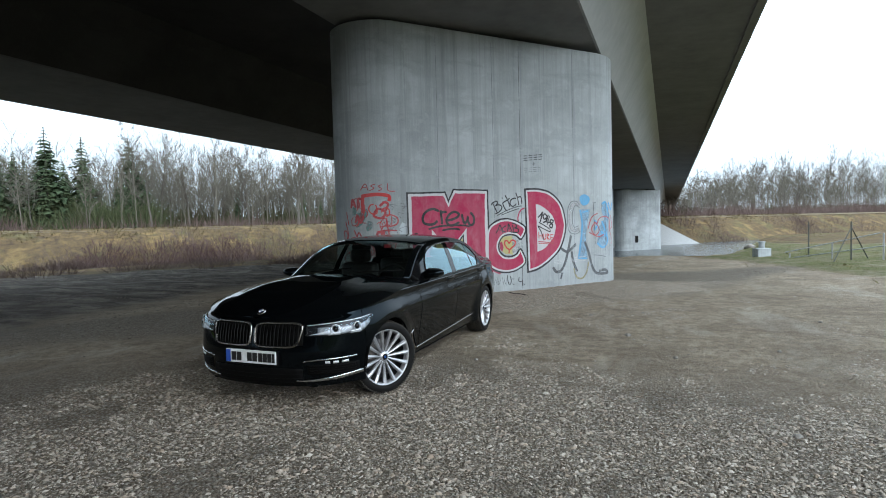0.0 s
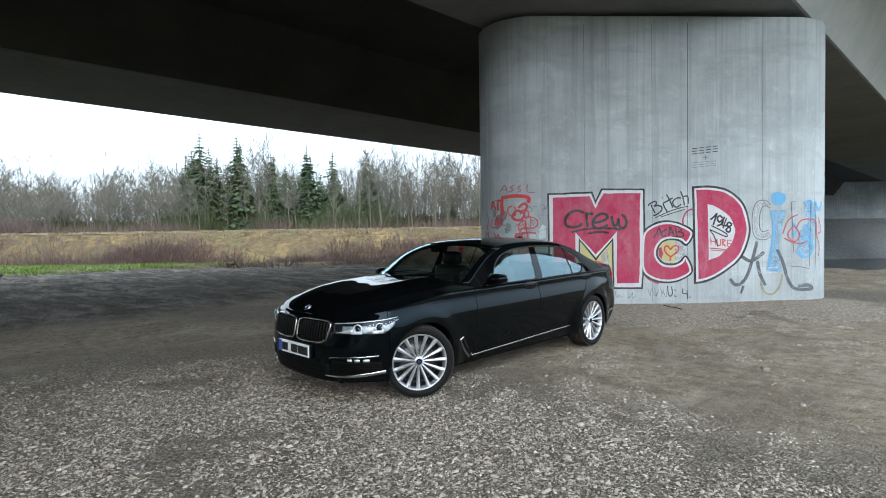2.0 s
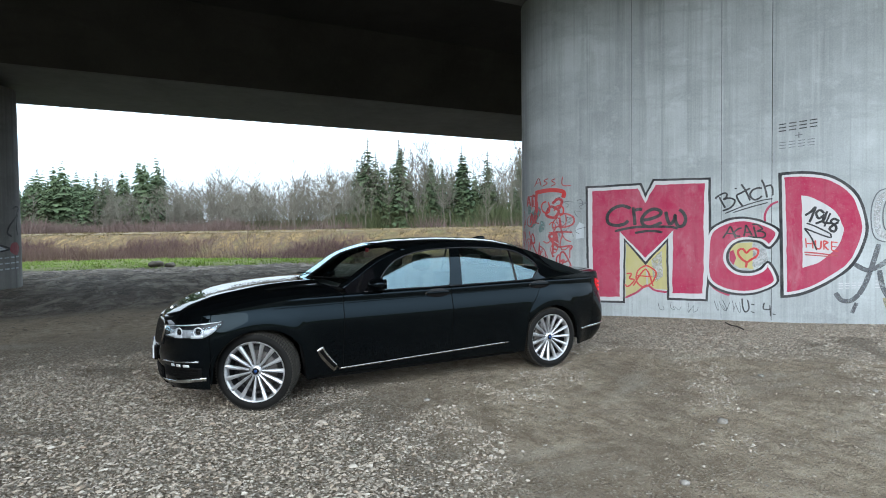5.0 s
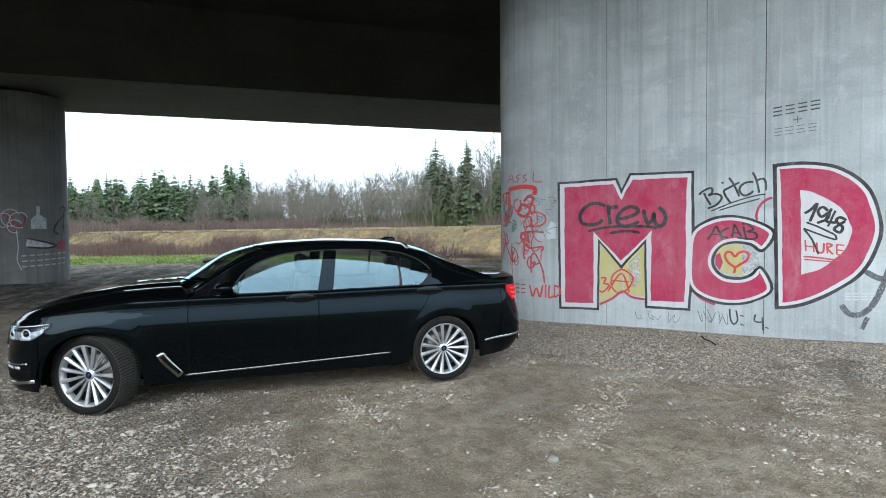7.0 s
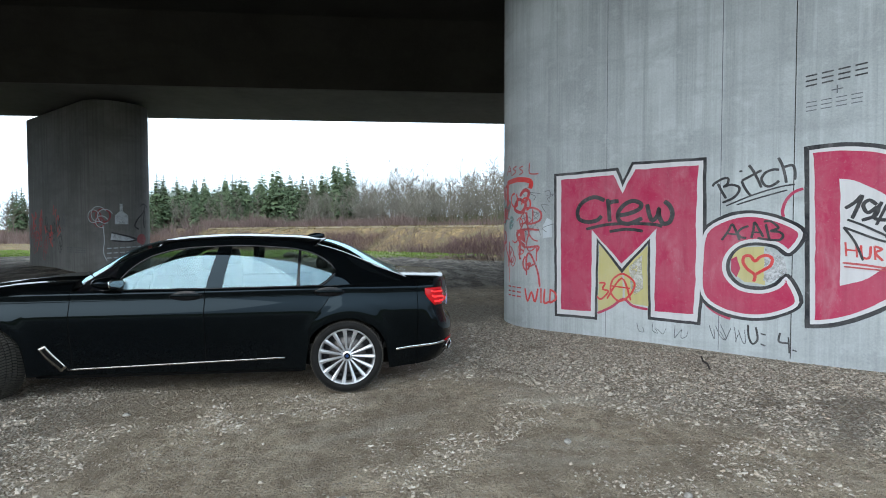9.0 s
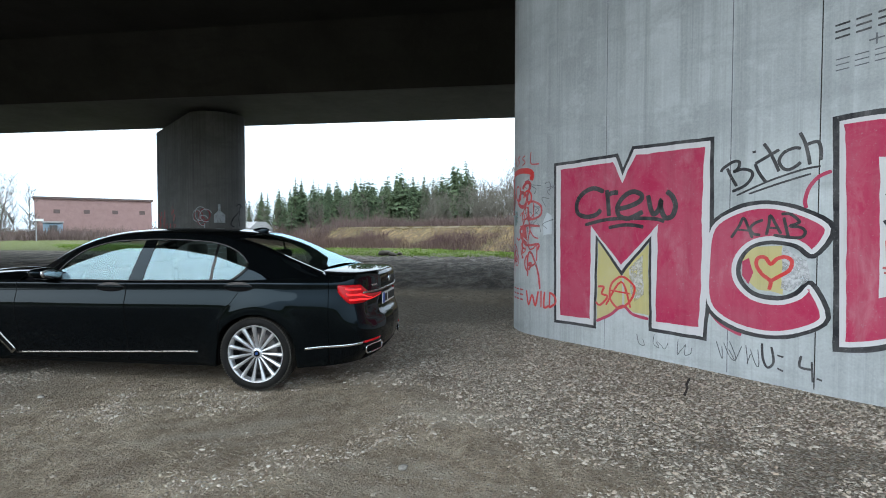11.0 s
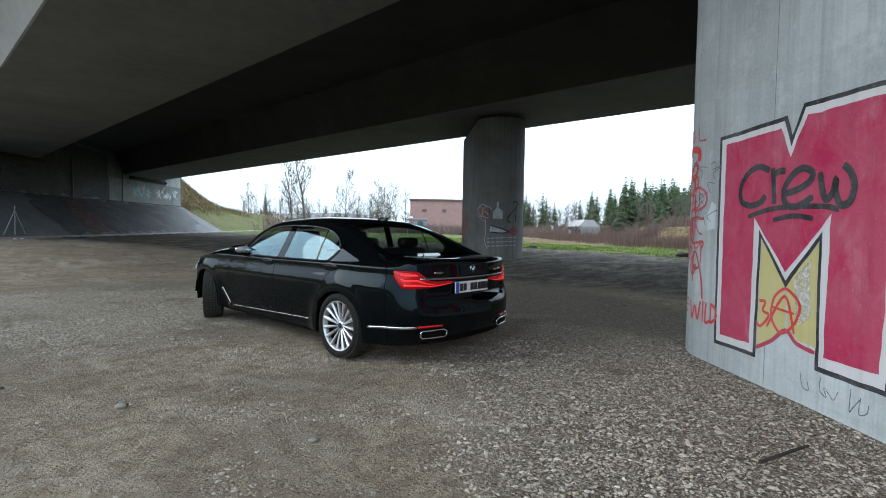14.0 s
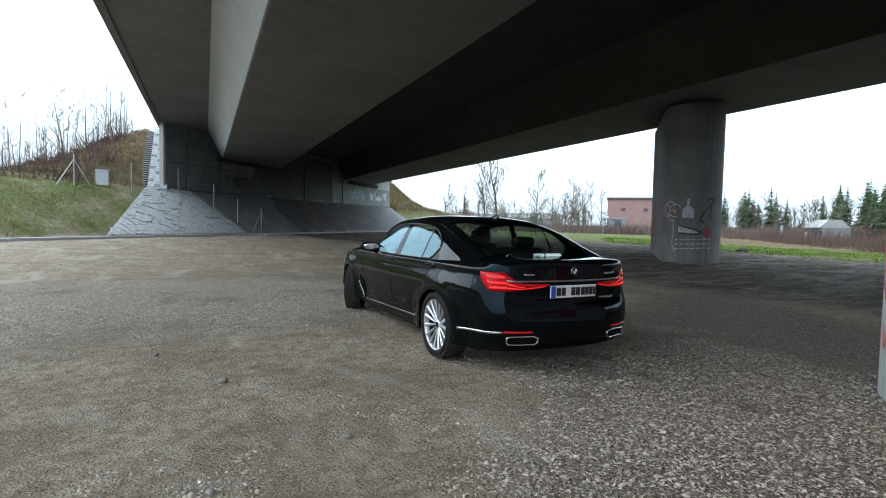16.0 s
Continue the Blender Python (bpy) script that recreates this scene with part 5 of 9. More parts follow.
class PierFace:
    """Places on a pier's skin: s metres along its face from the middle, round the ends too, and z up."""

    def __init__(self, centre, flip_side=1):
        self.c = centre

    def at(self, s, z, out):
        cx, cy = self.c
        nx, ny = DY, -DX
        r = PIER_R + out
        if abs(s) <= PIER_L:
            return Vector((cx + s * DX + nx * r, cy + s * DY + ny * r, z))
        k = 1 if s > 0 else -1
        a = (abs(s) - PIER_L) / PIER_R
        ex, ey = cx + k * PIER_L * DX, cy + k * PIER_L * DY
        c, q = math.cos(a), math.sin(a) * k
        return Vector((ex + r * (nx * c + DX * q), ey + r * (ny * c + DY * q), z))


F1, F2 = PierFace(P1), PierFace(P2)


def grown(pts, d):
    """The polygon pts moved outwards by d."""
    n = len(pts)
    area = sum(pts[k][0] * pts[(k + 1) % n][1] - pts[(k + 1) % n][0] * pts[k][1] for k in range(n))
    sg = 1 if area > 0 else -1
    out = []
    for k in range(n):
        a, b, c = Vector(pts[k - 1]), Vector(pts[k]), Vector(pts[(k + 1) % n])
        e, f = (b - a).normalized(), (c - b).normalized()
        n1, n2 = Vector((e.y, -e.x)) * sg, Vector((f.y, -f.x)) * sg
        m = n1 + n2
        m = m / max(m.dot(m) / 2, 0.35)
        out.append(tuple(b + m * d))
    return out


def rounded(pts, n=5):
    """A closed smooth line through pts."""
    out, k = [], len(pts)
    for i in range(k):
        p0, p1, p2, p3 = (Vector(pts[(i + j) % k]) for j in (-1, 0, 1, 2))
        for j in range(n):
            t = j / n
            out.append(tuple(0.5 * ((2 * p1) + (p2 - p0) * t + (2 * p0 - 5 * p1 + 4 * p2 - p3) * t * t + (3 * p1 - p0 - 3 * p2 + p3) * t ** 3)))
    return out


def wobbly(pts, step=0.08, d=0.008):
    """The outline pts as an unsteady hand draws it."""
    out = []
    for k, (a, b) in enumerate(zip(pts, pts[1:] + pts[:1])):
        n = max(1, int(math.hypot(b[0] - a[0], b[1] - a[1]) / step))
        for j in range(n):
            t = j / n
            x, y = a[0] + (b[0] - a[0]) * t, a[1] + (b[1] - a[1]) * t
            w = noise.noise_vector(Vector((x * 3.1, y * 3.1, 0.5))) + 0.6 * noise.noise_vector(Vector((x * 9.0, y * 9.0, 2.5)))
            out.append((x + d * w.x, y + d * w.y))
    return out


def area_on(face, name, pts, material, out, parent, label=""):
    bm = bmesh.new()
    vs = [bm.verts.new((s, z, 0)) for s, z in pts]
    for tri in tessellate_polygon([[Vector((s, z, 0)) for s, z in pts]]):
        bm.faces.new([vs[k] for k in tri])
    for _ in range(3 if max(abs(p[0]) for p in pts) > 2.5 else 0):      # follow the round end
        long_ = [e for e in bm.edges if e.calc_length() > 0.14]
        if long_:
            bmesh.ops.subdivide_edges(bm, edges=long_, cuts=1)
            bmesh.ops.triangulate(bm, faces=bm.faces[:])
    for v in bm.verts:
        v.co = face.at(v.co.x, v.co.y, out)
    return part(name, bm, material, parent, label)


def stroke_on(face, name, pts, width, material, out, parent, label="", smooth=True):
    """A sprayed line along pts."""
    if smooth and len(pts) > 2:
        fine = []
        for i in range(len(pts) - 1):
            p0, p1, p2, p3 = (Vector(pts[min(max(i + j, 0), len(pts) - 1)]) for j in (-1, 0, 1, 2))
            for j in range(5):
                t = j / 5
                fine.append(0.5 * ((2 * p1) + (p2 - p0) * t + (2 * p0 - 5 * p1 + 4 * p2 - p3) * t * t + (3 * p1 - p0 - 3 * p2 + p3) * t ** 3))
        pts = fine + [Vector(pts[-1])]
    pts = [Vector(p) for p in pts]
    bm = bmesh.new()
    last = None
    for k, p in enumerate(pts):
        d = (pts[min(k + 1, len(pts) - 1)] - pts[max(k - 1, 0)]).normalized()
        nrm = Vector((-d.y, d.x)) * width / 2
        w = 0.75 if k in (0, len(pts) - 1) else 1.0
        pair = [bm.verts.new(face.at(*(p + nrm * w), out)), bm.verts.new(face.at(*(p - nrm * w), out))]
        if last:
            bm.faces.new((last[0], last[1], pair[1], pair[0]))
        last = pair
    return part(name, bm, material, parent, label)


pier_obs = [o for o in scene.objects if o.name.startswith("bridge_pier") and o.parent is None]
near_pier, west_pier = pier_obs[0], pier_obs[1]

def bowed(pts, n=4):
    """An open smooth line through pts."""
    out = []
    for i in range(len(pts) - 1):
        p0, p1, p2, p3 = (Vector(pts[min(max(i + j, 0), len(pts) - 1)]) for j in (-1, 0, 1, 2))
        for j in range(n):
            t = j / n
            out.append(tuple(0.5 * ((2 * p1) + (p2 - p0) * t + (2 * p0 - 5 * p1 + 4 * p2 - p3) * t * t + (3 * p1 - p0 - 3 * p2 + p3) * t ** 3)))
    return out + [pts[-1]]


def strokes_on(face, name, lines, width, material, out, parent, label=""):
    """Several sprayed lines of one word or figure."""
    for j, line in enumerate(lines):
        stroke_on(face, name, line, width, material, out + 0.0003 * j, parent, label, len(line) > 2)


# the big M
m_out = [(-2.47, 2.27), (-1.58, 2.29), (-1.50, 2.09), (-1.37, 2.35), (-0.51, 2.34), (-0.50, 1.47), (-0.53, 0.66), (-0.55, 0.32), (-1.14, 0.33), (-1.15, 1.34), (-1.50, 0.93), (-1.84, 1.34), (-1.86, 0.26), (-2.45, 0.25)]
M = area_on(F1, "painted_letter", wobbly(grown(m_out, 0.022)), S_BLACK, 0.0025, near_pier, "large crimson letter with white and black outline")
area_on(F1, "letter_rim", wobbly(grown(m_out, -0.016)), S_WHITE, 0.005, M, "white rim")
area_on(F1, "letter_fill", wobbly([(-2.38, 2.20), (-1.63, 2.22), (-1.50, 1.97), (-1.33, 2.27), (-0.58, 2.26), (-0.61, 0.43), (-1.08, 0.42), (-1.06, 1.50), (-1.50, 1.02), (-1.92, 1.48), (-1.93, 0.35), (-2.37, 0.34)], 0.06, 0.014), S_RED, 0.0075, M, "crimson spray paint")
area_on(F1, "yellow_patch", wobbly([(-1.82, 1.28), (-1.50, 0.91), (-1.49, 0.55), (-1.64, 0.44), (-1.83, 0.33)], 0.05, 0.012), S_YELLOW, 0.0024, M, "pale yellow spray")
area_on(F1, "yellow_patch", wobbly([(-1.48, 0.92), (-1.17, 1.28), (-1.16, 0.47), (-1.35, 0.49), (-1.46, 0.56)], 0.05, 0.012), S_YELLOW, 0.0026, M, "pale yellow spray")
area_on(F1, "white_patch", wobbly([(-1.40, 0.98), (-1.24, 1.14), (-1.22, 0.72), (-1.34, 0.62), (-1.40, 0.72)], 0.05, 0.02), S_WORN, 0.0032, M, "worn whitish patch in the yellow")
stroke_on(F1, "pink_arc", [(-1.83, 0.33), (-1.64, 0.43), (-1.48, 0.55), (-1.35, 0.47), (-1.16, 0.44)], 0.035, S_RED, 0.005, M)
strokes_on(F1, "red_squiggle", [[(-1.81, 0.75), (-1.73, 0.75), (-1.76, 0.67), (-1.68, 0.64), (-1.78, 0.53), (-1.84, 0.56)], [(-1.65, 0.73), (-1.61, 0.82), (-1.5, 0.89), (-1.39, 0.84), (-1.33, 0.76), (-1.39, 0.61), (-1.53, 0.52), (-1.64, 0.61), (-1.65, 0.73)], [(-1.7, 0.54), (-1.5, 0.83), (-1.38, 0.54)], [(-1.65, 0.72), (-1.39, 0.7)]], 0.026, S_SCARLET, 0.0055, M, "thin scarlet squiggle")
# the word over it, with its two underlines
strokes_on(F1, "lettering", [
    [(-1.74, 1.88), (-1.88, 1.93), (-2.03, 1.88), (-2.12, 1.77), (-2.11, 1.64), (-1.99, 1.59), (-1.85, 1.61), (-1.78, 1.67)],
    [(-1.70, 1.90), (-1.68, 1.73), (-1.67, 1.59)], [(-1.70, 1.83), (-1.63, 1.86), (-1.55, 1.86)],
    [(-1.58, 1.67), (-1.43, 1.69), (-1.28, 1.75), (-1.26, 1.82), (-1.37, 1.86), (-1.49, 1.80), (-1.56, 1.69), (-1.53, 1.59), (-1.41, 1.56), (-1.24, 1.63)],
    [(-1.18, 1.81), (-1.15, 1.67), (-1.11, 1.60), (-1.05, 1.66), (-1.03, 1.75), (-1.03, 1.66), (-0.98, 1.56), (-0.90, 1.58), (-0.87, 1.69), (-0.91, 1.79), (-0.97, 1.84)]], 0.056, S_BLACK, 0.0105, M, "black sprayed word")
strokes_on(F1, "underline", [[(-2.0, 1.49), (-1.71, 1.55), (-1.41, 1.56), (-1.11, 1.55), (-0.99, 1.52)], [(-1.67, 1.455), (-1.48, 1.485), (-1.34, 1.48), (-1.23, 1.46)]], 0.042, S_BLACK, 0.0122, M)
# the C
c_out = [(-0.51, 1.46), (-0.28, 1.63), (0.0, 1.68), (0.30, 1.60), (0.51, 1.44), (0.38, 1.20), (0.24, 1.285), (0.04, 1.315), (-0.13, 1.265), (-0.235, 1.12), (-0.23, 0.95), (-0.10, 0.815), (0.10, 0.79), (0.25, 0.85), (0.36, 0.955), (0.49, 0.66), (0.30, 0.50), (0.01, 0.43), (-0.32, 0.49), (-0.54, 0.68), (-0.56, 1.1)]
c_line = rounded(c_out, 4)
C_ = area_on(F1, "painted_letter", wobbly(grown(c_line, 0.024)), S_BLACK, 0.0026, near_pier, "crimson letter with white and black outline")
area_on(F1, "letter_rim", grown(c_line, -0.014), S_WHITE, 0.0051, C_, "white rim")
area_on(F1, "letter_fill", grown(c_line, -0.055), S_RED, 0.0076, C_, "crimson spray paint")
area_on(F1, "yellow_patch", wobbly([(-0.21, 1.16), (-0.10, 1.26), (0.13, 1.28), (0.14, 0.83), (-0.06, 0.85), (-0.20, 0.96)], 0.05, 0.02), S_YELLOW, 0.0024, C_, "pale yellow spray")
area_on(F1, "pink_patch", wobbly([(-0.21, 1.13), (-0.14, 1.16), (-0.11, 1.02), (-0.15, 0.90), (-0.21, 0.98)], 0.04, 0.015), S_RED, 0.0030, C_, "crimson edge inside the letter")
area_on(F1, "white_patch", wobbly([(0.14, 1.26), (0.34, 1.16), (0.37, 1.0), (0.20, 0.86), (0.12, 0.88)], 0.05, 0.02), S_WORN, 0.0028, C_, "worn whitish patch")
strokes_on(F1, "lettering", [[(-0.31, 1.35), (-0.24, 1.46), (-0.2, 1.54), (-0.16, 1.46), (-0.12, 1.35)], [(-0.25, 1.43), (-0.15, 1.42)], [(-0.03, 1.52), (-0.1, 1.49), (-0.14, 1.44), (-0.11, 1.39), (-0.05, 1.38)], [(0.0, 1.38), (0.02, 1.48), (0.03, 1.56), (0.08, 1.47), (0.12, 1.39)], [(0.0, 1.45), (0.1, 1.44)], [(0.14, 1.54), (0.16, 1.45), (0.18, 1.36)],
    [(0.12, 1.57), (0.19, 1.57), (0.25, 1.52), (0.26, 1.49), (0.19, 1.46), (0.27, 1.45), (0.31, 1.41), (0.28, 1.36), (0.18, 1.36), (0.06, 1.38)]], 0.027, S_BLACK, 0.0105, C_, "black sprayed letters")
stroke_on(F1, "heart", [(0.03, 0.87), (0.04, 0.95), (-0.03, 1.01), (-0.08, 1.09), (-0.07, 1.16), (-0.01, 1.17), (0.04, 1.11), (0.09, 1.16), (0.16, 1.18), (0.21, 1.14), (0.19, 1.06), (0.11, 1.0), (0.04, 0.95)], 0.034, S_SCARLET, 0.0055, C_, "red sprayed heart")
stroke_on(F1, "pink_arc", [(-0.50, 0.62), (-0.38, 0.50), (-0.20, 0.42)], 0.06, S_RED, 0.0024, C_)
# the D
d_arc = bowed([(0.52, 2.36), (0.74, 2.375), (0.97, 2.36), (1.2, 2.30), (1.4, 2.17), (1.56, 1.98), (1.65, 1.72), (1.68, 1.45), (1.62, 1.19), (1.52, 0.97), (1.38, 0.80), (1.15, 0.63), (0.89, 0.49), (0.70, 0.43), (0.56, 0.41)])
d_out = d_arc
D_ = area_on(F1, "painted_letter", wobbly(grown(d_out, 0.030)), S_BLACK, 0.0027, near_pier, "large crimson letter with white and black outline")
area_on(F1, "letter_rim", grown(d_out, -0.016), S_WHITE, 0.0052, D_, "white rim")
area_on(F1, "letter_fill", wobbly(grown(d_out, -0.060), 0.06, 0.012), S_RED, 0.0077, D_, "crimson spray paint")
area_on(F1, "letter_hole", wobbly(bowed([(0.81, 2.02), (0.94, 1.99), (1.11, 1.89), (1.27, 1.76), (1.35, 1.57), (1.38, 1.44), (1.31, 1.22), (1.18, 1.07), (1.02, 0.94), (0.83, 0.87)]), 0.05, 0.012), S_WHITE, 0.0102, D_, "white sprayed middle")
strokes_on(F1, "lettering", [[(0.86, 1.7), (0.94, 1.76), (1.0, 1.83), (0.96, 1.7), (0.92, 1.59)], [(1.12, 1.73), (1.06, 1.78), (1.01, 1.73), (1.05, 1.65), (1.13, 1.71), (1.11, 1.62), (1.0, 1.57)], [(1.16, 1.76), (1.1, 1.6), (1.21, 1.57)], [(1.2, 1.73), (1.12, 1.52)], [(1.32, 1.6), (1.25, 1.64), (1.21, 1.59), (1.28, 1.51), (1.25, 1.44), (1.19, 1.49), (1.28, 1.57), (1.31, 1.58)]], 0.036, S_BLACK, 0.0127, D_, "black sprayed number")
strokes_on(F1, "underline", [[(0.88, 1.58), (1.01, 1.52), (1.2, 1.41)], [(1.2, 1.41), (1.21, 1.35), (1.11, 1.38), (0.85, 1.5)], [(0.85, 1.5), (0.95, 1.34), (1.02, 1.15)]], 0.024, S_BLACK, 0.0142, D_)
strokes_on(F1, "red_lettering", [[(0.87, 1.34), (0.88, 1.19)], [(0.96, 1.33), (0.97, 1.18)], [(0.87, 1.26), (0.97, 1.25)], [(1.0, 1.31), (1.01, 1.19), (1.07, 1.18), (1.08, 1.30)], [(1.11, 1.30), (1.12, 1.16)], [(1.11, 1.30), (1.17, 1.27), (1.12, 1.23), (1.18, 1.15)], [(1.22, 1.28), (1.22, 1.15)], [(1.21, 1.28), (1.30, 1.27)], [(1.22, 1.21), (1.29, 1.20)], [(1.22, 1.15), (1.31, 1.13)]], 0.024, S_SCARLET, 0.0127, D_, "red sprayed word")
strokes_on(F1, "red_bar", [[(0.85, 1.12), (1.05, 1.10), (1.30, 1.06)], [(0.86, 1.08), (1.2, 1.05)]], 0.022, S_FADED, 0.016, D_)
# small writing
strokes_on(F1, "lettering", [[(-0.42, 2.0), (-0.39, 2.04), (-0.3, 2.09), (-0.25, 2.08), (-0.26, 2.02), (-0.3, 1.99), (-0.22, 2.01), (-0.14, 1.98), (-0.14, 1.92), (-0.2, 1.85), (-0.31, 1.8)], [(-0.36, 2.03), (-0.32, 1.94), (-0.27, 1.85)], [(-0.11, 2.05), (-0.08, 1.97), (-0.03, 1.89), (-0.01, 1.87)], [(-0.135, 2.16), (-0.105, 2.165)], [(-0.04, 2.23), (0.01, 2.15), (0.06, 2.04), (0.09, 1.96)], [(-0.11, 2.05), (-0.02, 2.1), (0.09, 2.16)],
    [(0.26, 2.15), (0.21, 2.16), (0.13, 2.13), (0.09, 2.06), (0.12, 1.99), (0.17, 1.97), (0.23, 2.0), (0.26, 2.03)], [(0.25, 2.29), (0.29, 2.2), (0.32, 2.07), (0.33, 2.0)], [(0.29, 2.17), (0.34, 2.19), (0.39, 2.19), (0.41, 2.12), (0.41, 2.03)]], 0.029, S_BLACK, 0.003, near_pier, "thin black sprayed word")
strokes_on(F1, "underline", [[(-0.27, 1.76), (0.01, 1.88), (0.27, 1.96), (0.41, 1.98)], [(-0.16, 1.77), (0.09, 1.85), (0.34, 1.92)]], 0.018, S_BLACK, 0.003, near_pier)
stroke_on(F1, "pink_arc", [(0.31, 1.62), (0.30, 1.69), (0.33, 1.80), (0.40, 1.89), (0.49, 1.93)], 0.032, S_RED, 0.0024, near_pier)
rng = random.Random(11)


def bars(face, s0, s1, z, h, n, material, tilt, parent, label, w=0.018):
    """Writing that is not to be read, as plain short bars."""
    for k in range(n):
        a = s0 + (s1 - s0) * k / n
        b = a + (s1 - s0) / n * 0.72
        zz = z + tilt * (a - s0)
        for j, lift in enumerate((0.12, 0.5, 0.88)):
            stroke_on(face, "writing_bar", [(a, zz + h * lift), (b, zz + h * lift + tilt * (b - a))], min(w, h * 0.24), material, 0.003 + 0.0003 * j, parent, label, False)


bars(F1, 0.49, 1.06, 3.03, 0.14, 4, S_BLACK, 0.10, near_pier, "small black scrawl", 0.022)
bars(F1, 0.50, 1.02, 2.76, 0.12, 4, S_GREY, 0.08, near_pier, "small grey scrawl", 0.012)
stroke_on(F1, "plus_sign", [(0.72, 2.97), (0.82, 2.98)], 0.016, S_GREY, 0.003, near_pier, "", False)
stroke_on(F1, "plus_sign", [(0.77, 2.93), (0.77, 3.02)], 0.016, S_GREY, 0.0034, near_pier, "", False)
for x in (-0.43, -0.34, -0.28, -0.17, -0.10):
    j = [rng.uniform(-0.035, 0.035) for _ in range(6)]
    stroke_on(F1, "thin_scrawl", [(x + j[0], 0.31 + j[1]), (x + 0.03, 0.18 + j[2]), (x + 0.06 + j[3], 0.15), (x + 0.05 + j[4], 0.27 + j[5])], 0.009, S_SMOKE, 0.003, near_pier, "small grey scrawl")
strokes_on(F1, "black_scrawl", [[(-0.02, 0.36), (-0.01, 0.22), (0.03, 0.14), (0.08, 0.20), (0.06, 0.34)], [(0.11, 0.27), (0.16, 0.26)], [(0.11, 0.15), (0.16, 0.13)], [(0.30, 0.30), (0.29, 0.20), (0.38, 0.19)], [(0.38, 0.26), (0.39, 0.08)], [(0.42, 0.12), (0.46, 0.11)]], 0.022, S_BLACK, 0.003, near_pier, "small black scrawl")
for x in (-1.30, -1.13, -1.04, -0.86, -0.78):
    j = [rng.uniform(-0.04, 0.04) for _ in range(6)]
    stroke_on(F1, "thin_scrawl", [(x + j[0], 0.24 + j[1]), (x + 0.03, 0.15 + j[2]), (x + 0.08 + j[3], 0.14), (x + 0.08 + j[4], 0.22 + j[5])], 0.008, S_SMOKE, 0.003, near_pier, "small grey scrawl")
# grey O, blue figure and the rest towards the east end
strokes_on(F1, "grey_ring", [[(2.12, 1.98), (2.02, 2.08), (1.84, 2.05), (1.75, 1.85), (1.74, 1.56), (1.8, 1.33), (1.99, 1.27), (2.13, 1.34)], [(2.12, 1.92), (2.02, 1.97), (1.94, 1.92), (1.89, 1.74), (1.90, 1.52), (1.96, 1.44), (2.08, 1.47)]], 0.016, S_GREY, 0.003, near_pier, "grey sprayed ring")
stroke_on(F1, "pale_ring", [(2.08, 1.97), (1.97, 2.02), (1.85, 1.92), (1.81, 1.68), (1.84, 1.44), (1.96, 1.35), (2.10, 1.40)], 0.085, S_WORN, 0.0024, near_pier)
area_on(F1, "blue_dot", wobbly(rounded([(2.14, 2.19), (2.28, 2.26), (2.43, 2.19), (2.42, 2.05), (2.26, 1.97), (2.15, 2.05)], 4), 0.04, 0.012), S_BLUE, 0.003, near_pier, "sky blue sprayed dot")
area_on(F1, "blue_stem", wobbly([(2.11, 1.88), (2.43, 1.87), (2.34, 1.4), (2.30, 1.03), (2.35, 0.62), (2.03, 0.64), (2.13, 1.09), (2.17, 1.56)], 0.06, 0.02), S_WORNBLUE, 0.003, near_pier, "faded pale blue sprayed stem")
strokes_on(F1, "blue_stroke", [[(2.13, 1.87), (2.19, 1.55), (2.15, 1.15), (2.07, 0.70)], [(2.05, 0.66), (2.32, 0.64)], [(2.20, 1.80), (2.38, 1.84)]], 0.05, S_BLUE, 0.0055, near_pier)
area_on(F1, "blue_wash", wobbly([(2.80, 2.04), (3.04, 2.03), (3.12, 1.74), (3.06, 1.46), (3.04, 1.08), (2.82, 0.92), (2.66, 1.0), (2.72, 1.4), (2.90, 1.62)], 0.07, 0.03), S_WORNBLUE, 0.0028, near_pier, "faded sky blue wash")
strokes_on(F1, "blue_stroke", [[(2.85, 2.03), (2.98, 2.05), (3.06, 1.84), (3.14, 1.70)], [(3.11, 2.05), (3.22, 1.87), (3.36, 2.06)], [(2.57, 1.61), (2.67, 1.49), (2.58, 1.34)], [(2.67, 1.02), (2.85, 0.9), (3.05, 1.08), (2.92, 1.37)], [(2.79, 1.31), (2.99, 1.20), (2.82, 1.58)]], 0.055, S_BLUE, 0.0055, near_pier, "sky blue sprayed stroke")
strokes_on(F1, "grey_stroke", [[(2.52, 2.04), (2.98, 2.06)], [(2.55, 2.04), (2.58, 1.5), (2.60, 1.0)], [(2.98, 2.05), (2.96, 1.3), (2.95, 0.7)], [(2.55, 0.72), (2.75, 0.70), (2.95, 0.66)], [(3.08, 2.1), (3.12, 1.2), (3.10, 0.66)]], 0.014, S_GREY, 0.0075, near_pier)
strokes_on(F1, "red_ring", [[(2.69, 1.78), (2.49, 1.67), (2.37, 1.38)], [(2.61, 1.55), (2.73, 1.36), (2.61, 1.22), (2.48, 1.38), (2.61, 1.56)], [(2.65, 1.49), (2.76, 1.66), (2.99, 1.68), (3.13, 1.6), (3.15, 1.31)], [(3.20, 1.72), (3.30, 1.45), (3.18, 1.38)], [(3.14, 1.36), (3.24, 1.1), (3.20, 0.92)], [(2.40, 1.30), (2.70, 1.18), (2.90, 1.24)]], 0.024, S_FADED, 0.009, near_pier, "faded red sprayed ring")
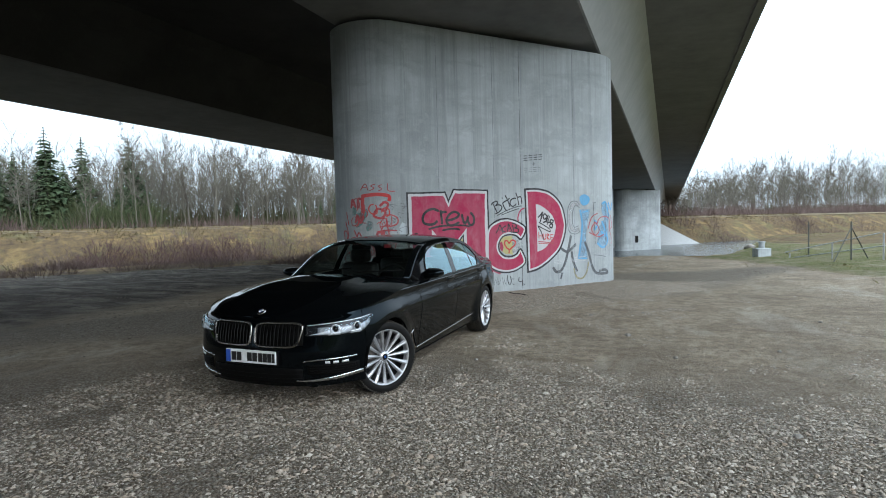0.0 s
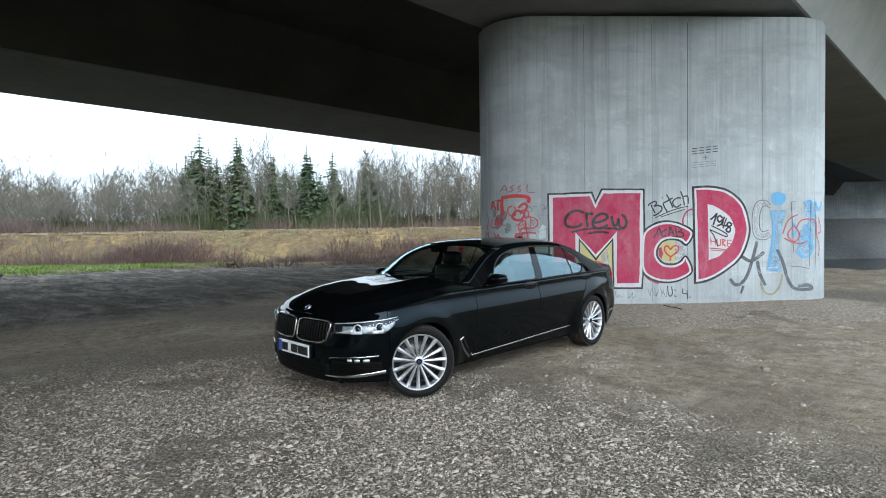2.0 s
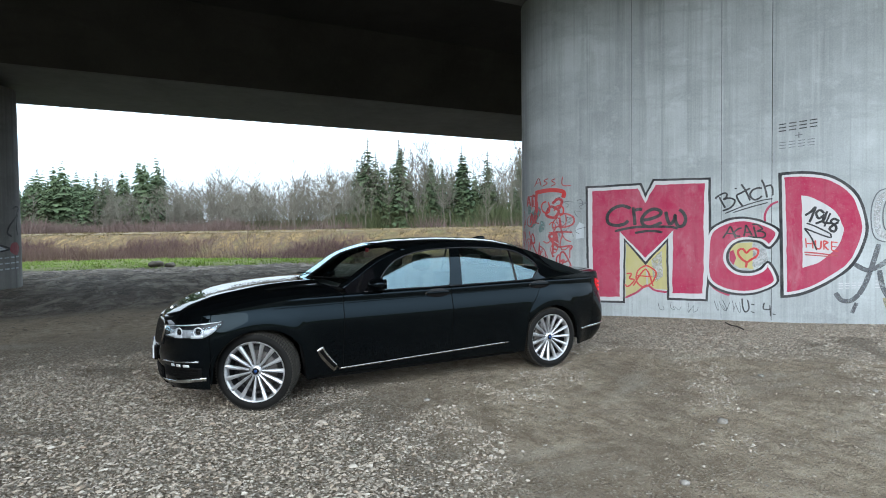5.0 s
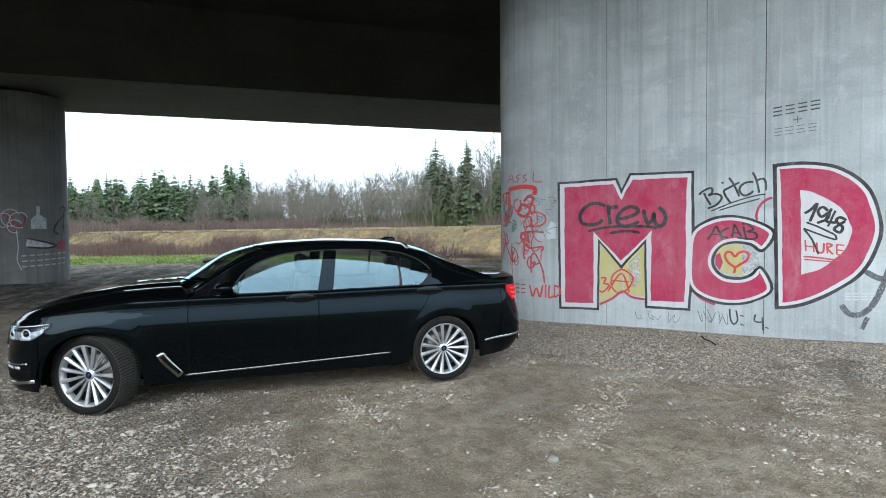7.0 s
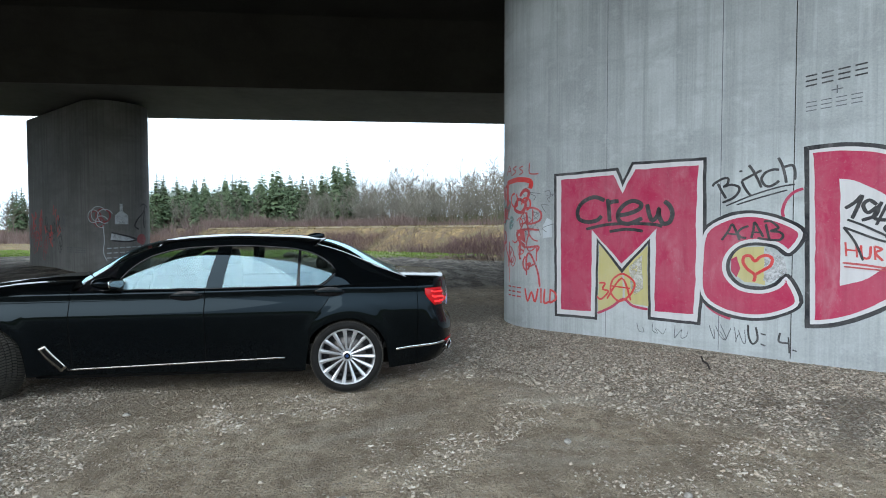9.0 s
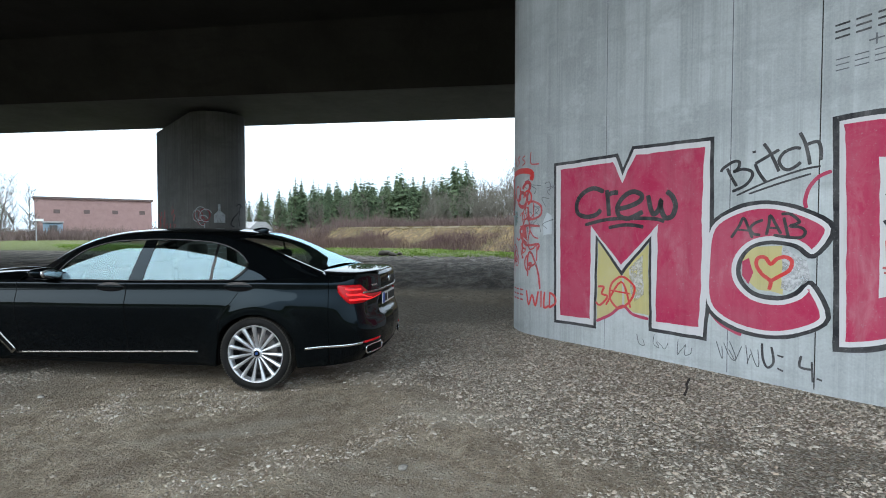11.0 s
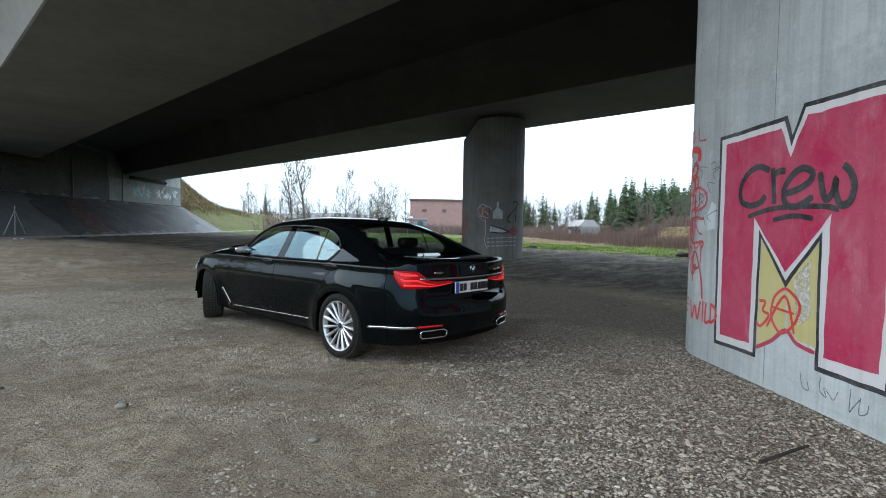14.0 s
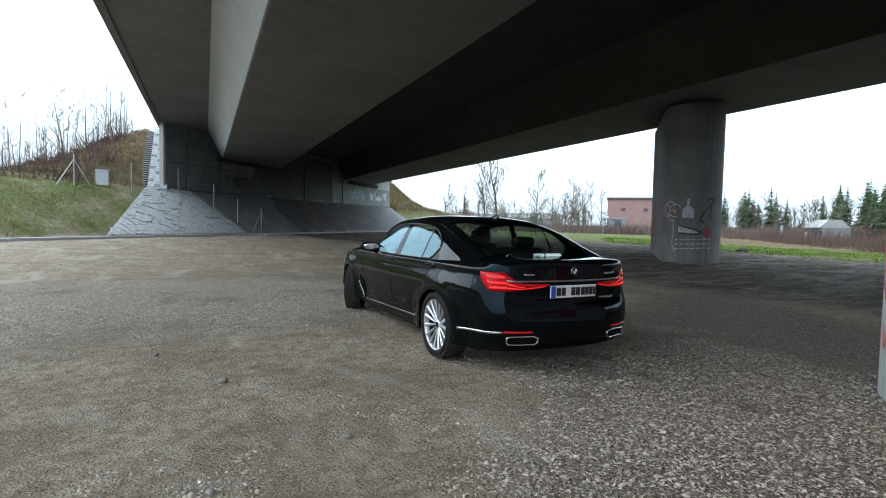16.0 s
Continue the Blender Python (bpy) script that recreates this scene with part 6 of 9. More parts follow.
strokes_on(F1, "grey_stroke", [[(1.84, 1.24), (1.76, 0.92), (1.67, 0.63), (1.59, 0.46)], [(1.59, 0.46), (1.48, 0.36), (1.36, 0.37), (1.28, 0.48)], [(1.53, 0.93), (1.73, 0.84), (1.99, 1.02)], [(1.50, 0.17), (1.56, 0.33)], [(1.85, 0.84), (1.90, 0.57), (2.02, 0.33)], [(2.26, 1.07), (2.38, 0.8), (2.46, 0.5)], [(2.46, 0.5), (2.62, 0.26), (3.02, 0.24), (2.92, 0.32), (2.7, 0.31)]], 0.070, S_SMOKE, 0.0035, near_pier, "dark grey sprayed figure")
stroke_on(F1, "ochre_arc", [(1.91, 0.42), (1.99, 0.20), (2.16, 0.15), (2.31, 0.30), (2.37, 0.56)], 0.045, S_OCHRE, 0.006, near_pier, "faded ochre arc")
bars(F1, 1.32, 1.66, 0.54, 0.10, 4, S_WHITE, 0.05, near_pier, "thin white scrawl", 0.014)
bars(F1, 1.80, 2.32, 0.56, 0.13, 4, S_WHITE, 0.05, near_pier, "thin white scrawl", 0.016)
# red scrawls round the west nose
strokes_on(F1, "red_scrawl", [[(-3.48, 2.34), (-3.37, 2.48), (-3.31, 2.33)], [(-3.44, 2.40), (-3.34, 2.40)], [(-3.16, 2.46), (-3.25, 2.43), (-3.18, 2.38), (-3.28, 2.33)], [(-3.02, 2.45), (-3.09, 2.42), (-3.02, 2.36), (-3.10, 2.32)], [(-2.89, 2.48), (-2.89, 2.33), (-2.74, 2.31)]], 0.018, S_FADED, 0.003, near_pier, "thin red scrawl")
strokes_on(F1, "red_block", [[(-3.43, 1.86), (-3.44, 2.06), (-3.43, 2.20)], [(-3.46, 2.22), (-3.13, 2.25), (-2.88, 2.21), (-2.88, 2.10)]], 0.075, S_SCARLET, 0.005, near_pier, "thick red sprayed letter")
strokes_on(F1, "red_scrawl", [[(-3.72, 1.98), (-3.68, 2.16), (-3.60, 1.98)], [(-3.70, 2.05), (-3.62, 2.05)], [(-3.55, 1.98), (-3.54, 2.16), (-3.46, 2.16)], [(-3.17, 1.90), (-3.2, 1.80), (-3.05, 1.75), (-2.96, 1.87), (-3.10, 1.95), (-3.18, 1.88)], [(-2.96, 1.90), (-2.90, 2.04), (-2.98, 2.08), (-3.08, 2.0)], [(-3.62, 1.66), (-3.56, 1.82), (-3.50, 1.66), (-3.42, 1.80)], [(-2.97, 1.49), (-3.14, 1.43), (-3.08, 1.31), (-2.97, 1.24)]], 0.05, S_FADED, 0.004, near_pier, "red sprayed scrawl")
strokes_on(F1, "red_scrawl", [[(-2.97, 1.81), (-2.82, 1.81), (-2.7, 1.74), (-2.72, 1.62), (-2.92, 1.58), (-2.94, 1.75)], [(-2.72, 1.48), (-2.97, 1.49), (-3.14, 1.43), (-3.08, 1.31), (-2.97, 1.22), (-2.74, 1.24), (-2.76, 1.16)], [(-3.66, 1.51), (-3.51, 1.21), (-3.34, 0.99), (-3.27, 1.06)], [(-3.64, 1.20), (-3.55, 1.46), (-3.48, 1.30), (-3.62, 1.28)], [(-2.94, 0.80), (-2.94, 1.07), (-2.87, 1.12), (-2.75, 0.88), (-2.71, 0.64)], [(-2.95, 0.96), (-2.87, 0.98), (-2.92, 0.88)], [(-3.40, 0.95), (-3.36, 1.3)], [(-3.9, 1.7), (-3.82, 1.4), (-3.92, 1.2)], [(-3.86, 1.9), (-3.80, 1.62)]], 0.03, S_FADED, 0.0046, near_pier, "thin red scrawl")
area_on(F1, "red_fill", wobbly([(-3.08, 1.46), (-2.99, 1.46), (-2.96, 1.28), (-3.06, 1.33)], 0.04, 0.01), S_FADED, 0.0032, near_pier, "faded red spray patch")
strokes_on(F1, "red_lettering", [[(-2.97, 0.60), (-2.92, 0.41), (-2.85, 0.55), (-2.79, 0.41), (-2.74, 0.61)], [(-2.69, 0.62), (-2.69, 0.40)], [(-2.63, 0.61), (-2.64, 0.41), (-2.56, 0.43)], [(-2.54, 0.62), (-2.55, 0.41)], [(-2.55, 0.61), (-2.47, 0.57), (-2.45, 0.48), (-2.55, 0.41)]], 0.030, S_SCARLET, 0.004, near_pier, "red sprayed word")
bars(F1, -3.40, -3.02, 0.44, 0.18, 3, S_FADED, 0.0, near_pier, "red sprayed scrawl", 0.03)
for s0, z0, k in ((-3.62, 1.58, 1.3), (-3.50, 1.72, 1.0), (-3.36, 1.50, 0.8), (-3.70, 1.84, 0.7)):
    area_on(F1, "teal_patch", wobbly(rounded([(s0, z0), (s0 + 0.14 * k, z0 + 0.05 * k), (s0 + 0.16 * k, z0 + 0.2 * k), (s0 + 0.02, z0 + 0.22 * k)], 4), 0.03, 0.02), S_WORNTEAL, 0.0022, near_pier, "faint teal spray patch")
for k in range(14):
    x, z = -3.0 + rng.uniform(0, 0.46), 1.32 + rng.uniform(0, 0.70)
    stroke_on(F1, "black_scrawl", [(x, z), (x + rng.uniform(-0.1, 0.1), z + 0.06), (x + rng.uniform(-0.1, 0.12), z + 0.12), (x + rng.uniform(-0.1, 0.12), z + 0.10)], 0.008, S_GREY, 0.0036, near_pier, "thin black scrawl")
area_on(F1, "pale_patch", wobbly([(-2.66, 1.36), (-2.52, 1.38), (-2.52, 1.62), (-2.60, 1.66), (-2.66, 1.55)], 0.04, 0.015), S_PALE, 0.0022, near_pier, "pale blue spray patch")
for k in range(26):       # many thin loops and drips of red round the nose
    x, z, a = rng.uniform(-3.95, -2.75), rng.uniform(0.95, 2.15), rng.uniform(0, 6.28)
    pts = [(x, z)]
    for _ in range(rng.choice((3, 5, 7))):
        a += rng.uniform(0.3, 1.3)
        pts.append((pts[-1][0] + 0.07 * math.cos(a), pts[-1][1] + 0.09 * math.sin(a)))
    if k % 3 == 0:
        pts += [(pts[-1][0] + 0.004, pts[-1][1] - 0.12), (pts[-1][0], pts[-1][1] - rng.uniform(0.2, 0.4))]
    stroke_on(F1, "red_scrawl", pts, rng.choice((0.014, 0.02, 0.028)), S_FADED if k % 4 else S_SCARLET, 0.0052 + 0.0001 * k, near_pier, "thin red scrawl")
# formwork joints in the near pier
for s, w in ((0.40, 0.012), (-0.33, 0.010), (-1.72, 0.008), (1.95, 0.008)):
    stroke_on(F1, "formwork_joint", [(s, 0.02), (s, 5.7)], w, GAP_BLACK if w > 0.011 else S_GREY, 0.0016, near_pier, "fine dark joint in the concrete", False)

# west pier: bottle, cone, scrawls
def nose(deg, z):
    return (PIER_L + radians(deg) * PIER_R, z)


W = lambda *p: [nose(a, z) for a, z in p]
area_on(F2, "painted_bottle", W((66, 1.72), (88, 1.72), (88, 2.02), (79, 2.15), (79, 2.40), (74, 2.40), (74, 2.15), (66, 2.0)), S_WORNPALE, 0.003, west_pier, "pale blue painted bottle")
area_on(F2, "painted_cone", W((58, 1.20), (60, 1.42), (88, 1.28), (98, 1.20), (88, 1.16)), S_WORNPALE, 0.003, west_pier, "pale painted cone")
area_on(F2, "red_ball", rounded(W((104, 1.14), (108, 1.36), (120, 1.38), (126, 1.2), (118, 1.02)), 4), S_OXBLOOD, 0.003, west_pier, "dark red painted ball")
for pts in (W((60, 1.44), (88, 1.31), (104, 1.22)), W((60, 1.18), (86, 1.14), (104, 1.2)), W((126, 2.35), (118, 2.1), (106, 1.9), (100, 1.66), (108, 1.56)), W((112, 2.34), (122, 2.42), (134, 2.3)), W((124, 2.2), (120, 1.9), (122, 1.6))):
    stroke_on(F2, "black_stroke", pts, 0.05, S_BLACK, 0.004, west_pier, "black painted line")
for a, z, r in ((32, 1.95, 0.2), (46, 2.0, 0.22), (40, 1.78, 0.15)):
    stroke_on(F2, "red_ring", [(PIER_L + radians(a) + r * math.cos(t), z + r * math.sin(t)) for t in [k * math.pi / 6 for k in range(13)]], 0.045, S_OXBLOOD, 0.003, west_pier, "faded red ring")
bars(F2, PIER_L + radians(52), PIER_L + radians(126), 0.55, 0.42, 7, S_WORNPALE, 0.05, west_pier, "white painted scrawl", 0.05)
for s0 in (-2.6, -2.2, -1.6, -1.0, -0.6, -0.3, 0.2):
    for _ in range(3):
        x, z = s0 + rng.uniform(-0.1, 0.4), 1.0 + rng.uniform(0, 1.0)
        stroke_on(F2, "red_scrawl", [(x, z), (x + rng.uniform(-0.2, 0.2), z + 0.3), (x + rng.uniform(-0.2, 0.3), z + 0.1), (x + rng.uniform(-0.2, 0.3), z + rng.uniform(-0.6, 0.5))], 0.05, S_SCARLET if rng.random() < 0.8 else S_BLACK, 0.003 + 0.0007 * _, west_pier, "dark red scrawl")
bars(F2, 1.2, 2.9, 0.75, 0.2, 7, S_GREY, 0.0, west_pier, "grey scrawl", 0.04)
# more faded scrawls on the west pier's long face
for s0, z0, col in ((-2.5, 1.2, S_OXBLOOD), (-2.1, 1.5, S_OXBLOOD), (-1.7, 1.2, S_OXBLOOD), (-1.35, 1.55, S_OXBLOOD), (-1.0, 1.1, S_OXBLOOD), (-0.7, 1.5, S_BLACK), (0.1, 1.5, S_BLACK), (0.5, 1.2, S_BLACK), (0.9, 1.7, S_GREY), (-2.3, 0.8, S_OXBLOOD), (-1.2, 0.8, S_OXBLOOD)):
    for j in range(3):
        x, z = s0 + rng.uniform(-0.12, 0.12), z0 + rng.uniform(-0.1, 0.3)
        pts = [(x, z)]
        a = rng.uniform(0, 6.28)
        for _ in range(6):
            a += rng.uniform(0.5, 1.6)
            pts.append((pts[-1][0] + 0.13 * math.cos(a), pts[-1][1] + 0.2 * math.sin(a)))
        stroke_on(F2, "faded_scrawl", pts, 0.035, col, 0.005 + 0.0007 * j, west_pier, "faded dark scrawl")
for a, z, r in ((28, 1.98, 0.16), (38, 2.05, 0.20), (50, 1.98, 0.18), (44, 1.80, 0.14)):
    stroke_on(F2, "bubble_outline", [(PIER_L + radians(a) + (r + 0.05) * math.cos(t), z + (r + 0.05) * math.sin(t)) for t in [0.4 + k * math.pi / 6 for k in range(10)]], 0.025, S_PALE, 0.006, west_pier, "thin pale outline")
stroke_on(F2, "pale_drip", [(PIER_L + radians(46), 1.7), (PIER_L + radians(48), 1.2), (PIER_L + radians(46), 0.8), (PIER_L + radians(52), 0.5)], 0.025, S_PALE, 0.006, west_pier, "thin pale drip")

# ---- plants ----
def leafy(name, a, b, rough=0.9):
    m = mat(name, a, rough, 0, 0.15)
    g = Graph(m)
    g.color(g.mix(g.math("ADD", g.math("MULTIPLY", g.island(), 0.6), g.math("MULTIPLY", g.rand(), 0.4)), a, b))
    return m


BARK = leafy("bark", (0.075, 0.068, 0.058), (0.155, 0.142, 0.122))
TWIG = leafy("twigs", (0.090, 0.082, 0.066), (0.190, 0.175, 0.145))
UNDERGROWTH = leafy("wood_undergrowth", (0.040, 0.046, 0.024), (0.115, 0.112, 0.062))
NEEDLE = leafy("spruce_needles", (0.036, 0.060, 0.032), (0.105, 0.140, 0.072))
SHRUB = leafy("bare_brown_shrub", (0.098, 0.068, 0.061), (0.190, 0.140, 0.124))
BRUSH = leafy("purple_brown_brush", (0.050, 0.030, 0.029), (0.112, 0.070, 0.065))
GREENWOOD = leafy("young_green_needles", (0.040, 0.056, 0.026), (0.125, 0.140, 0.070))
REED = leafy("dry_reed", (0.082, 0.052, 0.043), (0.165, 0.112, 0.090))
BLADE = leafy("grass_blade", (0.09, 0.155, 0.022), (0.20, 0.28, 0.05))
OLIVE = leafy("olive_grass_blade", (0.12, 0.120, 0.042), (0.23, 0.205, 0.09))
DRYGRASS = leafy("dry_grass_blade", (0.085, 0.065, 0.028), (0.17, 0.135, 0.065))
STONE_M = leafy("pebble", (0.105, 0.087, 0.066), (0.40, 0.362, 0.30), 0.85)


def stone_mix():
    """Gravel of many colours: grey, brown, reddish and pale stones."""
    g = Graph(STONE_M)
    g.color(g.ramp(g.island(), [(0.0, (0.22, 0.192, 0.157)), (0.22, (0.325, 0.285, 0.234)), (0.4, (0.405, 0.340, 0.266)), (0.55, (0.425, 0.387, 0.333)), (0.7, (0.375, 0.296, 0.226)), (0.84, (0.445, 0.402, 0.342)), (0.97, (0.485, 0.441, 0.376)), (1.0, (0.56, 0.515, 0.447))]))


stone_mix()


def fast_mesh(name, verts, faces, material, smooth=False):
    """A mesh from numpy arrays; faces all of one size."""
    verts, faces = np.asarray(verts, np.float32), np.asarray(faces, np.int32)
    me = bpy.data.meshes.new(name)
    me.vertices.add(len(verts))
    me.vertices.foreach_set("co", verts.ravel())
    me.loops.add(faces.size)
    me.loops.foreach_set("vertex_index", faces.ravel())
    me.polygons.add(len(faces))
    me.polygons.foreach_set("loop_start", np.arange(0, faces.size, faces.shape[1], dtype=np.int32))
    me.polygons.foreach_set("use_smooth", np.full(len(faces), smooth))
    me.update(calc_edges=True)
    me.materials.append(material)
    return me


def scatter(base_v, base_f, pos, rot, scale):
    """Copies of a small shape at pos, turned about z and scaled (per copy, x y z)."""
    c, s = np.cos(rot), np.sin(rot)
    v = base_v[None] * scale[:, None, :]
    x = v[..., 0] * c[:, None] - v[..., 1] * s[:, None] + pos[:, None, 0]
    y = v[..., 0] * s[:, None] + v[..., 1] * c[:, None] + pos[:, None, 1]
    z = v[..., 2] + pos[:, None, 2]
    f = base_f[None] + (np.arange(len(pos)) * len(base_v))[:, None, None]
    return np.stack([x, y, z], -1).reshape(-1, 3), f.reshape(-1, base_f.shape[1])


def limb(vs, fs, a, b, r0, r1, n):
    d = b - a
    d = d / (np.linalg.norm(d) + 1e-9)
    u = np.cross(d, (0.3, 0.9, 0.2))
    u /= np.linalg.norm(u)
    w = np.cross(d, u)
    k0 = len(vs)
    for p, r in ((a, r0), (b, r1)):
        for k in range(n):
            t = 2 * math.pi * k / n
            vs.append(p + r * (math.cos(t) * u + math.sin(t) * w))
    for k in range(n):
        j = (k + 1) % n
        fs.append((k0 + k, k0 + j, k0 + n + j, k0 + n + k))


def bare_tree(seed, height, spread=0.35, fine=2):
    """Trunk and twigs of a tall leafless tree."""
    r = np.random.default_rng(seed)
    tv, tf, wv, wf = [], [], [], []
    least = 0.0016 * height

    def bend(d, k, up):
        d = d + r.normal(0, k, 3) + (0, 0, up)
        return d / np.linalg.norm(d)

    def shoot(p, d, length, rad, level):
        """One limb with its side shoots; level 1 limbs, 2 twigs, 3 fine twigs."""
        n = (0, 4, 2, 1)[level]
        for k in range(n):
            q = p + d * length / n
            r1 = max(rad * 0.7, least * 0.6)
            vs, fs = (tv, tf) if level == 1 and k < 2 else (wv, wf)
            limb(vs, fs, p, q, rad, r1, 4 if level == 1 else 3)
            p, rad = q, r1
            d = bend(d, 0.13, 0.07)
            if level < 3 and (level == 1 or fine > 1):
                for _ in range(int(r.integers(1, 4))):
                    a = r.uniform(0, 2 * math.pi)
                    e = bend(d * 0.75 + np.array((math.cos(a), math.sin(a), 0.15)) * (0.45 + spread * 0.6), 0.08, 0.1)
                    shoot(p, e, length * r.uniform(0.28, 0.5), max(rad * 0.55, least), level + 1)

    p, d, rad, n = np.zeros(3), np.array((0.0, 0.0, 1.0)), height * 0.014, 9
    for k in range(n):
        q = p + d * height * 0.82 / n
        r1 = rad * (0.90 if k < 4 else 0.76)
        limb(tv, tf, p, q, rad, r1, 6)
        p, rad = q, r1
        d = bend(d, 0.07, 0.06)
        if k >= 2:
            for _ in range(int(r.integers(2, 4))):
                a = r.uniform(0, 2 * math.pi)
                e = bend(np.array((math.cos(a) * (spread + 0.3), math.sin(a) * (spread + 0.3), 0.75)), 0.08, 0)
                shoot(p, e, height * r.uniform(0.2, 0.34) * (1.15 - 0.07 * k), max(rad * 0.5, least), 1)
    shoot(p, d, height * 0.16, rad, 1)
    return (fast_mesh("trunk", tv, tf, BARK), fast_mesh("crown", wv, wf, TWIG))


def spruce(seed, height, full=1.0, step=1.0):
    r = np.random.default_rng(seed)
    tv, tf, cv, cf = [], [], [], []
    limb(tv, tf, np.zeros(3), np.array((0, 0, height * 0.97)), height * 0.014, height * 0.003, 6)
    z, k = height * (0.10 + 0.12 * (1 - full)), 0
    while z < height * 0.985:
        t = (z - 0.1 * height) / (0.9 * height)
        reach = height * (0.19 if step == 1 else 0.2) * (1 - t) ** 0.8 * r.uniform(0.75, 1.15) + 0.12
        n = int(r.integers(7, 11) / step ** 0.5)
        for j in range(n):
            if r.random() < 0.12:
                continue
            a = 2 * math.pi * (j + r.uniform(-0.3, 0.3)) / n + k
            L = reach * r.uniform(0.65, 1.15)
            o, side = np.array((math.cos(a), math.sin(a), 0.0)), np.array((-math.sin(a), math.cos(a), 0.0))
            w, droop = L * 0.36 * step ** 0.3, L * r.uniform(0.25, 0.5) * step
            base = np.array((0, 0, z))
            b0 = len(cv)
            # a ragged frond: middle line with hanging teeth on both sides
            mid = [base, base + o * L * 0.4 + (0, 0, -droop * 0.25), base + o * L * 0.75 + (0, 0, -droop * 0.6), base + o * L + (0, 0, -droop * 0.75)]
            for q in mid:
                cv.append(q)
            for i, ww in ((1, 1.0), (2, 0.8)):
                for sgn in (1, -1):
                    cv.append(mid[i] + side * sgn * w * ww * r.uniform(0.6, 1.2) + o * L * 0.14 + (0, 0, -droop * r.uniform(0.25, 0.6)))
            for f in ((0, 1, 4), (0, 5, 1), (1, 2, 4), (1, 5, 2), (1, 2, 6), (1, 7, 2), (2, 3, 6), (2, 7, 3)):
                cf.append(tuple(b0 + i for i in f))
        z += height * r.uniform(0.024, 0.04) * (1.1 - 0.5 * t) * step
        k += 0.7
    return (fast_mesh("trunk", tv, tf, BARK), fast_mesh("crown", cv, cf, NEEDLE))


def plant(name, meshes, m, label, category, group=""):
    """A tree as a thing with trunk and crown."""
    t = thing(name, label, category, m, group)
    for me in meshes:
        o = new(me.name.split(".")[0], me)
        o.parent = t
    return t


def pq(p, q):
    return p * DX - q * DY, p * DY + q * DX


def stand(x, y, turn, k):
    z = float(ground_height(x, y))
    return pose(x, y, z - 0.05, 0, 0, turn) @ Matrix.Diagonal((k, k, k, 1))


rng = random.Random(4)
BARE = [bare_tree(20 + k, 15 + 1.2 * k, 0.22 + 0.09 * (k % 3)) for k in range(5)]
SPRUCE = [spruce(40 + k, 15 + k, 1.0 - 0.2 * (k % 2), 1.2) for k in range(4)]
bare_first, spruce_first = [], []
for k, ms in enumerate(BARE):
    bare_first.append(plant("bare_tree", ms, stand(*pq(-2 + 9 * k, 93), rng.uniform(0, 360), rng.uniform(0.8, 1.0)), "tall leafless tree at the edge of the wood", "tree", "trees behind the river dike"))
for k, ms in enumerate(SPRUCE):
    spruce_first.append(plant("spruce_tree", ms, stand(*pq(-20 - 6.5 * k, 94), rng.uniform(0, 360), rng.uniform(0.85, 1.05)), "dark green spruce at the edge of the wood", "tree", "trees behind the river dike"))
for k in range(40):       # spruces of the near clump
    p, q = rng.choice((rng.uniform(-45, -9), rng.uniform(-45, -20))), rng.uniform(91, 106)
    copy_thing(rng.choice(spruce_first), stand(*pq(p, q), rng.uniform(0, 360), rng.uniform(0.50, 0.93)))
for k in range(70):       # spruces of the far, dense wood
    q = rng.uniform(90, 112)
    p = rng.uniform(-190, -0.95 * q)
    copy_thing(rng.choice(spruce_first), stand(*pq(p, q), rng.uniform(0, 360), rng.uniform(0.66, 0.92)))
for k in range(38):
    p = rng.choice((rng.uniform(-10, 60), rng.uniform(-10, 60), rng.uniform(-86, -44), rng.uniform(-46, -8), rng.uniform(120, 200)))
    q = rng.uniform(88, 112)
    copy_thing(rng.choice(bare_first), stand(*pq(p, q), rng.uniform(0, 360), rng.uniform(0.62, 1.05) * (0.68 if -86 < p < -44 else 1)))


def stuff(name, me, label, category):
    return tagged(new(name, me), label, category, kind="stuff")


def merged(templates, places, name, material, label):
    """One mesh of many trees, for the depth of the wood."""
    rv, rf, off = [], [], 0
    for k, (x, y, turn, s) in enumerate(places):
        me = templates[k % len(templates)]
        v = np.zeros(len(me.vertices) * 3, np.float32)
        me.vertices.foreach_get("co", v)
        v = v.reshape(-1, 3) * s
        nf = len(me.polygons[0].vertices)
        f = np.zeros(len(me.polygons) * nf, np.int32)
        me.loops.foreach_get("vertex_index", f)
        c, sn = math.cos(turn), math.sin(turn)
        z = float(ground_height(x, y))
        rv.append(np.stack([v[:, 0] * c - v[:, 1] * sn + x, v[:, 0] * sn + v[:, 1] * c + y, v[:, 2] + z], 1))
        rf.append(f.reshape(-1, nf) + off)
        off += len(v)
    return stuff(name, fast_mesh(name, np.concatenate(rv), np.concatenate(rf), material), label, "wood")


def wood_places(n, p0, p1, q0, q1, s0, s1):
    return [(*pq(rng.uniform(p0, p1), rng.uniform(q0, q1)), rng.uniform(0, 6.28), rng.uniform(s0, s1)) for _ in range(n)]


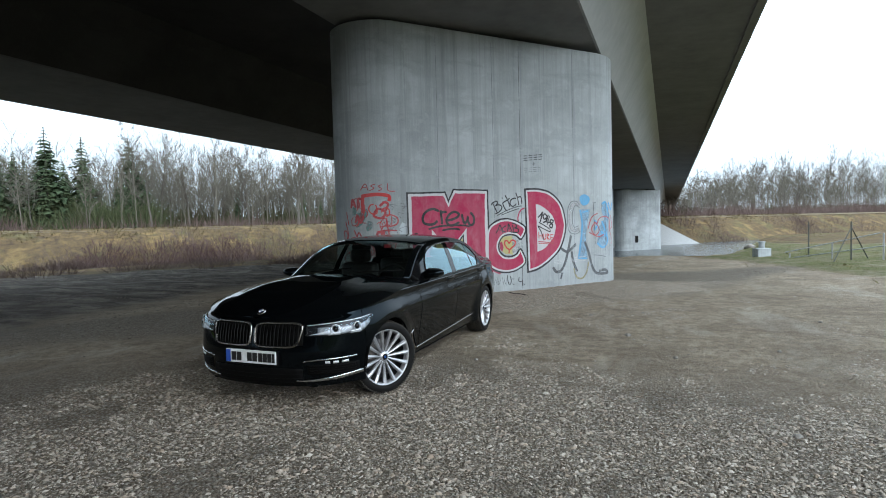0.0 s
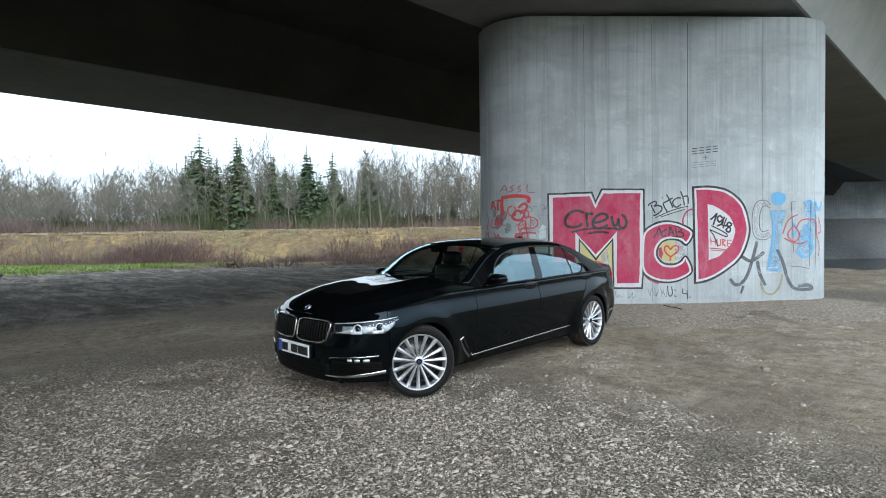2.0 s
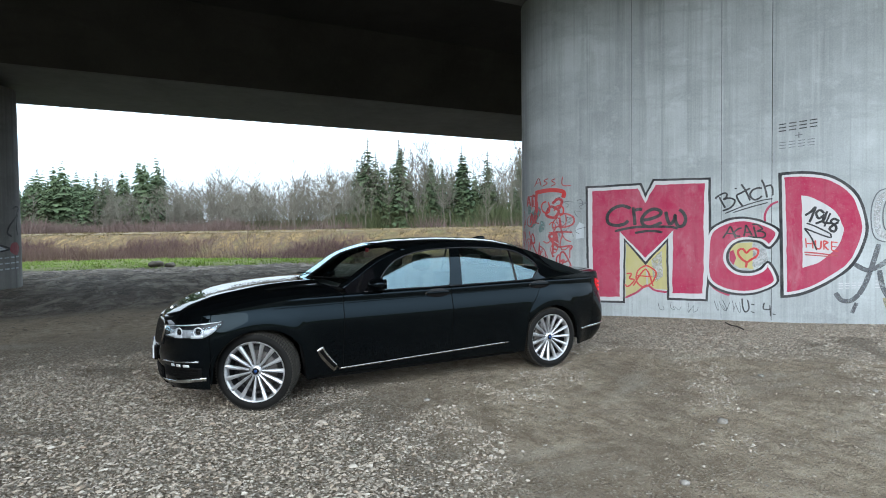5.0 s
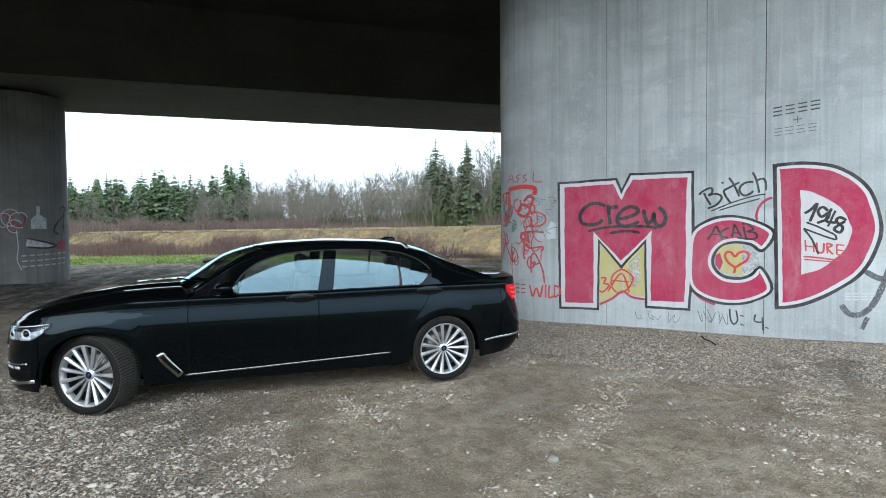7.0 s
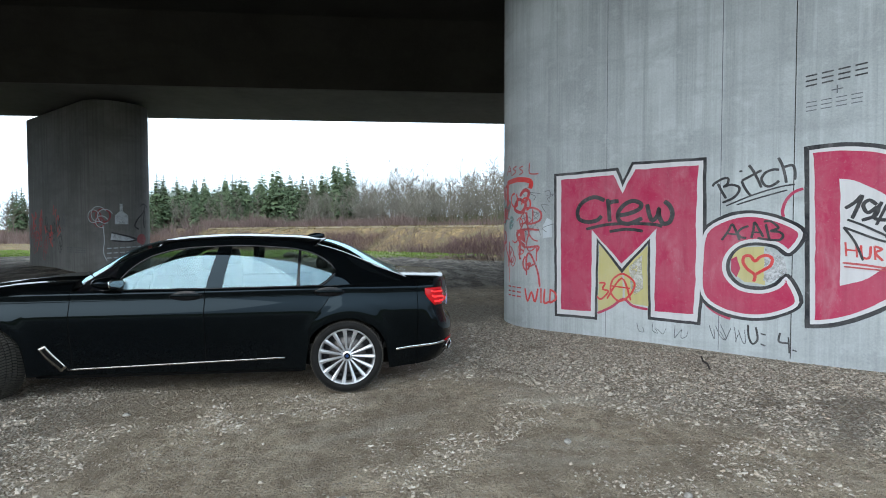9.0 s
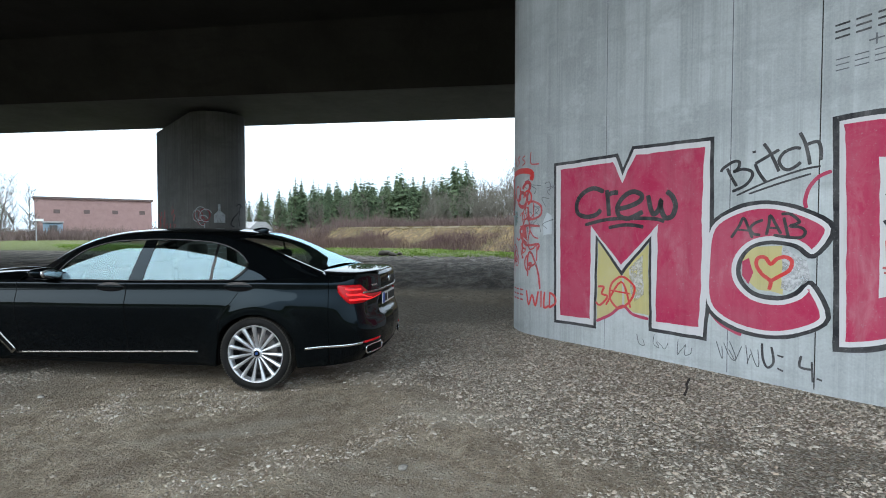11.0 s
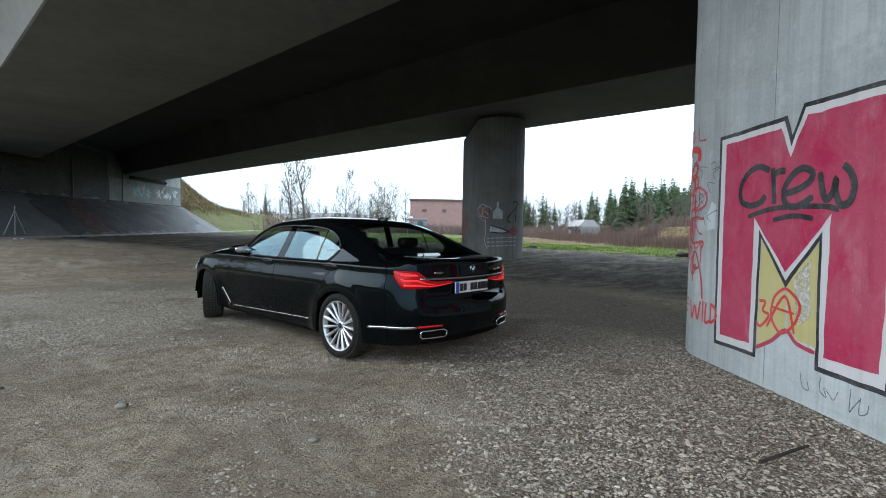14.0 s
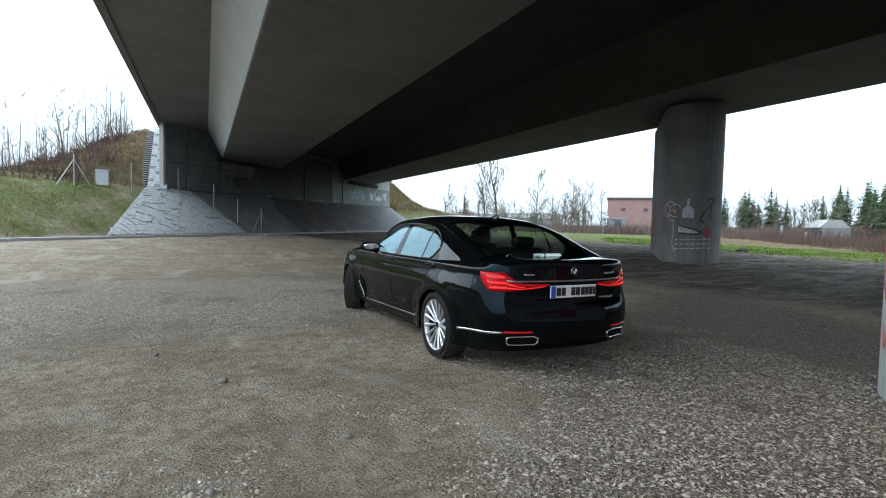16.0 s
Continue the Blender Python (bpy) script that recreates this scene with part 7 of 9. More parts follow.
def airy_trees(name, places, limbs, twigs, label, seed, width=0.030, category="wood"):
    """Many bare trees as one mesh of slender trunks, limbs and twigs; places are (x, y, height)."""
    r = np.random.default_rng(seed)
    c = np.asarray(places, float)
    n = len(c)
    h = c[:, 2]
    foot = np.stack([c[:, 0], c[:, 1], ground_height(c[:, 0], c[:, 1]) - 0.1], 1)
    top = foot + np.stack([h * r.normal(0, 0.05, n), h * r.normal(0, 0.05, n), h * 0.93], 1)
    tris = []
    rad = 0.004 * h + 0.03
    ring = [foot + np.stack([rad * math.cos(t), rad * math.sin(t), 0 * h], 1) for t in (0.3, 2.4, 4.5)]
    for i in range(3):
        tris.append(np.stack([ring[i], ring[(i + 1) % 3], top], 1))

    def slivers(a, b, w):
        d = r.normal(0, 1, a.shape)
        d[:, 2] *= 0.3
        d *= (w / np.linalg.norm(d, axis=1))[:, None]
        tris.append(np.stack([a - d, a + d, b], 1))

    i = np.repeat(np.arange(n), limbs)
    m = len(i)
    u = r.uniform(0.16, 0.97, m) ** 0.8
    a = foot[i] + (top - foot)[i] * u[:, None]
    length = h[i] * (0.42 - 0.28 * u) * r.uniform(0.6, 1.2, m)
    az, el = r.uniform(0, 2 * math.pi, m), np.radians(r.uniform(28, 68, m))
    way = np.stack([np.cos(az) * np.cos(el), np.sin(az) * np.cos(el), np.sin(el)], 1)
    slivers(a, a + way * length[:, None], np.full(m, width * 1.3))
    j = np.repeat(np.arange(m), twigs)
    k = len(j)
    a2 = a[j] + way[j] * (length[j] * r.uniform(0.25, 0.95, k))[:, None]
    w2 = way[j] + r.normal(0, 0.55, (k, 3)) + (0, 0, 0.25)
    w2 /= np.linalg.norm(w2, axis=1)[:, None]
    slivers(a2, a2 + w2 * (length[j] * r.uniform(0.3, 0.6, k))[:, None], np.full(k, width))
    v = np.concatenate(tris).reshape(-1, 3)
    return stuff(name, fast_mesh(name, v, np.arange(len(v)).reshape(-1, 3), TWIG), label, category)


def grove(n, p0, p1, q0, q1, h0, h1):
    """Places for bare trees; their height changes from h0 to h1 along p."""
    out = []
    for _ in range(n):
        p = rng.uniform(p0, p1)
        h = (h0 + (h1 - h0) * (p - p0) / (p1 - p0)) * rng.choice((0.5, 0.75, 0.95)) * rng.uniform(0.85, 1.18)
        out.append((*pq(p, rng.uniform(q0, q1)), h))
    return out


def stems(name, places, h0, h1, per, spread, width, material, label, category, seed=1, lean=0.25):
    """Thin bare stems or blades in tufts, two crossed slivers each."""
    r = np.random.default_rng(seed)
    c = np.repeat(np.asarray(places, float), per, 0)
    n = len(c)
    a, d = r.uniform(0, 2 * math.pi, n), spread * np.sqrt(r.uniform(0, 1, n))
    x, y = c[:, 0] + d * np.cos(a), c[:, 1] + d * np.sin(a)
    z = ground_height(x, y) - 0.03
    size = c[:, 2] if c.shape[1] > 2 else np.ones(n)
    h = r.uniform(h0, h1, n) * size * (1 - 0.45 * (d / spread) ** 2)
    tx, ty = x + h * r.normal(0, lean, n) + 0.3 * d * np.cos(a), y + h * r.normal(0, lean, n) + 0.3 * d * np.sin(a)
    t = r.uniform(0, math.pi, n)
    wx, wy = width * np.cos(t), width * np.sin(t)
    mx, my = (x * 0.5 + tx * 0.5) + r.normal(0, 0.05, n) * h, (y * 0.5 + ty * 0.5) + r.normal(0, 0.05, n) * h
    v = np.stack([np.stack([x - wx, y - wy, z], 1), np.stack([x + wx, y + wy, z], 1), np.stack([mx + wx * 0.7, my + wy * 0.7, z + h * 0.55], 1), np.stack([mx - wx * 0.7, my - wy * 0.7, z + h * 0.55], 1), np.stack([tx, ty, z + h], 1)], 1)
    k = np.arange(n)[:, None] * 5
    f = np.concatenate([k + [0, 1, 2], k + [0, 2, 3], k + [3, 2, 4]], 0)
    return stuff(name, fast_mesh(name, v.reshape(-1, 3), f, material), label, category)


def spots(n, p0, p1, q0, q1, ok=None, s0=0.7, s1=1.2, seed=0):
    r = random.Random(seed)
    out = []
    while len(out) < n:
        x, y = pq(r.uniform(p0, p1), r.uniform(q0, q1))
        if ok is None or ok(x, y):
            out.append((x, y, r.uniform(s0, s1)))
    return out


LIGHT_BARE = [bare_tree(70 + k, 15, 0.3, 1) for k in range(3)]
airy_trees("bare_wood_west", grove(330, -112, -42, 90, 130, 12, 15) + grove(120, -46, -6, 95, 130, 16, 17) + grove(26, -46, -8, 88, 92, 13, 15) + grove(60, -102, -82, 88, 104, 8, 11) + grove(60, -260, -100, 105, 130, 17, 16), 32, 6, "dense grey leafless wood behind the dike", 31)
airy_trees("bare_wood", grove(380, -10, 62, 92, 142, 18, 14), 34, 6, "tall grey-brown leafless wood behind the dike", 32)
airy_trees("bare_wood_east", grove(60, 60, 112, 92, 130, 6, 8) + grove(140, 104, 160, 90, 130, 8, 17) + grove(260, 155, 300, 88, 140, 19, 26), 32, 6, "tall leafless wood beyond the river", 33, 0.036)
airy_trees("wood_depth", grove(190, -150, -40, 136, 172, 18, 18.5) + grove(110, -40, 62, 138, 190, 16, 18) + grove(130, 100, 320, 130, 200, 12, 26), 26, 6, "grey depth of the leafless wood", 36, 0.075)
stems("wood_undergrowth", spots(520, -135, 64, 97, 126, None, 0.5, 1.3, 24) + spots(260, 60, 300, 100, 135, None, 0.6, 1.4, 25), 2.0, 5.0, 44, 3.2, 0.11, UNDERGROWTH, "dim olive undergrowth inside the wood", "shrubs", 24, 0.3)
stems("east_undergrowth", spots(240, 60, 310, 84, 100, None, 0.5, 1.3, 15), 1.8, 5.0, 50, 3.0, 0.05, SHRUB, "brown undergrowth below the far wood", "shrubs", 15, 0.3)
stems("young_spruce_growth", spots(200, -46, -7, 90, 100, None, 0.3, 1.2, 27), 2.0, 7.0, 60, 2.6, 0.05, GREENWOOD, "olive green young growth between the spruces", "undergrowth", 27, 0.34)
deep = lambda x, y: x * DX + y * DY < -0.97 * (y * DX - x * DY)
stems("dense_spruce_growth", spots(230, -215, -90, 93, 112, deep, 0.5, 1.2, 29), 3.0, 10.5, 56, 2.8, 0.075, NEEDLE, "dark green growth filling the dense spruce wood", "undergrowth", 29, 0.22)
DENSE = [spruce(60 + k, 15, 0.25, 1.6)[1] for k in range(3)]
merged(DENSE, wood_places(58, -46, -8, 96, 128, 0.45, 0.85) + [w for w in wood_places(200, -230, -88, 93, 128, 0.95, 1.3) if w[0] * DX + w[1] * DY < -0.96 * (w[1] * DX - w[0] * DY)] + wood_places(26, -10, 60, 96, 130, 0.3, 0.5), "far_spruce_wood", NEEDLE, "dense dark spruce wood behind the dike")


beyond = lambda x, y: float(yard_edge(x, y)) < -11.5
stems("reed_bank", spots(640, -110, -22, 25, 36, beyond, 0.5, 1.2, 1), 0.7, 1.7, 44, 1.2, 0.011, REED, "dry red-brown reeds and tall weeds along the river bank", "reeds", 1, 0.12)
stems("bank_shrubs", spots(130, -9, 20, 22, 34, lambda x, y: float(yard_edge(x, y)) < 0.0 and math.sin(0.9 * x + 0.4 * y) + math.sin(0.5 * y - 0.6 * x + 1.0) > -0.3, 0.3, 1.1, 2), 0.3, 1.1, 110, 1.3, 0.011, SHRUB, "bare purple-brown shrubs on the river bank", "shrubs", 2, 0.35)
clumps = lambda x, y: math.sin(0.11 * (x * DX + y * DY) + 0.6) + 0.6 * math.sin(0.31 * (x * DX + y * DY)) > -0.35 and not 26 < x * DX + y * DY < 78
stems("dike_shrubs", spots(330, -260, 240, 60, 69, clumps, 0.5, 1.2, 3), 0.7, 2.0, 70, 1.9, 0.022, SHRUB, "bare red-brown shrubs on the far dike", "shrubs", 3, 0.35)
mounds = lambda x, y: math.sin(0.21 * (x * DX + y * DY) + 2.2) + 0.5 * math.sin(0.53 * (x * DX + y * DY)) + 0.4 * math.sin(1.3 * (y * DX - x * DY)) > -0.25
stems("dike_brush", spots(420, -120, 26, 61.0, 67.5, mounds, 0.35, 1.25, 17), 0.7, 2.1, 64, 1.8, 0.026, BRUSH, "low purple-brown brush on the dike slope", "shrubs", 17, 0.4)
stems("wood_edge_shrubs", spots(560, -260, 300, 82, 97, None, 0.5, 1.4, 4), 1.0, 3.0, 50, 2.4, 0.035, SHRUB, "bare brown undergrowth along the wood", "shrubs", 4, 0.3)
stems("tall_thicket", spots(170, -124, -66, 84, 92, None, 0.5, 1.2, 14), 1.4, 3.6, 80, 2.6, 0.035, SHRUB, "tall rounded brown thicket in front of the spruces", "shrubs", 14, 0.3)
stems("dike_grass", spots(900, -120, 120, 69, 75, None, 0.7, 1.2, 5), 0.1, 0.35, 12, 0.9, 0.05, DRYGRASS, "pale dry grass along the dike's top", "grass", 5, 0.3)
green = lambda x, y: -12.5 < float(yard_edge(x, y)) < 0.6 and x < -10 and x * DX + y * DY < -9.5
stems("grass_strip", spots(1000, -60, 10, 8, 40, green, 0.5, 1.3, 6), 0.07, 0.20, 24, 0.5, 0.022, BLADE, "bright green grass strip beside the yard", "grass", 6, 0.3)
field = lambda x, y: float(yard_edge(x, y)) < 0.4 and x > 3
stems("east_field_grass", spots(640, 8, 60, -12, 32, field, 0.5, 1.3, 7), 0.05, 0.15, 24, 0.6, 0.012, OLIVE, "short pale olive grass of the field by the river", "grass", 7, 0.3)
stems("slope_grass", spots(520, -19, 14, -21.3, -15.8, lambda x, y: x > 3.6 and (x * DX + y * DY) > -11 - 1.35 * (-15.6 - (-DY * x + DX * y)), 0.5, 1.2, 8), 0.05, 0.16, 24, 0.6, 0.014, OLIVE, "short olive grass on the slope beside the abutment", "grass", 8, 0.3)
stems("slope_green_grass", spots(150, -19, 8, -21.3, -15.8, lambda x, y: x > 3.6 and -11 - 1.35 * (-15.6 - (-DY * x + DX * y)) < (x * DX + y * DY) < -6 and math.sin(1.1 * x) + math.sin(1.7 * y + x) > 0.1, 0.5, 1.2, 28), 0.05, 0.17, 26, 0.6, 0.016, BLADE, "fresh green grass beside the stone paving", "grass", 28, 0.3)
bank = lambda x, y: x > 4.2
stems("embankment_shrubs", spots(760, -30, 16, -38, -21.6, bank, 0.5, 1.2, 9), 0.35, 1.1, 38, 1.0, 0.020, BRUSH, "bare red-brown brush covering the road embankment", "shrubs", 9, 0.35)
stems("embankment_grass", spots(260, -30, 6, -36, -21.2, lambda x, y: 3.4 < x < 9, 0.6, 1.3, 12), 0.15, 0.5, 30, 0.8, 0.012, DRYGRASS, "dry yellow grass on the road embankment", "grass", 12, 0.3)
stems("west_embankment_grass", spots(500, -85, -56, -45, -20, lambda x, y: x - 0.021 * y < -23.5, 0.7, 1.4, 10), 0.2, 0.8, 34, 1.2, 0.02, DRYGRASS, "dry grass on the embankment beyond the bridge", "grass", 10, 0.3)
thin_first = [plant("young_tree", ms, stand((9.3, 7.9, 6.6)[k], (-39.5, -41.0, -43.0)[k], 40 * k, (0.50, 0.44, 0.36)[k]), "thin leafless young tree on the embankment", "tree", "young trees on the embankment") for k, ms in enumerate(LIGHT_BARE)]
for k in range(26):     # thin trees on the embankment
    x, y = rng.uniform(5, 14), rng.uniform(-46, -34)
    copy_thing(rng.choice(thin_first), stand(x, y, rng.uniform(0, 360), rng.uniform(0.26, 0.48)))
saplings = []
while len(saplings) < 230:
    x, y = pq(rng.uniform(-34, -10), rng.uniform(-40, -28))
    if x > 4.6:
        saplings.append((x, y, rng.choice((2.2, 3.2, 5.0)) * rng.uniform(0.8, 1.25)))
airy_trees("embankment_saplings", saplings, 11, 3, "thin leafless saplings crowding the embankment", 34, 0.016, "saplings")
for x, y, k, h in ((-33.4, -45.2, 0, 0.80), (-34.6, -44.4, 3, 0.72), (-37.2, -39.6, 1, 0.58), (-57.0, -57.7, 2, 0.60), (-58.6, -56.5, 4, 0.52), (-55.5, -58.6, 0, 0.45)):
    copy_thing(bare_first[k], stand(x, y, rng.uniform(0, 360), h))
bushy = [(-57.5 + rng.uniform(-4, 4), -57.0 + rng.uniform(-4, 4), rng.uniform(3.5, 8.0)) for _ in range(16)]
for _ in range(110):
    a, d = radians(rng.uniform(-154, -139)), rng.uniform(110, 190)
    bushy.append((d * math.sin(a), 11 + d * math.cos(a), rng.uniform(3.0, 8.0)))
airy_trees("meadow_trees", bushy, 30, 5, "bare grey trees and bushes at the edge of the meadow", 35, 0.03)
for k in range(22):
    a = radians(rng.uniform(-152, -139))
    d = rng.uniform(120, 190)
    copy_thing(rng.choice(thin_first + spruce_first[:1]), stand(d * math.sin(a), 11 + d * math.cos(a), rng.uniform(0, 360), rng.uniform(0.3, 0.5)))
def bearing(a, d):
    return d * math.sin(radians(a)), 11 + d * math.cos(radians(a))


# wood beyond the weir
for k in range(34):
    a, h = (rng.uniform(-126.5, -120.5), rng.uniform(0.5, 0.72)) if k < 14 else (rng.uniform(-118.5, -106), rng.uniform(0.68, 0.98))
    copy_thing(rng.choice(spruce_first), stand(*bearing(a, rng.uniform(148, 180)), rng.uniform(0, 360), h))
airy_trees("weir_wood", [(*bearing(rng.uniform(-126, -104), rng.uniform(145, 190)), rng.uniform(5, 11)) for _ in range(110)], 24, 4, "bare brown trees beyond the weir", 37, 0.06)
stems("weir_thicket", [(*bearing(rng.uniform(-128, -104), rng.uniform(135, 160)), rng.uniform(0.6, 1.3)) for _ in range(120)], 2.0, 5.0, 50, 3.0, 0.05, SHRUB, "tall brown thicket beyond the weir", "shrubs", 16, 0.3)
stems("west_hedge", [(d * math.sin(radians(a)), 11 + d * math.cos(radians(a)), 1.0) for a, d in ((rng.uniform(-152, -116), rng.uniform(82, 120)) for _ in range(300))], 0.8, 2.4, 44, 2.4, 0.035, SHRUB, "bare brown hedges at the edge of the meadow", "shrubs", 11, 0.25)

stems("hall_hedge", [(*bearing(rng.uniform(-137, -129.5), rng.uniform(84, 93)), rng.uniform(0.7, 1.2)) for _ in range(90)], 0.9, 2.3, 44, 1.8, 0.03, SHRUB, "bare brown hedge in front of the brick hall", "shrubs", 41, 0.25)

# pebbles
def wave(x, y, f, a=0.0):
    return np.sin(f * x + 2.1 * np.sin(0.53 * f * y + a) + a) * np.sin(f * 0.87 * y + 1.9 * np.sin(0.61 * f * x + 1 + a))


def angular_stone(seed, ring, tops):
    """A small broken stone: an uneven foot ring and a few peaks, as vertices and triangles."""
    r = np.random.default_rng(seed)
    a = 2 * math.pi * (np.arange(ring) + r.uniform(-0.25, 0.25, ring)) / ring
    rad = r.uniform(0.72, 1.18, ring)
    low = np.stack([rad * np.cos(a), rad * np.sin(a), r.uniform(-0.25, 0.12, ring)], 1)
    if tops == 1:
        peak = np.array([[r.uniform(-0.4, 0.4), r.uniform(-0.4, 0.4), r.uniform(0.55, 0.95)]])
        return np.concatenate([low, peak]), np.array([[k, (k + 1) % ring, ring] for k in range(ring)])
    b = 2 * math.pi * (np.arange(3) + 0.5 + r.uniform(-0.2, 0.2, 3)) / 3
    rb = r.uniform(0.35, 0.75, 3)
    peak = np.stack([rb * np.cos(b), rb * np.sin(b), r.uniform(0.45, 0.95, 3)], 1)
    f = []
    for k in range(3):
        i, j, n = 2 * k, 2 * k + 1, (2 * k + 2) % 6
        f += [[i, j, 6 + k], [j, n, 6 + k], [n, 6 + (k + 1) % 3, 6 + k]]
    return np.concatenate([low, peak]), np.array(f + [[6, 7, 8]])


def strew(kinds, pos, turn, lean, sc, seed):
    """Stones of several kinds, each leaned over a little and turned; returns vertices and triangles."""
    pick = np.random.default_rng(seed).integers(0, len(kinds), len(pos))
    vs, fs, off = [], [], 0
    for k, (bv, bf) in enumerate(kinds):
        i = pick == k
        v = bv[None] * sc[i][:, None, :]
        c, s = np.cos(lean[i])[:, None], np.sin(lean[i])[:, None]
        y, z = v[..., 1] * c - v[..., 2] * s, v[..., 1] * s + v[..., 2] * c
        c, s = np.cos(turn[i])[:, None], np.sin(turn[i])[:, None]
        out = np.stack([v[..., 0] * c - y * s, v[..., 0] * s + y * c, z], -1) + pos[i][:, None, :]
        vs.append(out.reshape(-1, 3))
        fs.append((bf[None] + (off + np.arange(int(i.sum())) * len(bv))[:, None, None]).reshape(-1, 3))
        off += out.shape[0] * out.shape[1]
    return np.concatenate(vs), np.concatenate(fs)


STONES_BIG = [angular_stone(k, 6, 3) for k in range(8)]
STONES_SMALL = [angular_stone(30 + k, 4, 1) for k in range(6)]
PATCH = (-6.6, 4.4, -1.6, 14.6)           # the part of the yard whose stones lie near the walk


def pebbles():
    r = np.random.default_rng(3)
    n = 500000
    x, y = r.uniform(PATCH[0], PATCH[1], n), r.uniform(PATCH[2], PATCH[3], n)
    g = zones(x, y)[0] + 0.40 * wave(x, y, 1.5) + 0.32 * wave(x, y, 4.0, 2) + 0.26 * wave(x, y, 9.0, 4)
    strewn = np.clip(0.5 + 0.5 * wave(x, y, 1.1, 1), 0, 1) * np.clip(0.5 + 0.6 * wave(x, y, 3.3, 3), 0, 1)
    dens = 0.98 * sstep(0.14, 1.0, g) + 0.20 + 0.18 * strewn ** 1.5
    dens = dens * sstep(PATCH[0], PATCH[0] + 1.8, x + 0.5 * wave(x, y, 1.9, 5) + 0.3 * wave(x, y, 5.0, 6))
    dens = dens * sstep(PATCH[2], PATCH[2] + 1.5, y + 0.5 * wave(x, y, 1.7, 7) + 0.3 * wave(x, y, 4.6, 8)) * sstep(PATCH[1], PATCH[1] - 1.2, x + 0.4 * wave(x, y, 1.8, 9))
    cx, cy = P1
    al, ac = (x - cx) * DX + (y - cy) * DY, (x - cx) * DY - (y - cy) * DX
    clear = np.hypot(np.maximum(np.abs(al) - PIER_L, 0), ac) > PIER_R + 0.01
    # the stones thin out where they lie far off and the ground itself carries their look
    near = 1 - 0.72 * sstep(5.5, 9, np.hypot(x - 0.5, y - 7))
    keep = (r.uniform(0, 1, n) < dens * near) & clear
    x, y, dens = x[keep], y[keep], dens[keep]
    m = len(x)
    size = r.gamma(2.0, 0.0022, m) + 0.0036
    size = size * np.clip(0.46 + 0.8 * dens, 0.46, 1.0) * np.where(dens < 0.4, r.uniform(0.7, 1.3, m), 1.0)
    sc = np.stack([size * r.uniform(0.9, 1.5, m), size * r.uniform(0.6, 1.0, m), size * r.uniform(0.35, 0.7, m)], 1)
    z = ground_height(x, y) + 0.02 * np.sin(x * 1.3 + 0.7 * y) * np.cos(y * 0.9 - 0.4 * x) * sstep(1, 6, np.hypot(x + 1, y - 8))
    pos, turn, lean = np.stack([x, y, z + 0.002], 1), r.uniform(0, 6.28, m), r.normal(0, 0.3, m)
    big = size > 0.0122
    crumb = (dens < 0.42) & ~big
    rest = ~big & ~crumb
    v0, f0 = strew(STONES_BIG, pos[big], turn[big], lean[big], sc[big], 1)
    v1, f1 = strew(STONES_SMALL, pos[rest], turn[rest], lean[rest], sc[rest], 2)
    v, f = np.concatenate([v0, v1]), np.concatenate([f0, f1 + len(v0)])
    stuff("gravel_pebbles", fast_mesh("gravel_pebbles", v, f, STONE_M), "loose grey-beige gravel strewn over the yard", "gravel")
    v, f = strew(STONES_SMALL, pos[crumb], turn[crumb], lean[crumb], sc[crumb], 3)
    stuff("dirt_crumbs", fast_mesh("dirt_crumbs", v, f, CRUMB_M), "small brown crumbs and grit on the trodden dirt", "grit")


CRUMB_M = leafy("grit", (0.13, 0.104, 0.077), (0.40, 0.345, 0.272), 0.9)
pebbles()


def clods():
    """Small stones and clods over the rest of the yard."""
    r = np.random.default_rng(9)
    n = 110000
    x, y = r.uniform(-29, 16, n), r.uniform(-26, 28, n)
    inner = (x > PATCH[0]) & (x < PATCH[1]) & (y > PATCH[2]) & (y < PATCH[3])
    d = np.hypot(x + 1, y - 8)
    dens = (0.25 + 0.75 * np.clip(0.5 + 0.6 * wave(x, y, 0.8, 1) + 0.4 * wave(x, y, 2.4, 2), 0, 1)) * (1 - 0.5 * sstep(10, 30, d)) * np.where(x < -8, 0.85, 0.28)
    keep = (yard_edge(x, y) > 0.1) & ~inner & (r.uniform(0, 1, n) < dens)
    for cx, cy in (P1, P2):
        al, ac = (x - cx) * DX + (y - cy) * DY, (x - cx) * DY - (y - cy) * DX
        keep &= np.hypot(np.maximum(np.abs(al) - PIER_L, 0), ac) > PIER_R + 0.03
    x, y, d = x[keep], y[keep], d[keep]
    m = len(x)
    size = (r.gamma(3.0, 0.0035, m) + 0.007) * (1 + 0.8 * sstep(8, 25, d))
    k = np.arange(5)
    base = np.concatenate([np.stack([np.cos(k * 1.2566), np.sin(k * 1.2566), np.full(5, -0.15)], 1), [[0.12, -0.08, 0.7]]])
    faces = np.stack([k, (k + 1) % 5, np.full(5, 5)], 1)
    sc = np.stack([size * r.uniform(0.9, 1.5, m), size * r.uniform(0.6, 1.0, m), size * r.uniform(0.3, 0.65, m)], 1)
    z = ground_height(x, y) + 0.02 * np.sin(x * 1.3 + 0.7 * y) * np.cos(y * 0.9 - 0.4 * x) * (1 - sstep(20, 40, d)) * sstep(1, 6, d)
    v, f = scatter(base, faces, np.stack([x, y, z + 0.004], 1), r.uniform(0, 6.28, m), sc)
    return stuff("yard_clods", fast_mesh("yard_clods", v, f, CLOD_M), "small stones and dry clods strewn over the yard", "stones")


CLOD_M = leafy("clod", (0.12, 0.098, 0.074), (0.31, 0.268, 0.212), 0.95)
clods()

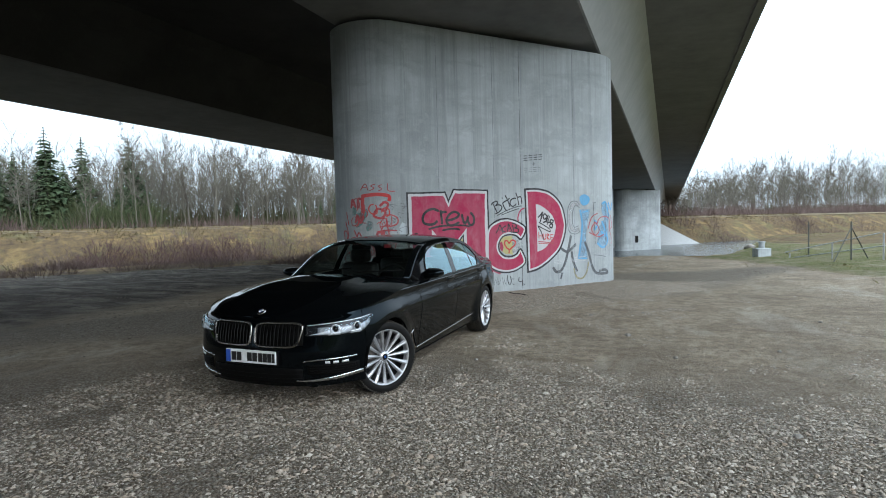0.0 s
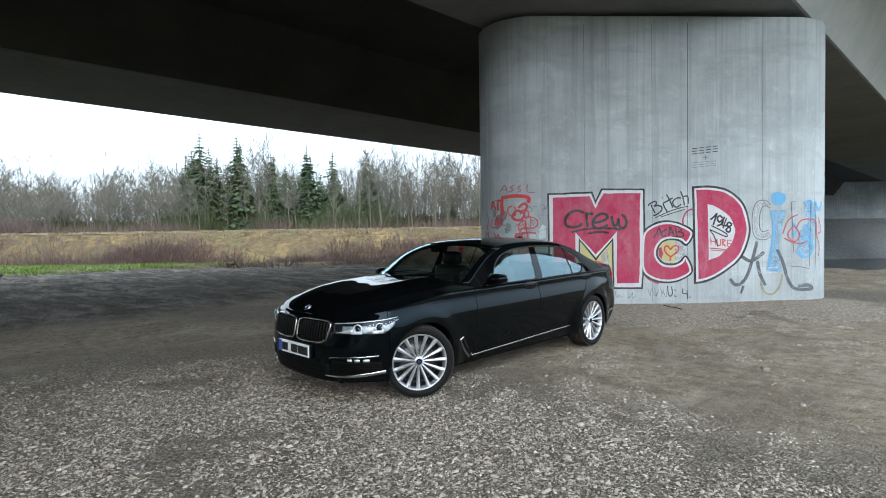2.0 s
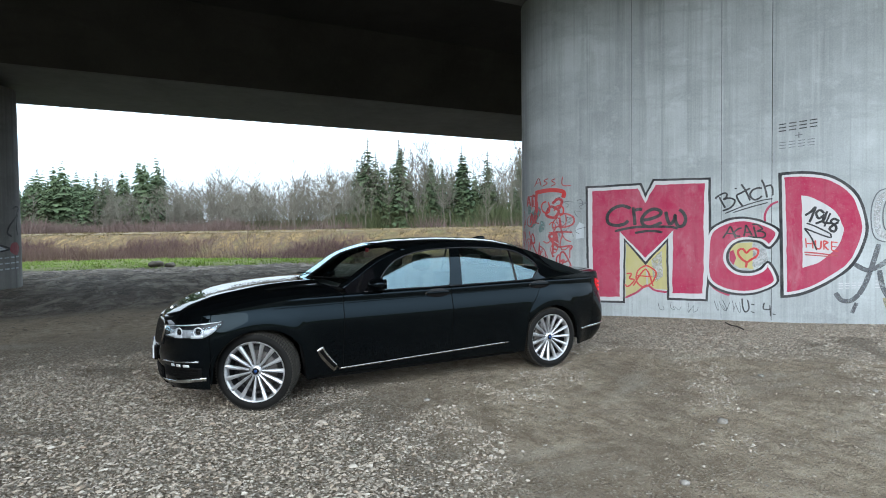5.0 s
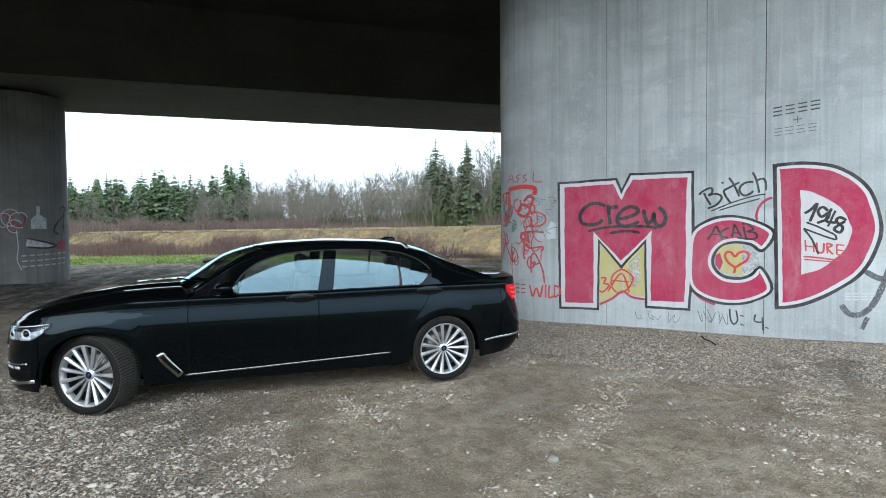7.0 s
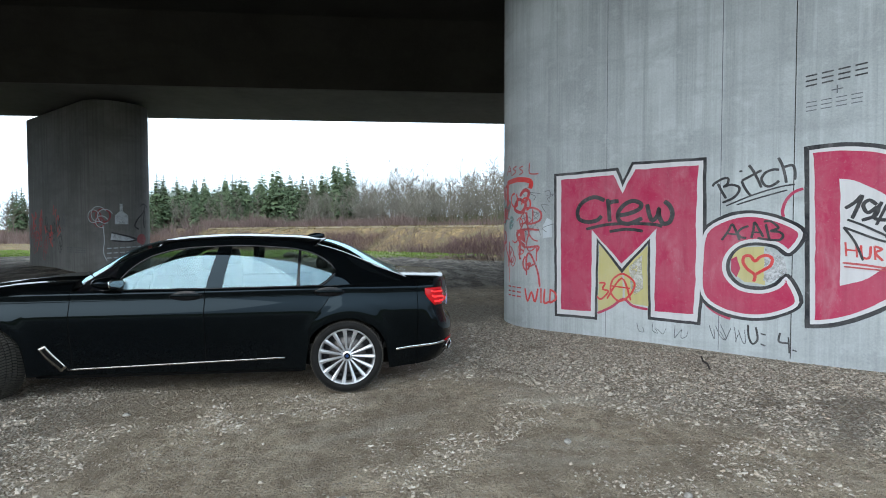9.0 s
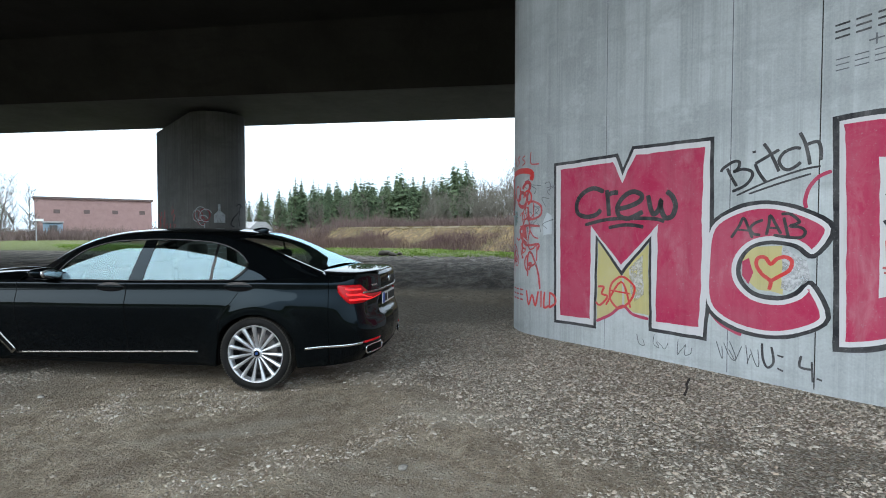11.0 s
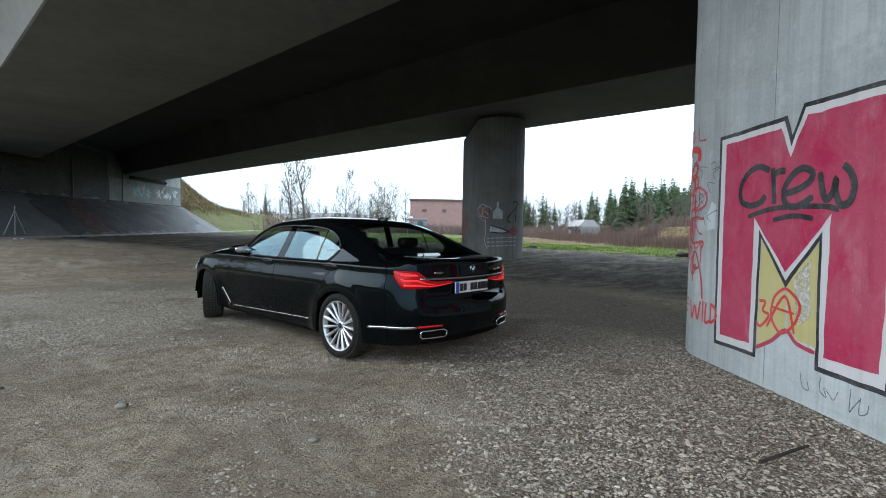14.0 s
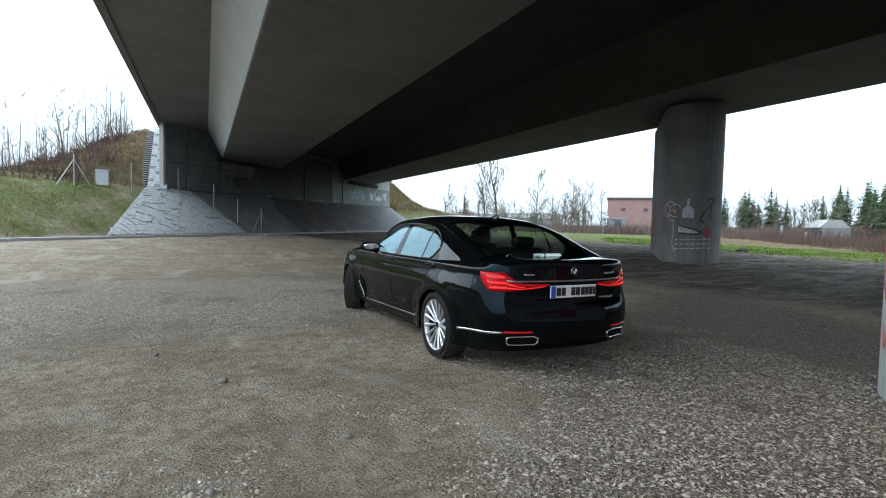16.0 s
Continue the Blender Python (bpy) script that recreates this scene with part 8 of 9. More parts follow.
# ---- river, abutment details, far things ----
def water_material():
    m = mat("river_water", (0.05, 0.06, 0.06), 0.18, 0, 0.5)
    g = Graph(m)
    g.bump(g.noise(1.2, 4, 0.6, g.scaled(1, 0.4, 1)), 0.6, 0.12)
    return m


bm = bmesh.new()
c = [pq(-122, 36), pq(300, 36), pq(300, 64), pq(-122, 64)]
bm.faces.new([bm.verts.new((x, y, -2.25)) for x, y in c])
tagged(part("water", bm, water_material()), "pale rippled river below the bridge", "river", kind="structure")

STONE_PALE = simple_noise("pale_paving_stone", (0.17, 0.175, 0.172), (0.47, 0.475, 0.465), 5.0, 0.9, 0.7)
STONE_DARK = simple_noise("dark_paving_stone", (0.11, 0.11, 0.11), (0.22, 0.22, 0.22), 2, 0.85, 0.3)
KERB = simple_noise("kerb_concrete", (0.24, 0.235, 0.225), (0.36, 0.355, 0.345), 5, 0.85, 0.2)
STEEL = simple_noise("galvanised_steel", (0.30, 0.31, 0.32), (0.42, 0.43, 0.44), 8, 0.5, 0.0, 0.3)
DARK_STEEL = simple_noise("dark_fence_steel", (0.05, 0.055, 0.05), (0.09, 0.095, 0.085), 8, 0.6, 0.0)

tagged(part("kerb", skew_prism(KERB_Q + 0.16, KERB_Q - 0.14, -75, 34, -0.2, 0.32, -0.2, 0.335), KERB), "long pale concrete kerb at the foot of the slope", "kerb", kind="structure")
tagged(part("far_slope_paving", skew_prism(60.5, 72.5, 30, 74, -4, -2.3, -4, 2.75), STONE_PALE), "pale paved slope on the far river bank", "slope paving", kind="structure")
tagged(part("far_abutment", skew_prism(72.4, 74, 30, 71, 2.0, 7.9), CONCRETE), "pale concrete abutment beyond the river", "abutment", kind="structure")


def slope_z(q):
    return 0.30 + (KERB_Q - q) / (KERB_Q - WALL_Q) * 2.96


def piece_mesh(seed, w, d, h):
    """A rough stone block, about w by d by h."""
    r = random.Random(seed)
    bm = bmesh.new()
    box(bm, -w / 2, -d / 2, -h / 2, w / 2, d / 2, h / 2)
    for v in bm.verts:
        v.co.x += r.uniform(-0.08, 0.08) * w
        v.co.y += r.uniform(-0.08, 0.08) * d
        v.co.z += r.uniform(-0.12, 0.12) * h
    bmesh.ops.bevel(bm, geom=bm.edges[:], offset=min(w, d, h) * 0.13, segments=1, affect="EDGES")
    me = bpy.data.meshes.new("paving_stone")
    bm.to_mesh(me)
    bm.free()
    me.materials.append(STONE_PALE)
    return me


# rough stones on the open end of the slope
paving = thing("stone_paving", "rough pale stone paving on the slope beside the abutment", "slope paving")
paving["kind"] = "structure"
bm = bmesh.new()
bed = [(-11.2, KERB_Q - 0.14), (-21.7, KERB_Q - 0.14), (-21.7, WALL_Q), (-18.0, WALL_Q)]
for up in (0,):
    vs = [bm.verts.new((*pq(a, q), slope_z(q) + 0.015)) for a, q in bed]
    lo = [bm.verts.new((*pq(a, q), slope_z(q) - 0.4)) for a, q in bed]
    bm.faces.new(vs)
    bm.faces.new(lo[::-1])
    for k in range(4):
        bm.faces.new((vs[k], lo[k], lo[(k + 1) % 4], vs[(k + 1) % 4]))
part("mortar_bed", bm, STONE_PALE, paving)
r_ = random.Random(8)
blocks = [piece_mesh(k, r_.uniform(0.30, 0.46), r_.uniform(0.20, 0.30), 0.05) for k in range(12)]
tilt = math.degrees(math.atan2(2.96, KERB_Q - WALL_Q))
rows_n = 18
for i in range(rows_n):
    t = (i + 0.5) / rows_n
    q = KERB_Q - 0.15 + (WALL_Q - KERB_Q) * t * 0.985
    a0, a1 = -11.3 - 6.8 * t, -21.6
    a = a0 - r_.uniform(0.2, 0.4)
    while a > a1:
        o = new("paving_stone", r_.choice(blocks))
        o.parent = paving
        x, y = pq(a, q + r_.uniform(-0.12, 0.12))
        o.matrix_basis = pose(x, y, slope_z(q) - 0.002 + r_.uniform(-0.008, 0.012), 0, 0, 46.6 + 180) @ pose(0, 0, 0, -tilt * -1, 0, 0) @ pose(0, 0, 0, 0, 0, r_.uniform(-40, 40))
        a -= r_.uniform(0.36, 0.54)

# stone stair up the embankment beside the wall
STONE_MID = simple_noise("weathered_stone", (0.055, 0.058, 0.06), (0.24, 0.25, 0.26), 4, 0.9, 0.8)
stair = thing("stone_stair", "steep grey stone stair up the embankment beside the abutment", "stair")
stair["kind"] = "structure"
STEP_DARK = simple_noise("dark_step_stone", (0.03, 0.031, 0.032), (0.085, 0.088, 0.09), 5, 0.9, 0.6)
for k in range(29):
    y, z = -28.1 - 0.30 * k, 3.10 + 0.182 * k
    bm = bmesh.new()
    box(bm, 2.60, y - 0.36, z - 0.3, 3.02 + 0.04 * (k % 2), y, z - 0.05, 0.012)
    step = part("step", bm, STEP_DARK, stair)
    bm = bmesh.new()
    box(bm, 2.58, y - 0.36, z - 0.055, 3.06 + 0.05 * (k % 2), y + 0.035, z, 0.012)
    part("tread", bm, STONE_PALE, step, "pale stone tread")
bm = bmesh.new()
extrude_poly(bm, [(-28.0, 2.4), (-28.0, 3.30), (-36.8, 8.62), (-36.8, 2.4)], lambda u, v: Vector((1.40, u, v)), lambda u, v: Vector((2.56, u, v)))
part("side_strip", bm, STONE_PALE, stair, "pale paved strip beside the stair")
for k in range(26):
    y = -28.15 - 0.33 * k
    z = 3.30 + 0.6045 * (-28.0 - y)
    for x0, x1 in ((1.42, 1.78), (1.82, 2.16), (2.20, 2.54)):
        bm = bmesh.new()
        box(bm, x0, -0.17, -0.02, x1, 0.17, 0.02, 0.012)
        bmesh.ops.transform(bm, matrix=pose(0, y - 0.08 * (x0 > 1.8), z + 0.05 * (x0 > 1.8), -31.15), verts=bm.verts)
        part("strip_stone", bm, STONE_MID if (k * 7 + int(x0 * 3)) % 5 == 0 else STONE_PALE, stair)

# abutment wall: pale end strip, ledge, pipe, joints
part_wall = thing("abutment_fittings", "stone end strip, ledge and pipes on the abutment wall", "abutment")
part_wall["kind"] = "structure"
part("end_strip", skew_prism(WALL_Q + 0.05, WALL_Q - 0.30, PB - 0.02, PB + 0.16, 2.9, 7.75), KERB, part_wall, "pale concrete edge of the wall")
part("wall_crack", skew_prism(WALL_Q + 0.006, WALL_Q - 0.02, -28.5, -20.1, 5.12, 5.16), GAP_BLACK, part_wall)
part("wall_base_joint", skew_prism(WALL_Q + 0.03, WALL_Q - 0.02, -57, -19.6, 3.22, 3.30), GAP_BLACK, part_wall)
for a in (-21.4, -24.9, -36.6, -44.2):
    part("drain_pipe", skew_prism(WALL_Q + 0.10, WALL_Q - 0.02, a, a + 0.09, 3.3, 6.6), DARK_STEEL, part_wall, "dark downpipe")
part("bearing_shelf", skew_prism(WALL_Q + 0.35, WALL_Q - 0.02, -53, -45.5, 5.62, 5.90), GAP_BLACK, part_wall, "dark bearing shelf")
part("bearing_shelf", skew_prism(WALL_Q + 0.30, WALL_Q - 0.02, -33, -24.5, 5.68, 5.94), GAP_BLACK, part_wall, "dark bearing shelf")


class WallFace:
    def at(self, s, z, out):
        return Vector((*pq(s, WALL_Q + out), z))


WF = WallFace()
r_ = random.Random(21)
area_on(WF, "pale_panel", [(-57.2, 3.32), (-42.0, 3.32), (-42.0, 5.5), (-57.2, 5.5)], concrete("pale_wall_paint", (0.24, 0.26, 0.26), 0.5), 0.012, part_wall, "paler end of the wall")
# sunlight on the wall's far end is put into this paler concrete
area_on(WF, "pale_panel", [(-57.2, 5.5), (-53.4, 5.5), (-53.4, 7.6), (-57.2, 7.6)], CONCRETE, 0.012, part_wall, "end of the wall toned pale as if sunlit")
for s0, m_ in ((-46.6, S_TEAL), (-47.8, S_TEAL), (-49.0, S_TEAL), (-51.5, S_WHITE), (-53.0, S_WHITE), (-54.4, S_PALE), (-55.6, S_WHITE)):
    for _ in range(3):
        x, z = s0 + r_.uniform(-0.6, 0.3), 3.8 + r_.uniform(0, 0.8)
        stroke_on(WF, "wall_scrawl", [(x, z), (x + r_.uniform(-0.6, 0.6), z + 0.5), (x + r_.uniform(-0.7, 0.7), z + 0.2), (x + r_.uniform(-0.6, 0.6), z + r_.uniform(0.3, 0.9))], 0.12, m_, 0.02 + 0.002 * _, part_wall, "faded sprayed scrawl")
for s0 in (-25.6, -26.6, -27.4, -28.4, -30.0):
    stroke_on(WF, "wall_scrawl", [(s0, 4.1), (s0 + 0.2, 4.7), (s0 - 0.2, 4.6), (s0 - 0.1, 4.2)], 0.07, S_BLACK, 0.02, part_wall, "black scrawl")


class SlopeFace:
    def at(self, s, q, out):
        return Vector((*pq(s, q), slope_z(q) + 0.04 + out))


SF = SlopeFace()
RUST = worn_spray("rust_stain", (0.088, 0.036, 0.026), 1.05)
# shade under the deck is put into these soot and grime colours too
SOOT_SHADE = worn_spray("soot_stain", (0.022, 0.021, 0.021), 0.75)
GRIME_SHADE = worn_spray("slope_grime", (0.062, 0.058, 0.056), 0.6)
area_on(SF, "rust_stain", wobbly([(-36.6, -20.3), (-34.6, -20.2), (-32.9, -18.0), (-31.9, -16.1), (-33.9, -16.0), (-35.4, -18.2)], 0.3, 0.2), RUST, 0.006, part_wall, "dark rusty stain running down the slope")
area_on(SF, "slope_grime", wobbly([(-56.5, -20.45), (-31.0, -20.45), (-29.6, -18.6), (-28.4, -15.7), (-50.0, -15.7), (-54.5, -17.6)], 0.6, 0.55), GRIME_SHADE, 0.0, part_wall, "dull grime and under-deck shade over the middle of the slope")
area_on(WF, "soot_stain", wobbly([(-42.2, 3.34), (-27.5, 3.34), (-26.0, 4.4), (-28.8, 5.0), (-29.2, 7.6), (-41.6, 7.6)], 0.4, 0.25), SOOT_SHADE, 0.009, part_wall, "black soot and under-deck shade over the middle of the wall")
part("slab_joint", skew_prism(KERB_Q - 0.2, WALL_Q + 0.05, -22.4, -22.37, -0.1, slope_z(KERB_Q - 0.2) + 0.012, -0.1, slope_z(WALL_Q + 0.05) + 0.012), GAP_BLACK, part_wall)


def post_at(bm, x, y, z, h, r=0.03):
    tube(bm, (x, y, z - 0.15), (x, y, z + h), r, r, 8)


def wire_fence(name, feet, h, label, braced=(), steel=STEEL, wires=(0.3, 0.8, 1.3), r=0.032):
    """Posts with wires between them; braced posts have slanting struts."""
    f = thing(name, label, "fence")
    for k, (x, y, z) in enumerate(feet):
        bm = bmesh.new()
        post_at(bm, x, y, z, h, r)
        p = part("post", bm, steel, f)
        if k in braced:
            for sgn in (-1, 1):
                bm = bmesh.new()
                tube(bm, (x, y, z + h * 0.85), (x + sgn * 1.0 * DX, y + sgn * 1.0 * DY, float(ground_height(x + sgn * DX, y + sgn * DY)) - 0.02), r * 0.7, r * 0.7, 6)
                part("strut", bm, steel, p)
    for (a, b) in zip(feet, feet[1:]):
        for w in wires:
            bm = bmesh.new()
            tube(bm, (a[0], a[1], a[2] + w), (b[0], b[1], b[2] + w), 0.0022, 0.0022, 4)
            part("wire", bm, steel, f)
    return f


def on_slope(a, q):
    return (*pq(a, q), slope_z(q))


wire_fence("slope_fence", [on_slope(-20.4, -20.3), on_slope(-21.9, -18.6), on_slope(-22.3, -16.9), on_slope(-23.6, -15.9)], 1.65, "grey wire fence running down the paved slope", (3,))
gz = lambda x, y: (x, y, float(ground_height(x, y)))
wire_fence("embankment_fence", [gz(14.0, -16.2), gz(9.6, -20.2), gz(5.85, -23.6), gz(3.3, -26.1)], 1.75, "grey wire fence with a braced post below the embankment", (2,))

bm = bmesh.new()
box(bm, -0.42, -0.2, 0, 0.42, 0.2, 1.15, 0.015)
cab = thing("utility_cabinet", "pale grey metal utility cabinet on the embankment", "cabinet", pose(4.75, -25.4, float(ground_height(4.75, -25.4)) - 0.03, 0, 0, 5) @ Matrix.Diagonal((0.78, 0.78, 0.78, 1)))
CABM = simple_noise("cabinet_paint", (0.34, 0.37, 0.39), (0.42, 0.45, 0.46), 3, 0.5, 0.0)
part("body", bm, CABM, cab)
bm = bmesh.new()
box(bm, -0.45, -0.23, 1.15, 0.45, 0.23, 1.21, 0.01)
part("roof", bm, CABM, cab)
bm = bmesh.new()
box(bm, -0.39, -0.215, 0.08, 0.39, -0.198, 1.1, 0.005)
part("door", bm, CABM, cab)

# concrete block and fence by the field
blk = thing("concrete_block", "squat concrete block with a round stub on the field's edge", "concrete block", pose(3.85, 23.6, float(ground_height(3.85, 23.6)), 0, 0, 20) @ Matrix.Diagonal((0.68, 0.68, 0.68, 1)))
bm = bmesh.new()
box(bm, -0.38, -0.3, -0.05, 0.38, 0.3, 0.48, 0.05)
part("base", bm, CONCRETE, blk)
bm = bmesh.new()
tube(bm, (0, 0, 0.46), (0, 0, 0.80), 0.16, 0.15, 16)
part("stub", bm, CONCRETE, blk)
bm = bmesh.new()
tube(bm, (0, 0, 0.78), (0, 0, 0.86), 0.19, 0.19, 16)
part("cap", bm, CONCRETE, blk)
wire_fence("field_fence", [gz(5.3, 23.2), gz(6.15, 21.6), gz(7.6, 19.8), gz(9.6, 18.2), gz(12.5, 16.5)], 1.3, "dark wire fence with posts along the field", (1,), DARK_STEEL, (0.35, 0.75, 1.15), 0.024)
rail = thing("metal_rail", "low pale metal rail beside the field track", "rail")
for k, (a, b) in enumerate((((4.6, 23.4, 0.22), (6.9, 21.5, 0.95)), ((4.8, 23.0, 0.05), (7.0, 21.2, 0.55)))):
    bm = bmesh.new()
    tube(bm, a, b, 0.018, 0.018, 8)
    part("bar", bm, STEEL, rail)
for x, y, z in ((4.7, 23.2, 0.2), (5.8, 22.3, 0.6), (6.95, 21.35, 0.95)):
    bm = bmesh.new()
    tube(bm, (x, y, -0.1), (x, y, z), 0.025, 0.025, 8)
    part("upright", bm, STEEL, rail)

# a dead stick, clods and single stones
bm = bmesh.new()
pts = [(-2.59, 11.00, 0.03), (-2.74, 11.07, 0.045), (-2.86, 11.10, 0.04), (-3.00, 11.17, 0.055)]
for a, b in zip(pts, pts[1:]):
    tube(bm, a, b, 0.011, 0.009, 6)
tagged(part("stick", bm, mat("dead_wood", (0.03, 0.024, 0.02), 0.9)), "dark dead stick lying on the gravel", "stick")
ROCK = simple_noise("field_stone", (0.16, 0.145, 0.125), (0.34, 0.32, 0.29), 9, 0.9, 0.3)
CLOD = simple_noise("earth_clod", (0.045, 0.036, 0.028), (0.10, 0.085, 0.065), 6, 0.95, 0.4)


def rock(x, y, size, material, label, seed, name="stone"):
    r = random.Random(seed)
    bm = bmesh.new()
    q = bmesh.ops.create_icosphere(bm, subdivisions=2, radius=1)
    for v in q["verts"]:
        n = noise.noise(v.co * 1.4 + Vector((seed, 0, 0)))
        v.co = Vector((v.co.x * size * (1 + 0.35 * n), v.co.y * size * 0.8 * (1 + 0.35 * n), v.co.z * size * 0.55 * (1 + 0.3 * n)))
    ob = part(name, bm, material, None, "", True)
    ob.matrix_basis = pose(x, y, float(ground_height(x, y)) + size * 0.22, 0, 0, r.uniform(0, 360))
    return tagged(ob, label, "stone")


for k, (x, y, s) in enumerate(((-0.35, 7.4, 0.045), (0.2, 6.3, 0.03), (-1.0, 8.9, 0.035), (1.3, 6.9, 0.03), (-1.9, 5.6, 0.03), (0.9, 4.2, 0.04), (-0.2, 9.3, 0.028), (2.2, 9.0, 0.03), (-5.3, 8.2, 0.04))):
    rock(x, y, s, ROCK, "single pale stone lying on the trodden dirt", k)
for k, (x, y, s) in enumerate(((-27.6, 2.4, 0.42), (-27.0, 3.0, 0.28), (-28.4, 3.1, 0.22), (-27.2, -6.6, 0.3), (-26.2, 12.4, 0.25))):
    rock(x, y, s, CLOD, "dark clod of earth at the grass edge", 20 + k, "earth_clod")
for k, (a, q) in enumerate(((-22.6, -15.2), (-23.0, -15.1), (-24.6, -15.2), (-26.0, -15.15))):
    rock(*pq(a, q), 0.09, PLATE_WHITE if k < 2 else ROCK, "pale scrap of litter below the slope", 30 + k, "litter")
for k in range(10):
    rock(*pq(21 + k * 0.55, 18.2 + 0.4 * math.sin(k * 2.1)), 0.16 + 0.05 * (k % 3), ROCK, "pale stone at the top of the river bank", 50 + k)

# pale path along the top of the dike
PATH = simple_noise("dike_path_gravel", (0.100, 0.074, 0.038), (0.155, 0.116, 0.064), 0.8, 0.95, 0.1)
bm = bmesh.new()
prev = None
for k in range(161):
    p = -260 + 3.5 * k
    pair = [bm.verts.new((*pq(p, q), float(ground_height(*pq(p, q))) + 0.03)) for q in (71.2, 73.4)]
    if prev:
        bm.faces.new((prev[0], prev[1], pair[1], pair[0]))
    prev = pair
tagged(part("dike_path", bm, PATH), "pale gravel path along the top of the dike", "path", kind="structure")

# pale lane over the meadow
LANE = simple_noise("pale_lane", (0.26, 0.255, 0.245), (0.36, 0.355, 0.345), 2, 0.9, 0.1)
bm = bmesh.new()
lane = [(-55, -96), (-57.5, -80), (-60, -66), (-61.5, -57), (-66, -48)]
prev = None
for k in range(41):
    t = k / 40 * (len(lane) - 1)
    i = min(int(t), len(lane) - 2)
    x, y = (lane[i][j] + (lane[i + 1][j] - lane[i][j]) * (t - i) for j in (0, 1))
    pair = [bm.verts.new((x + w, y, float(ground_height(x + w, y)) + 0.05)) for w in (-1.8, 1.8)]
    if prev:
        bm.faces.new((prev[0], prev[1], pair[1], pair[0]))
    prev = pair
tagged(part("lane", bm, LANE), "pale gravel lane across the meadow", "lane", kind="structure")

# low brick hall far off
# red brick paled and dulled: the distance haze is put into its colour
BRICK = simple_noise("brick_wall", (0.27, 0.165, 0.150), (0.35, 0.225, 0.205), 1.2, 0.9, 0.0)
ROOF = simple_noise("flat_roof", (0.10, 0.07, 0.065), (0.15, 0.11, 0.10), 1.0, 0.9, 0.0)
HALLM = pose(-77.0, -60.5, 0.2, 0, 0, -46)
hall = thing("brick_hall", "long low red brick hall with a flat roof", "building", HALLM)
bm = bmesh.new()
box(bm, -9, -6, -0.5, 6.5, 6, 6.1)
part("wall", bm, BRICK, hall)
bm = bmesh.new()
box(bm, -9.2, -6.2, 6.1, 6.7, 6.2, 6.4)
part("roof", bm, ROOF, hall)
for k in range(4):
    bm = bmesh.new()
    box(bm, -8 + 3.8 * k, 5.95, 3.9, -7.2 + 3.8 * k, 6.03, 4.5)
    part("window", bm, ROOF, hall, "small dull window")
kiosk = thing("blue_hut", "small pale blue hut beside the lane", "hut", pose(-63.0, -53.0, 0.2, 0, 0, -46))
bm = bmesh.new()
box(bm, -1.1, -1.2, 0, 1.1, 1.2, 2.3, 0.03)
part("wall", bm, simple_noise("pale_blue_sheet", (0.20, 0.30, 0.38), (0.28, 0.38, 0.45), 2, 0.6, 0.0), kiosk)
bm = bmesh.new()
box(bm, -1.25, -1.4, 2.3, 1.25, 1.4, 2.5, 0.03)
part("roof", bm, KERB, kiosk)
bm = bmesh.new()
box(bm, -0.5, 1.19, 0.1, 0.4, 1.24, 2.0)
part("door", bm, DARK_STEEL, kiosk)
sign = thing("sign_post", "thin post with a small pale sign beside the lane", "sign post", pose(-54.3, -46.9, 0.2, 0, 0, -40))
bm = bmesh.new()
tube(bm, (0, 0, -0.2), (0, 0, 2.7), 0.05, 0.05, 8)
part("post", bm, STEEL, sign)
bm = bmesh.new()
box(bm, -0.75, -0.03, 2.4, 0.1, 0.03, 2.68, 0.01)
part("board", bm, PLATE_WHITE, sign)
for x, y in ((-94.3, -45.7), (-97.8, -43.6)):
    st = thing("white_post", "white concrete post near the weir", "post", pose(x, y, float(ground_height(x, y))))
    bm = bmesh.new()
    box(bm, -0.15, -0.15, -0.5, 0.15, 0.15, 3.6, 0.02)
    part("shaft", bm, CONCRETE, st)
    bm = bmesh.new()
    box(bm, -0.2, -0.2, 3.6, 0.2, 0.2, 3.7, 0.02)
    part("cap", bm, KERB, st)
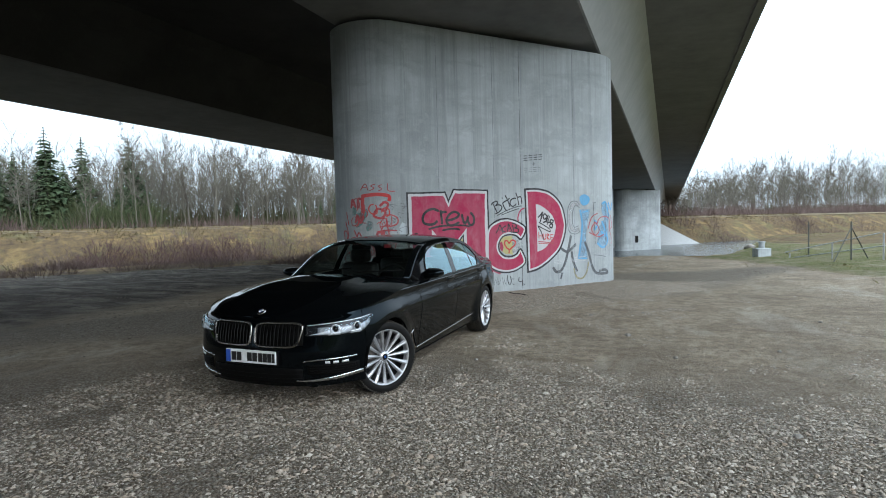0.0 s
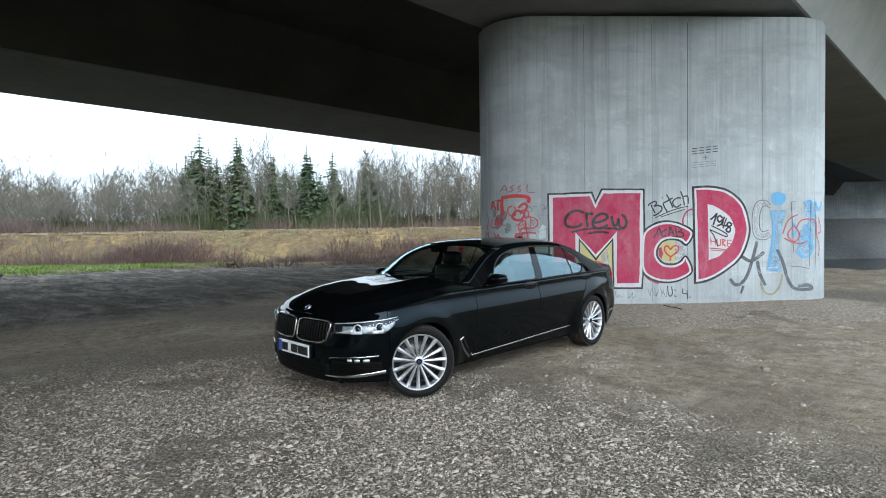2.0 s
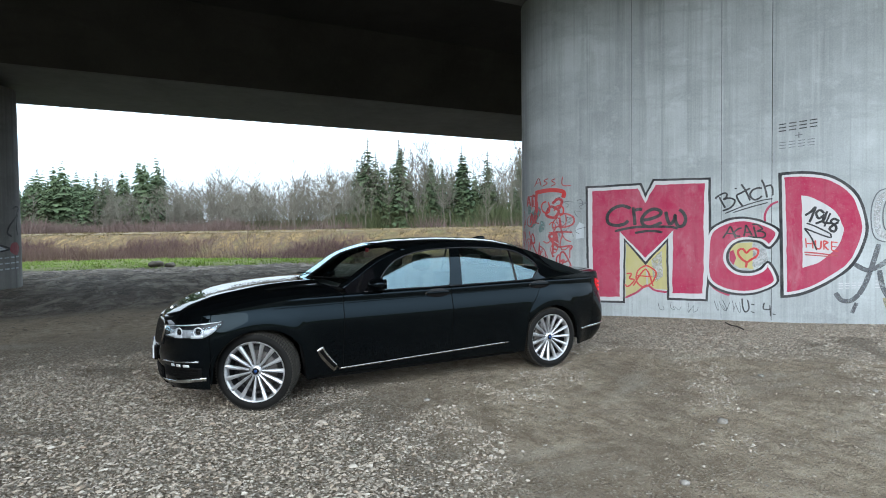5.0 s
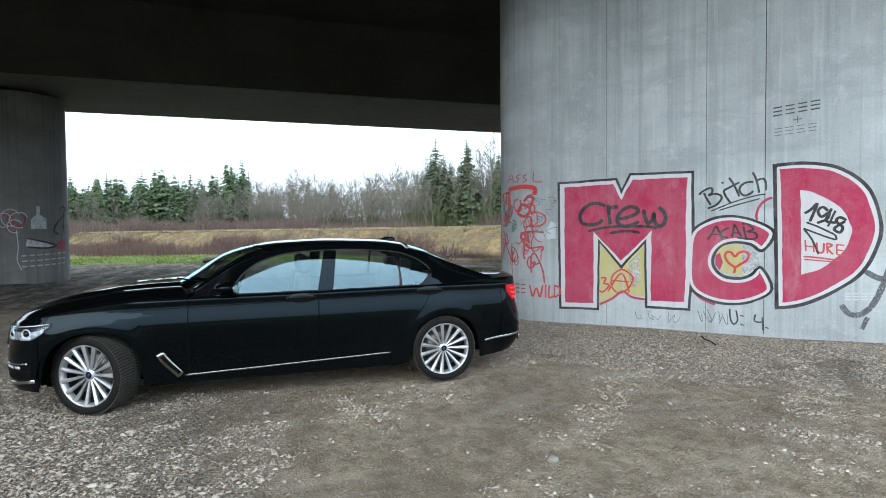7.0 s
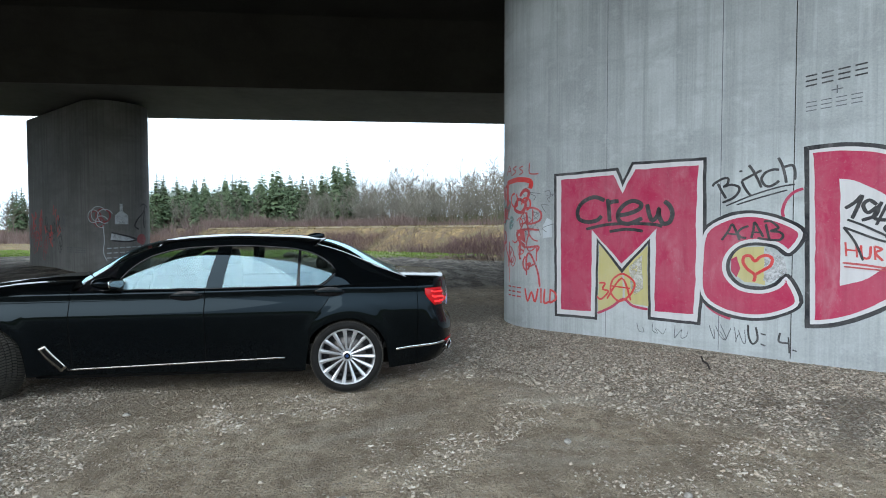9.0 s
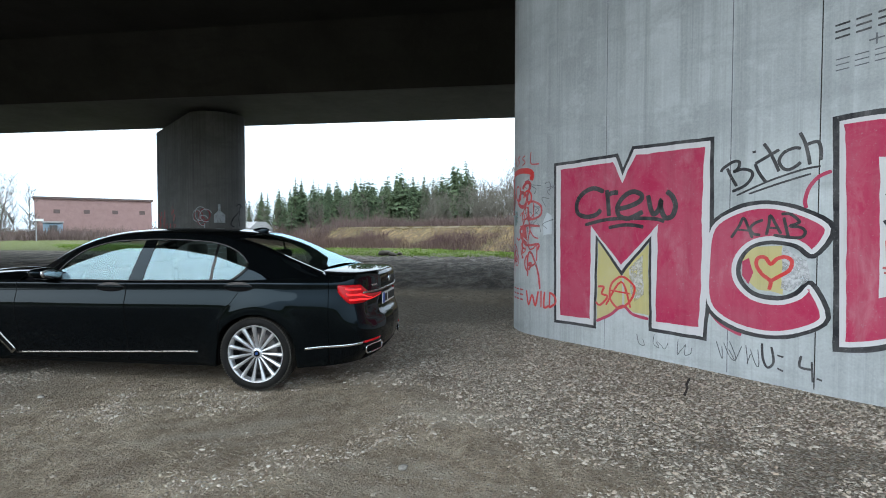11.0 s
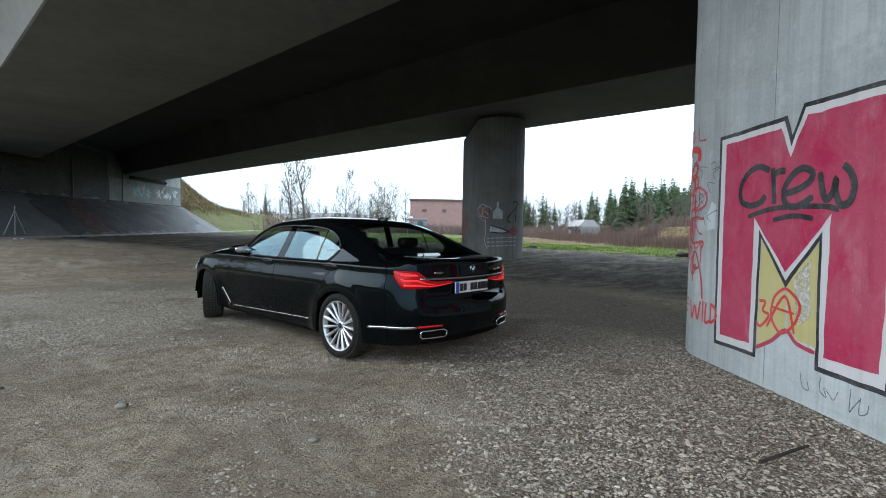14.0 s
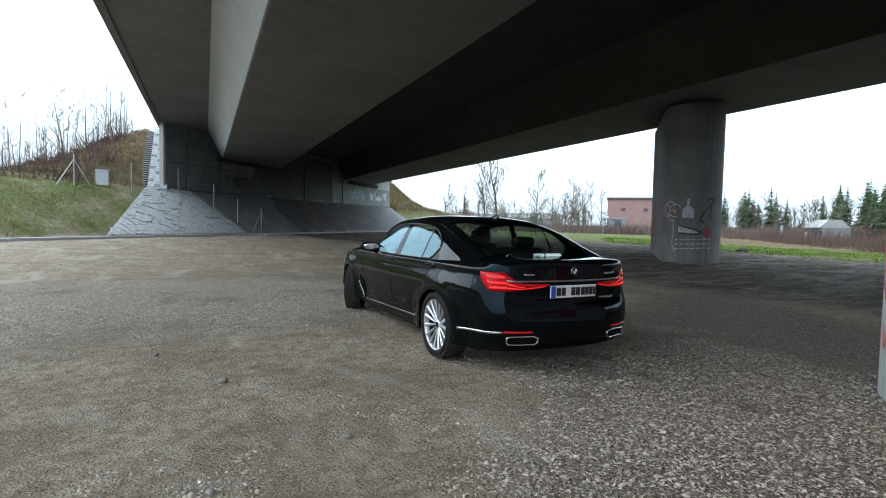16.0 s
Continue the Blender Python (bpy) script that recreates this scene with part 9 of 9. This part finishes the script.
weir = thing("weir_house", "low grey weir building by the river", "building", pose(*pq(-134, 56), -1.5, 0, 0, 46.6))
bm = bmesh.new()
box(bm, -6, -2.5, -1, 6, 2.5, 3.6)
part("wall", bm, CONCRETE_GREY, weir)
bm = bmesh.new()
extrude_poly(bm, [(-3.0, 3.6), (3.0, 3.6), (1.2, 5.4), (-1.2, 5.4)], lambda u, v: Vector((-6.3, u, v)), lambda u, v: Vector((4.5, u, v)))
part("roof", bm, KERB, weir, "pale sloping roof")
for k in range(4):
    bm = bmesh.new()
    box(bm, -5 + 2.7 * k, -2.56, 1.0, -3.6 + 2.7 * k, -2.45, 2.8)
    part("window", bm, GLOSS_BLACK, weir, "dark window")
for k, (a, d, w, h) in enumerate(((-146.5, 170, 9, 5), (-144.6, 185, 10, 5.5), (-142.6, 178, 8, 5), (-149.0, 165, 7, 4.5))):
    x, y = d * math.sin(radians(a)), 11 + d * math.cos(radians(a))
    hs = thing("far_house", "pale far-off house with a grey roof", "house", pose(x, y, 0, 0, 0, -a))
    bm = bmesh.new()
    box(bm, -w / 2, -4, -1, w / 2, 4, h * 0.7)
    part("wall", bm, KERB, hs)
    bm = bmesh.new()
    extrude_poly(bm, [(-4.4, h * 0.7), (4.4, h * 0.7), (0, h)], lambda u, v, w=w: Vector((-w / 2 - 0.3, u, v)), lambda u, v, w=w: Vector((w / 2 + 0.3, u, v)))
    part("roof", bm, STONE_DARK, hs)
    for j in range(3):
        bm = bmesh.new()
        box(bm, -w / 3 + j * w / 3.4, 3.97, h * 0.25, -w / 3 + j * w / 3.4 + 1.2, 4.05, h * 0.5)
        part("window", bm, GLOSS_BLACK, hs, "dark window")
# low drain niche in the far pier
bm = bmesh.new()
x, y = P3[0] - 1.2 * DX + 1.0 * DY, P3[1] - 1.2 * DY - 1.0 * DX
box(bm, x - 0.2, y - 0.2, -1.2, x + 0.2, y + 0.2, -0.3)
part("drain_niche", bm, GAP_BLACK, pier_obs[2], "small dark opening at the pier's foot")
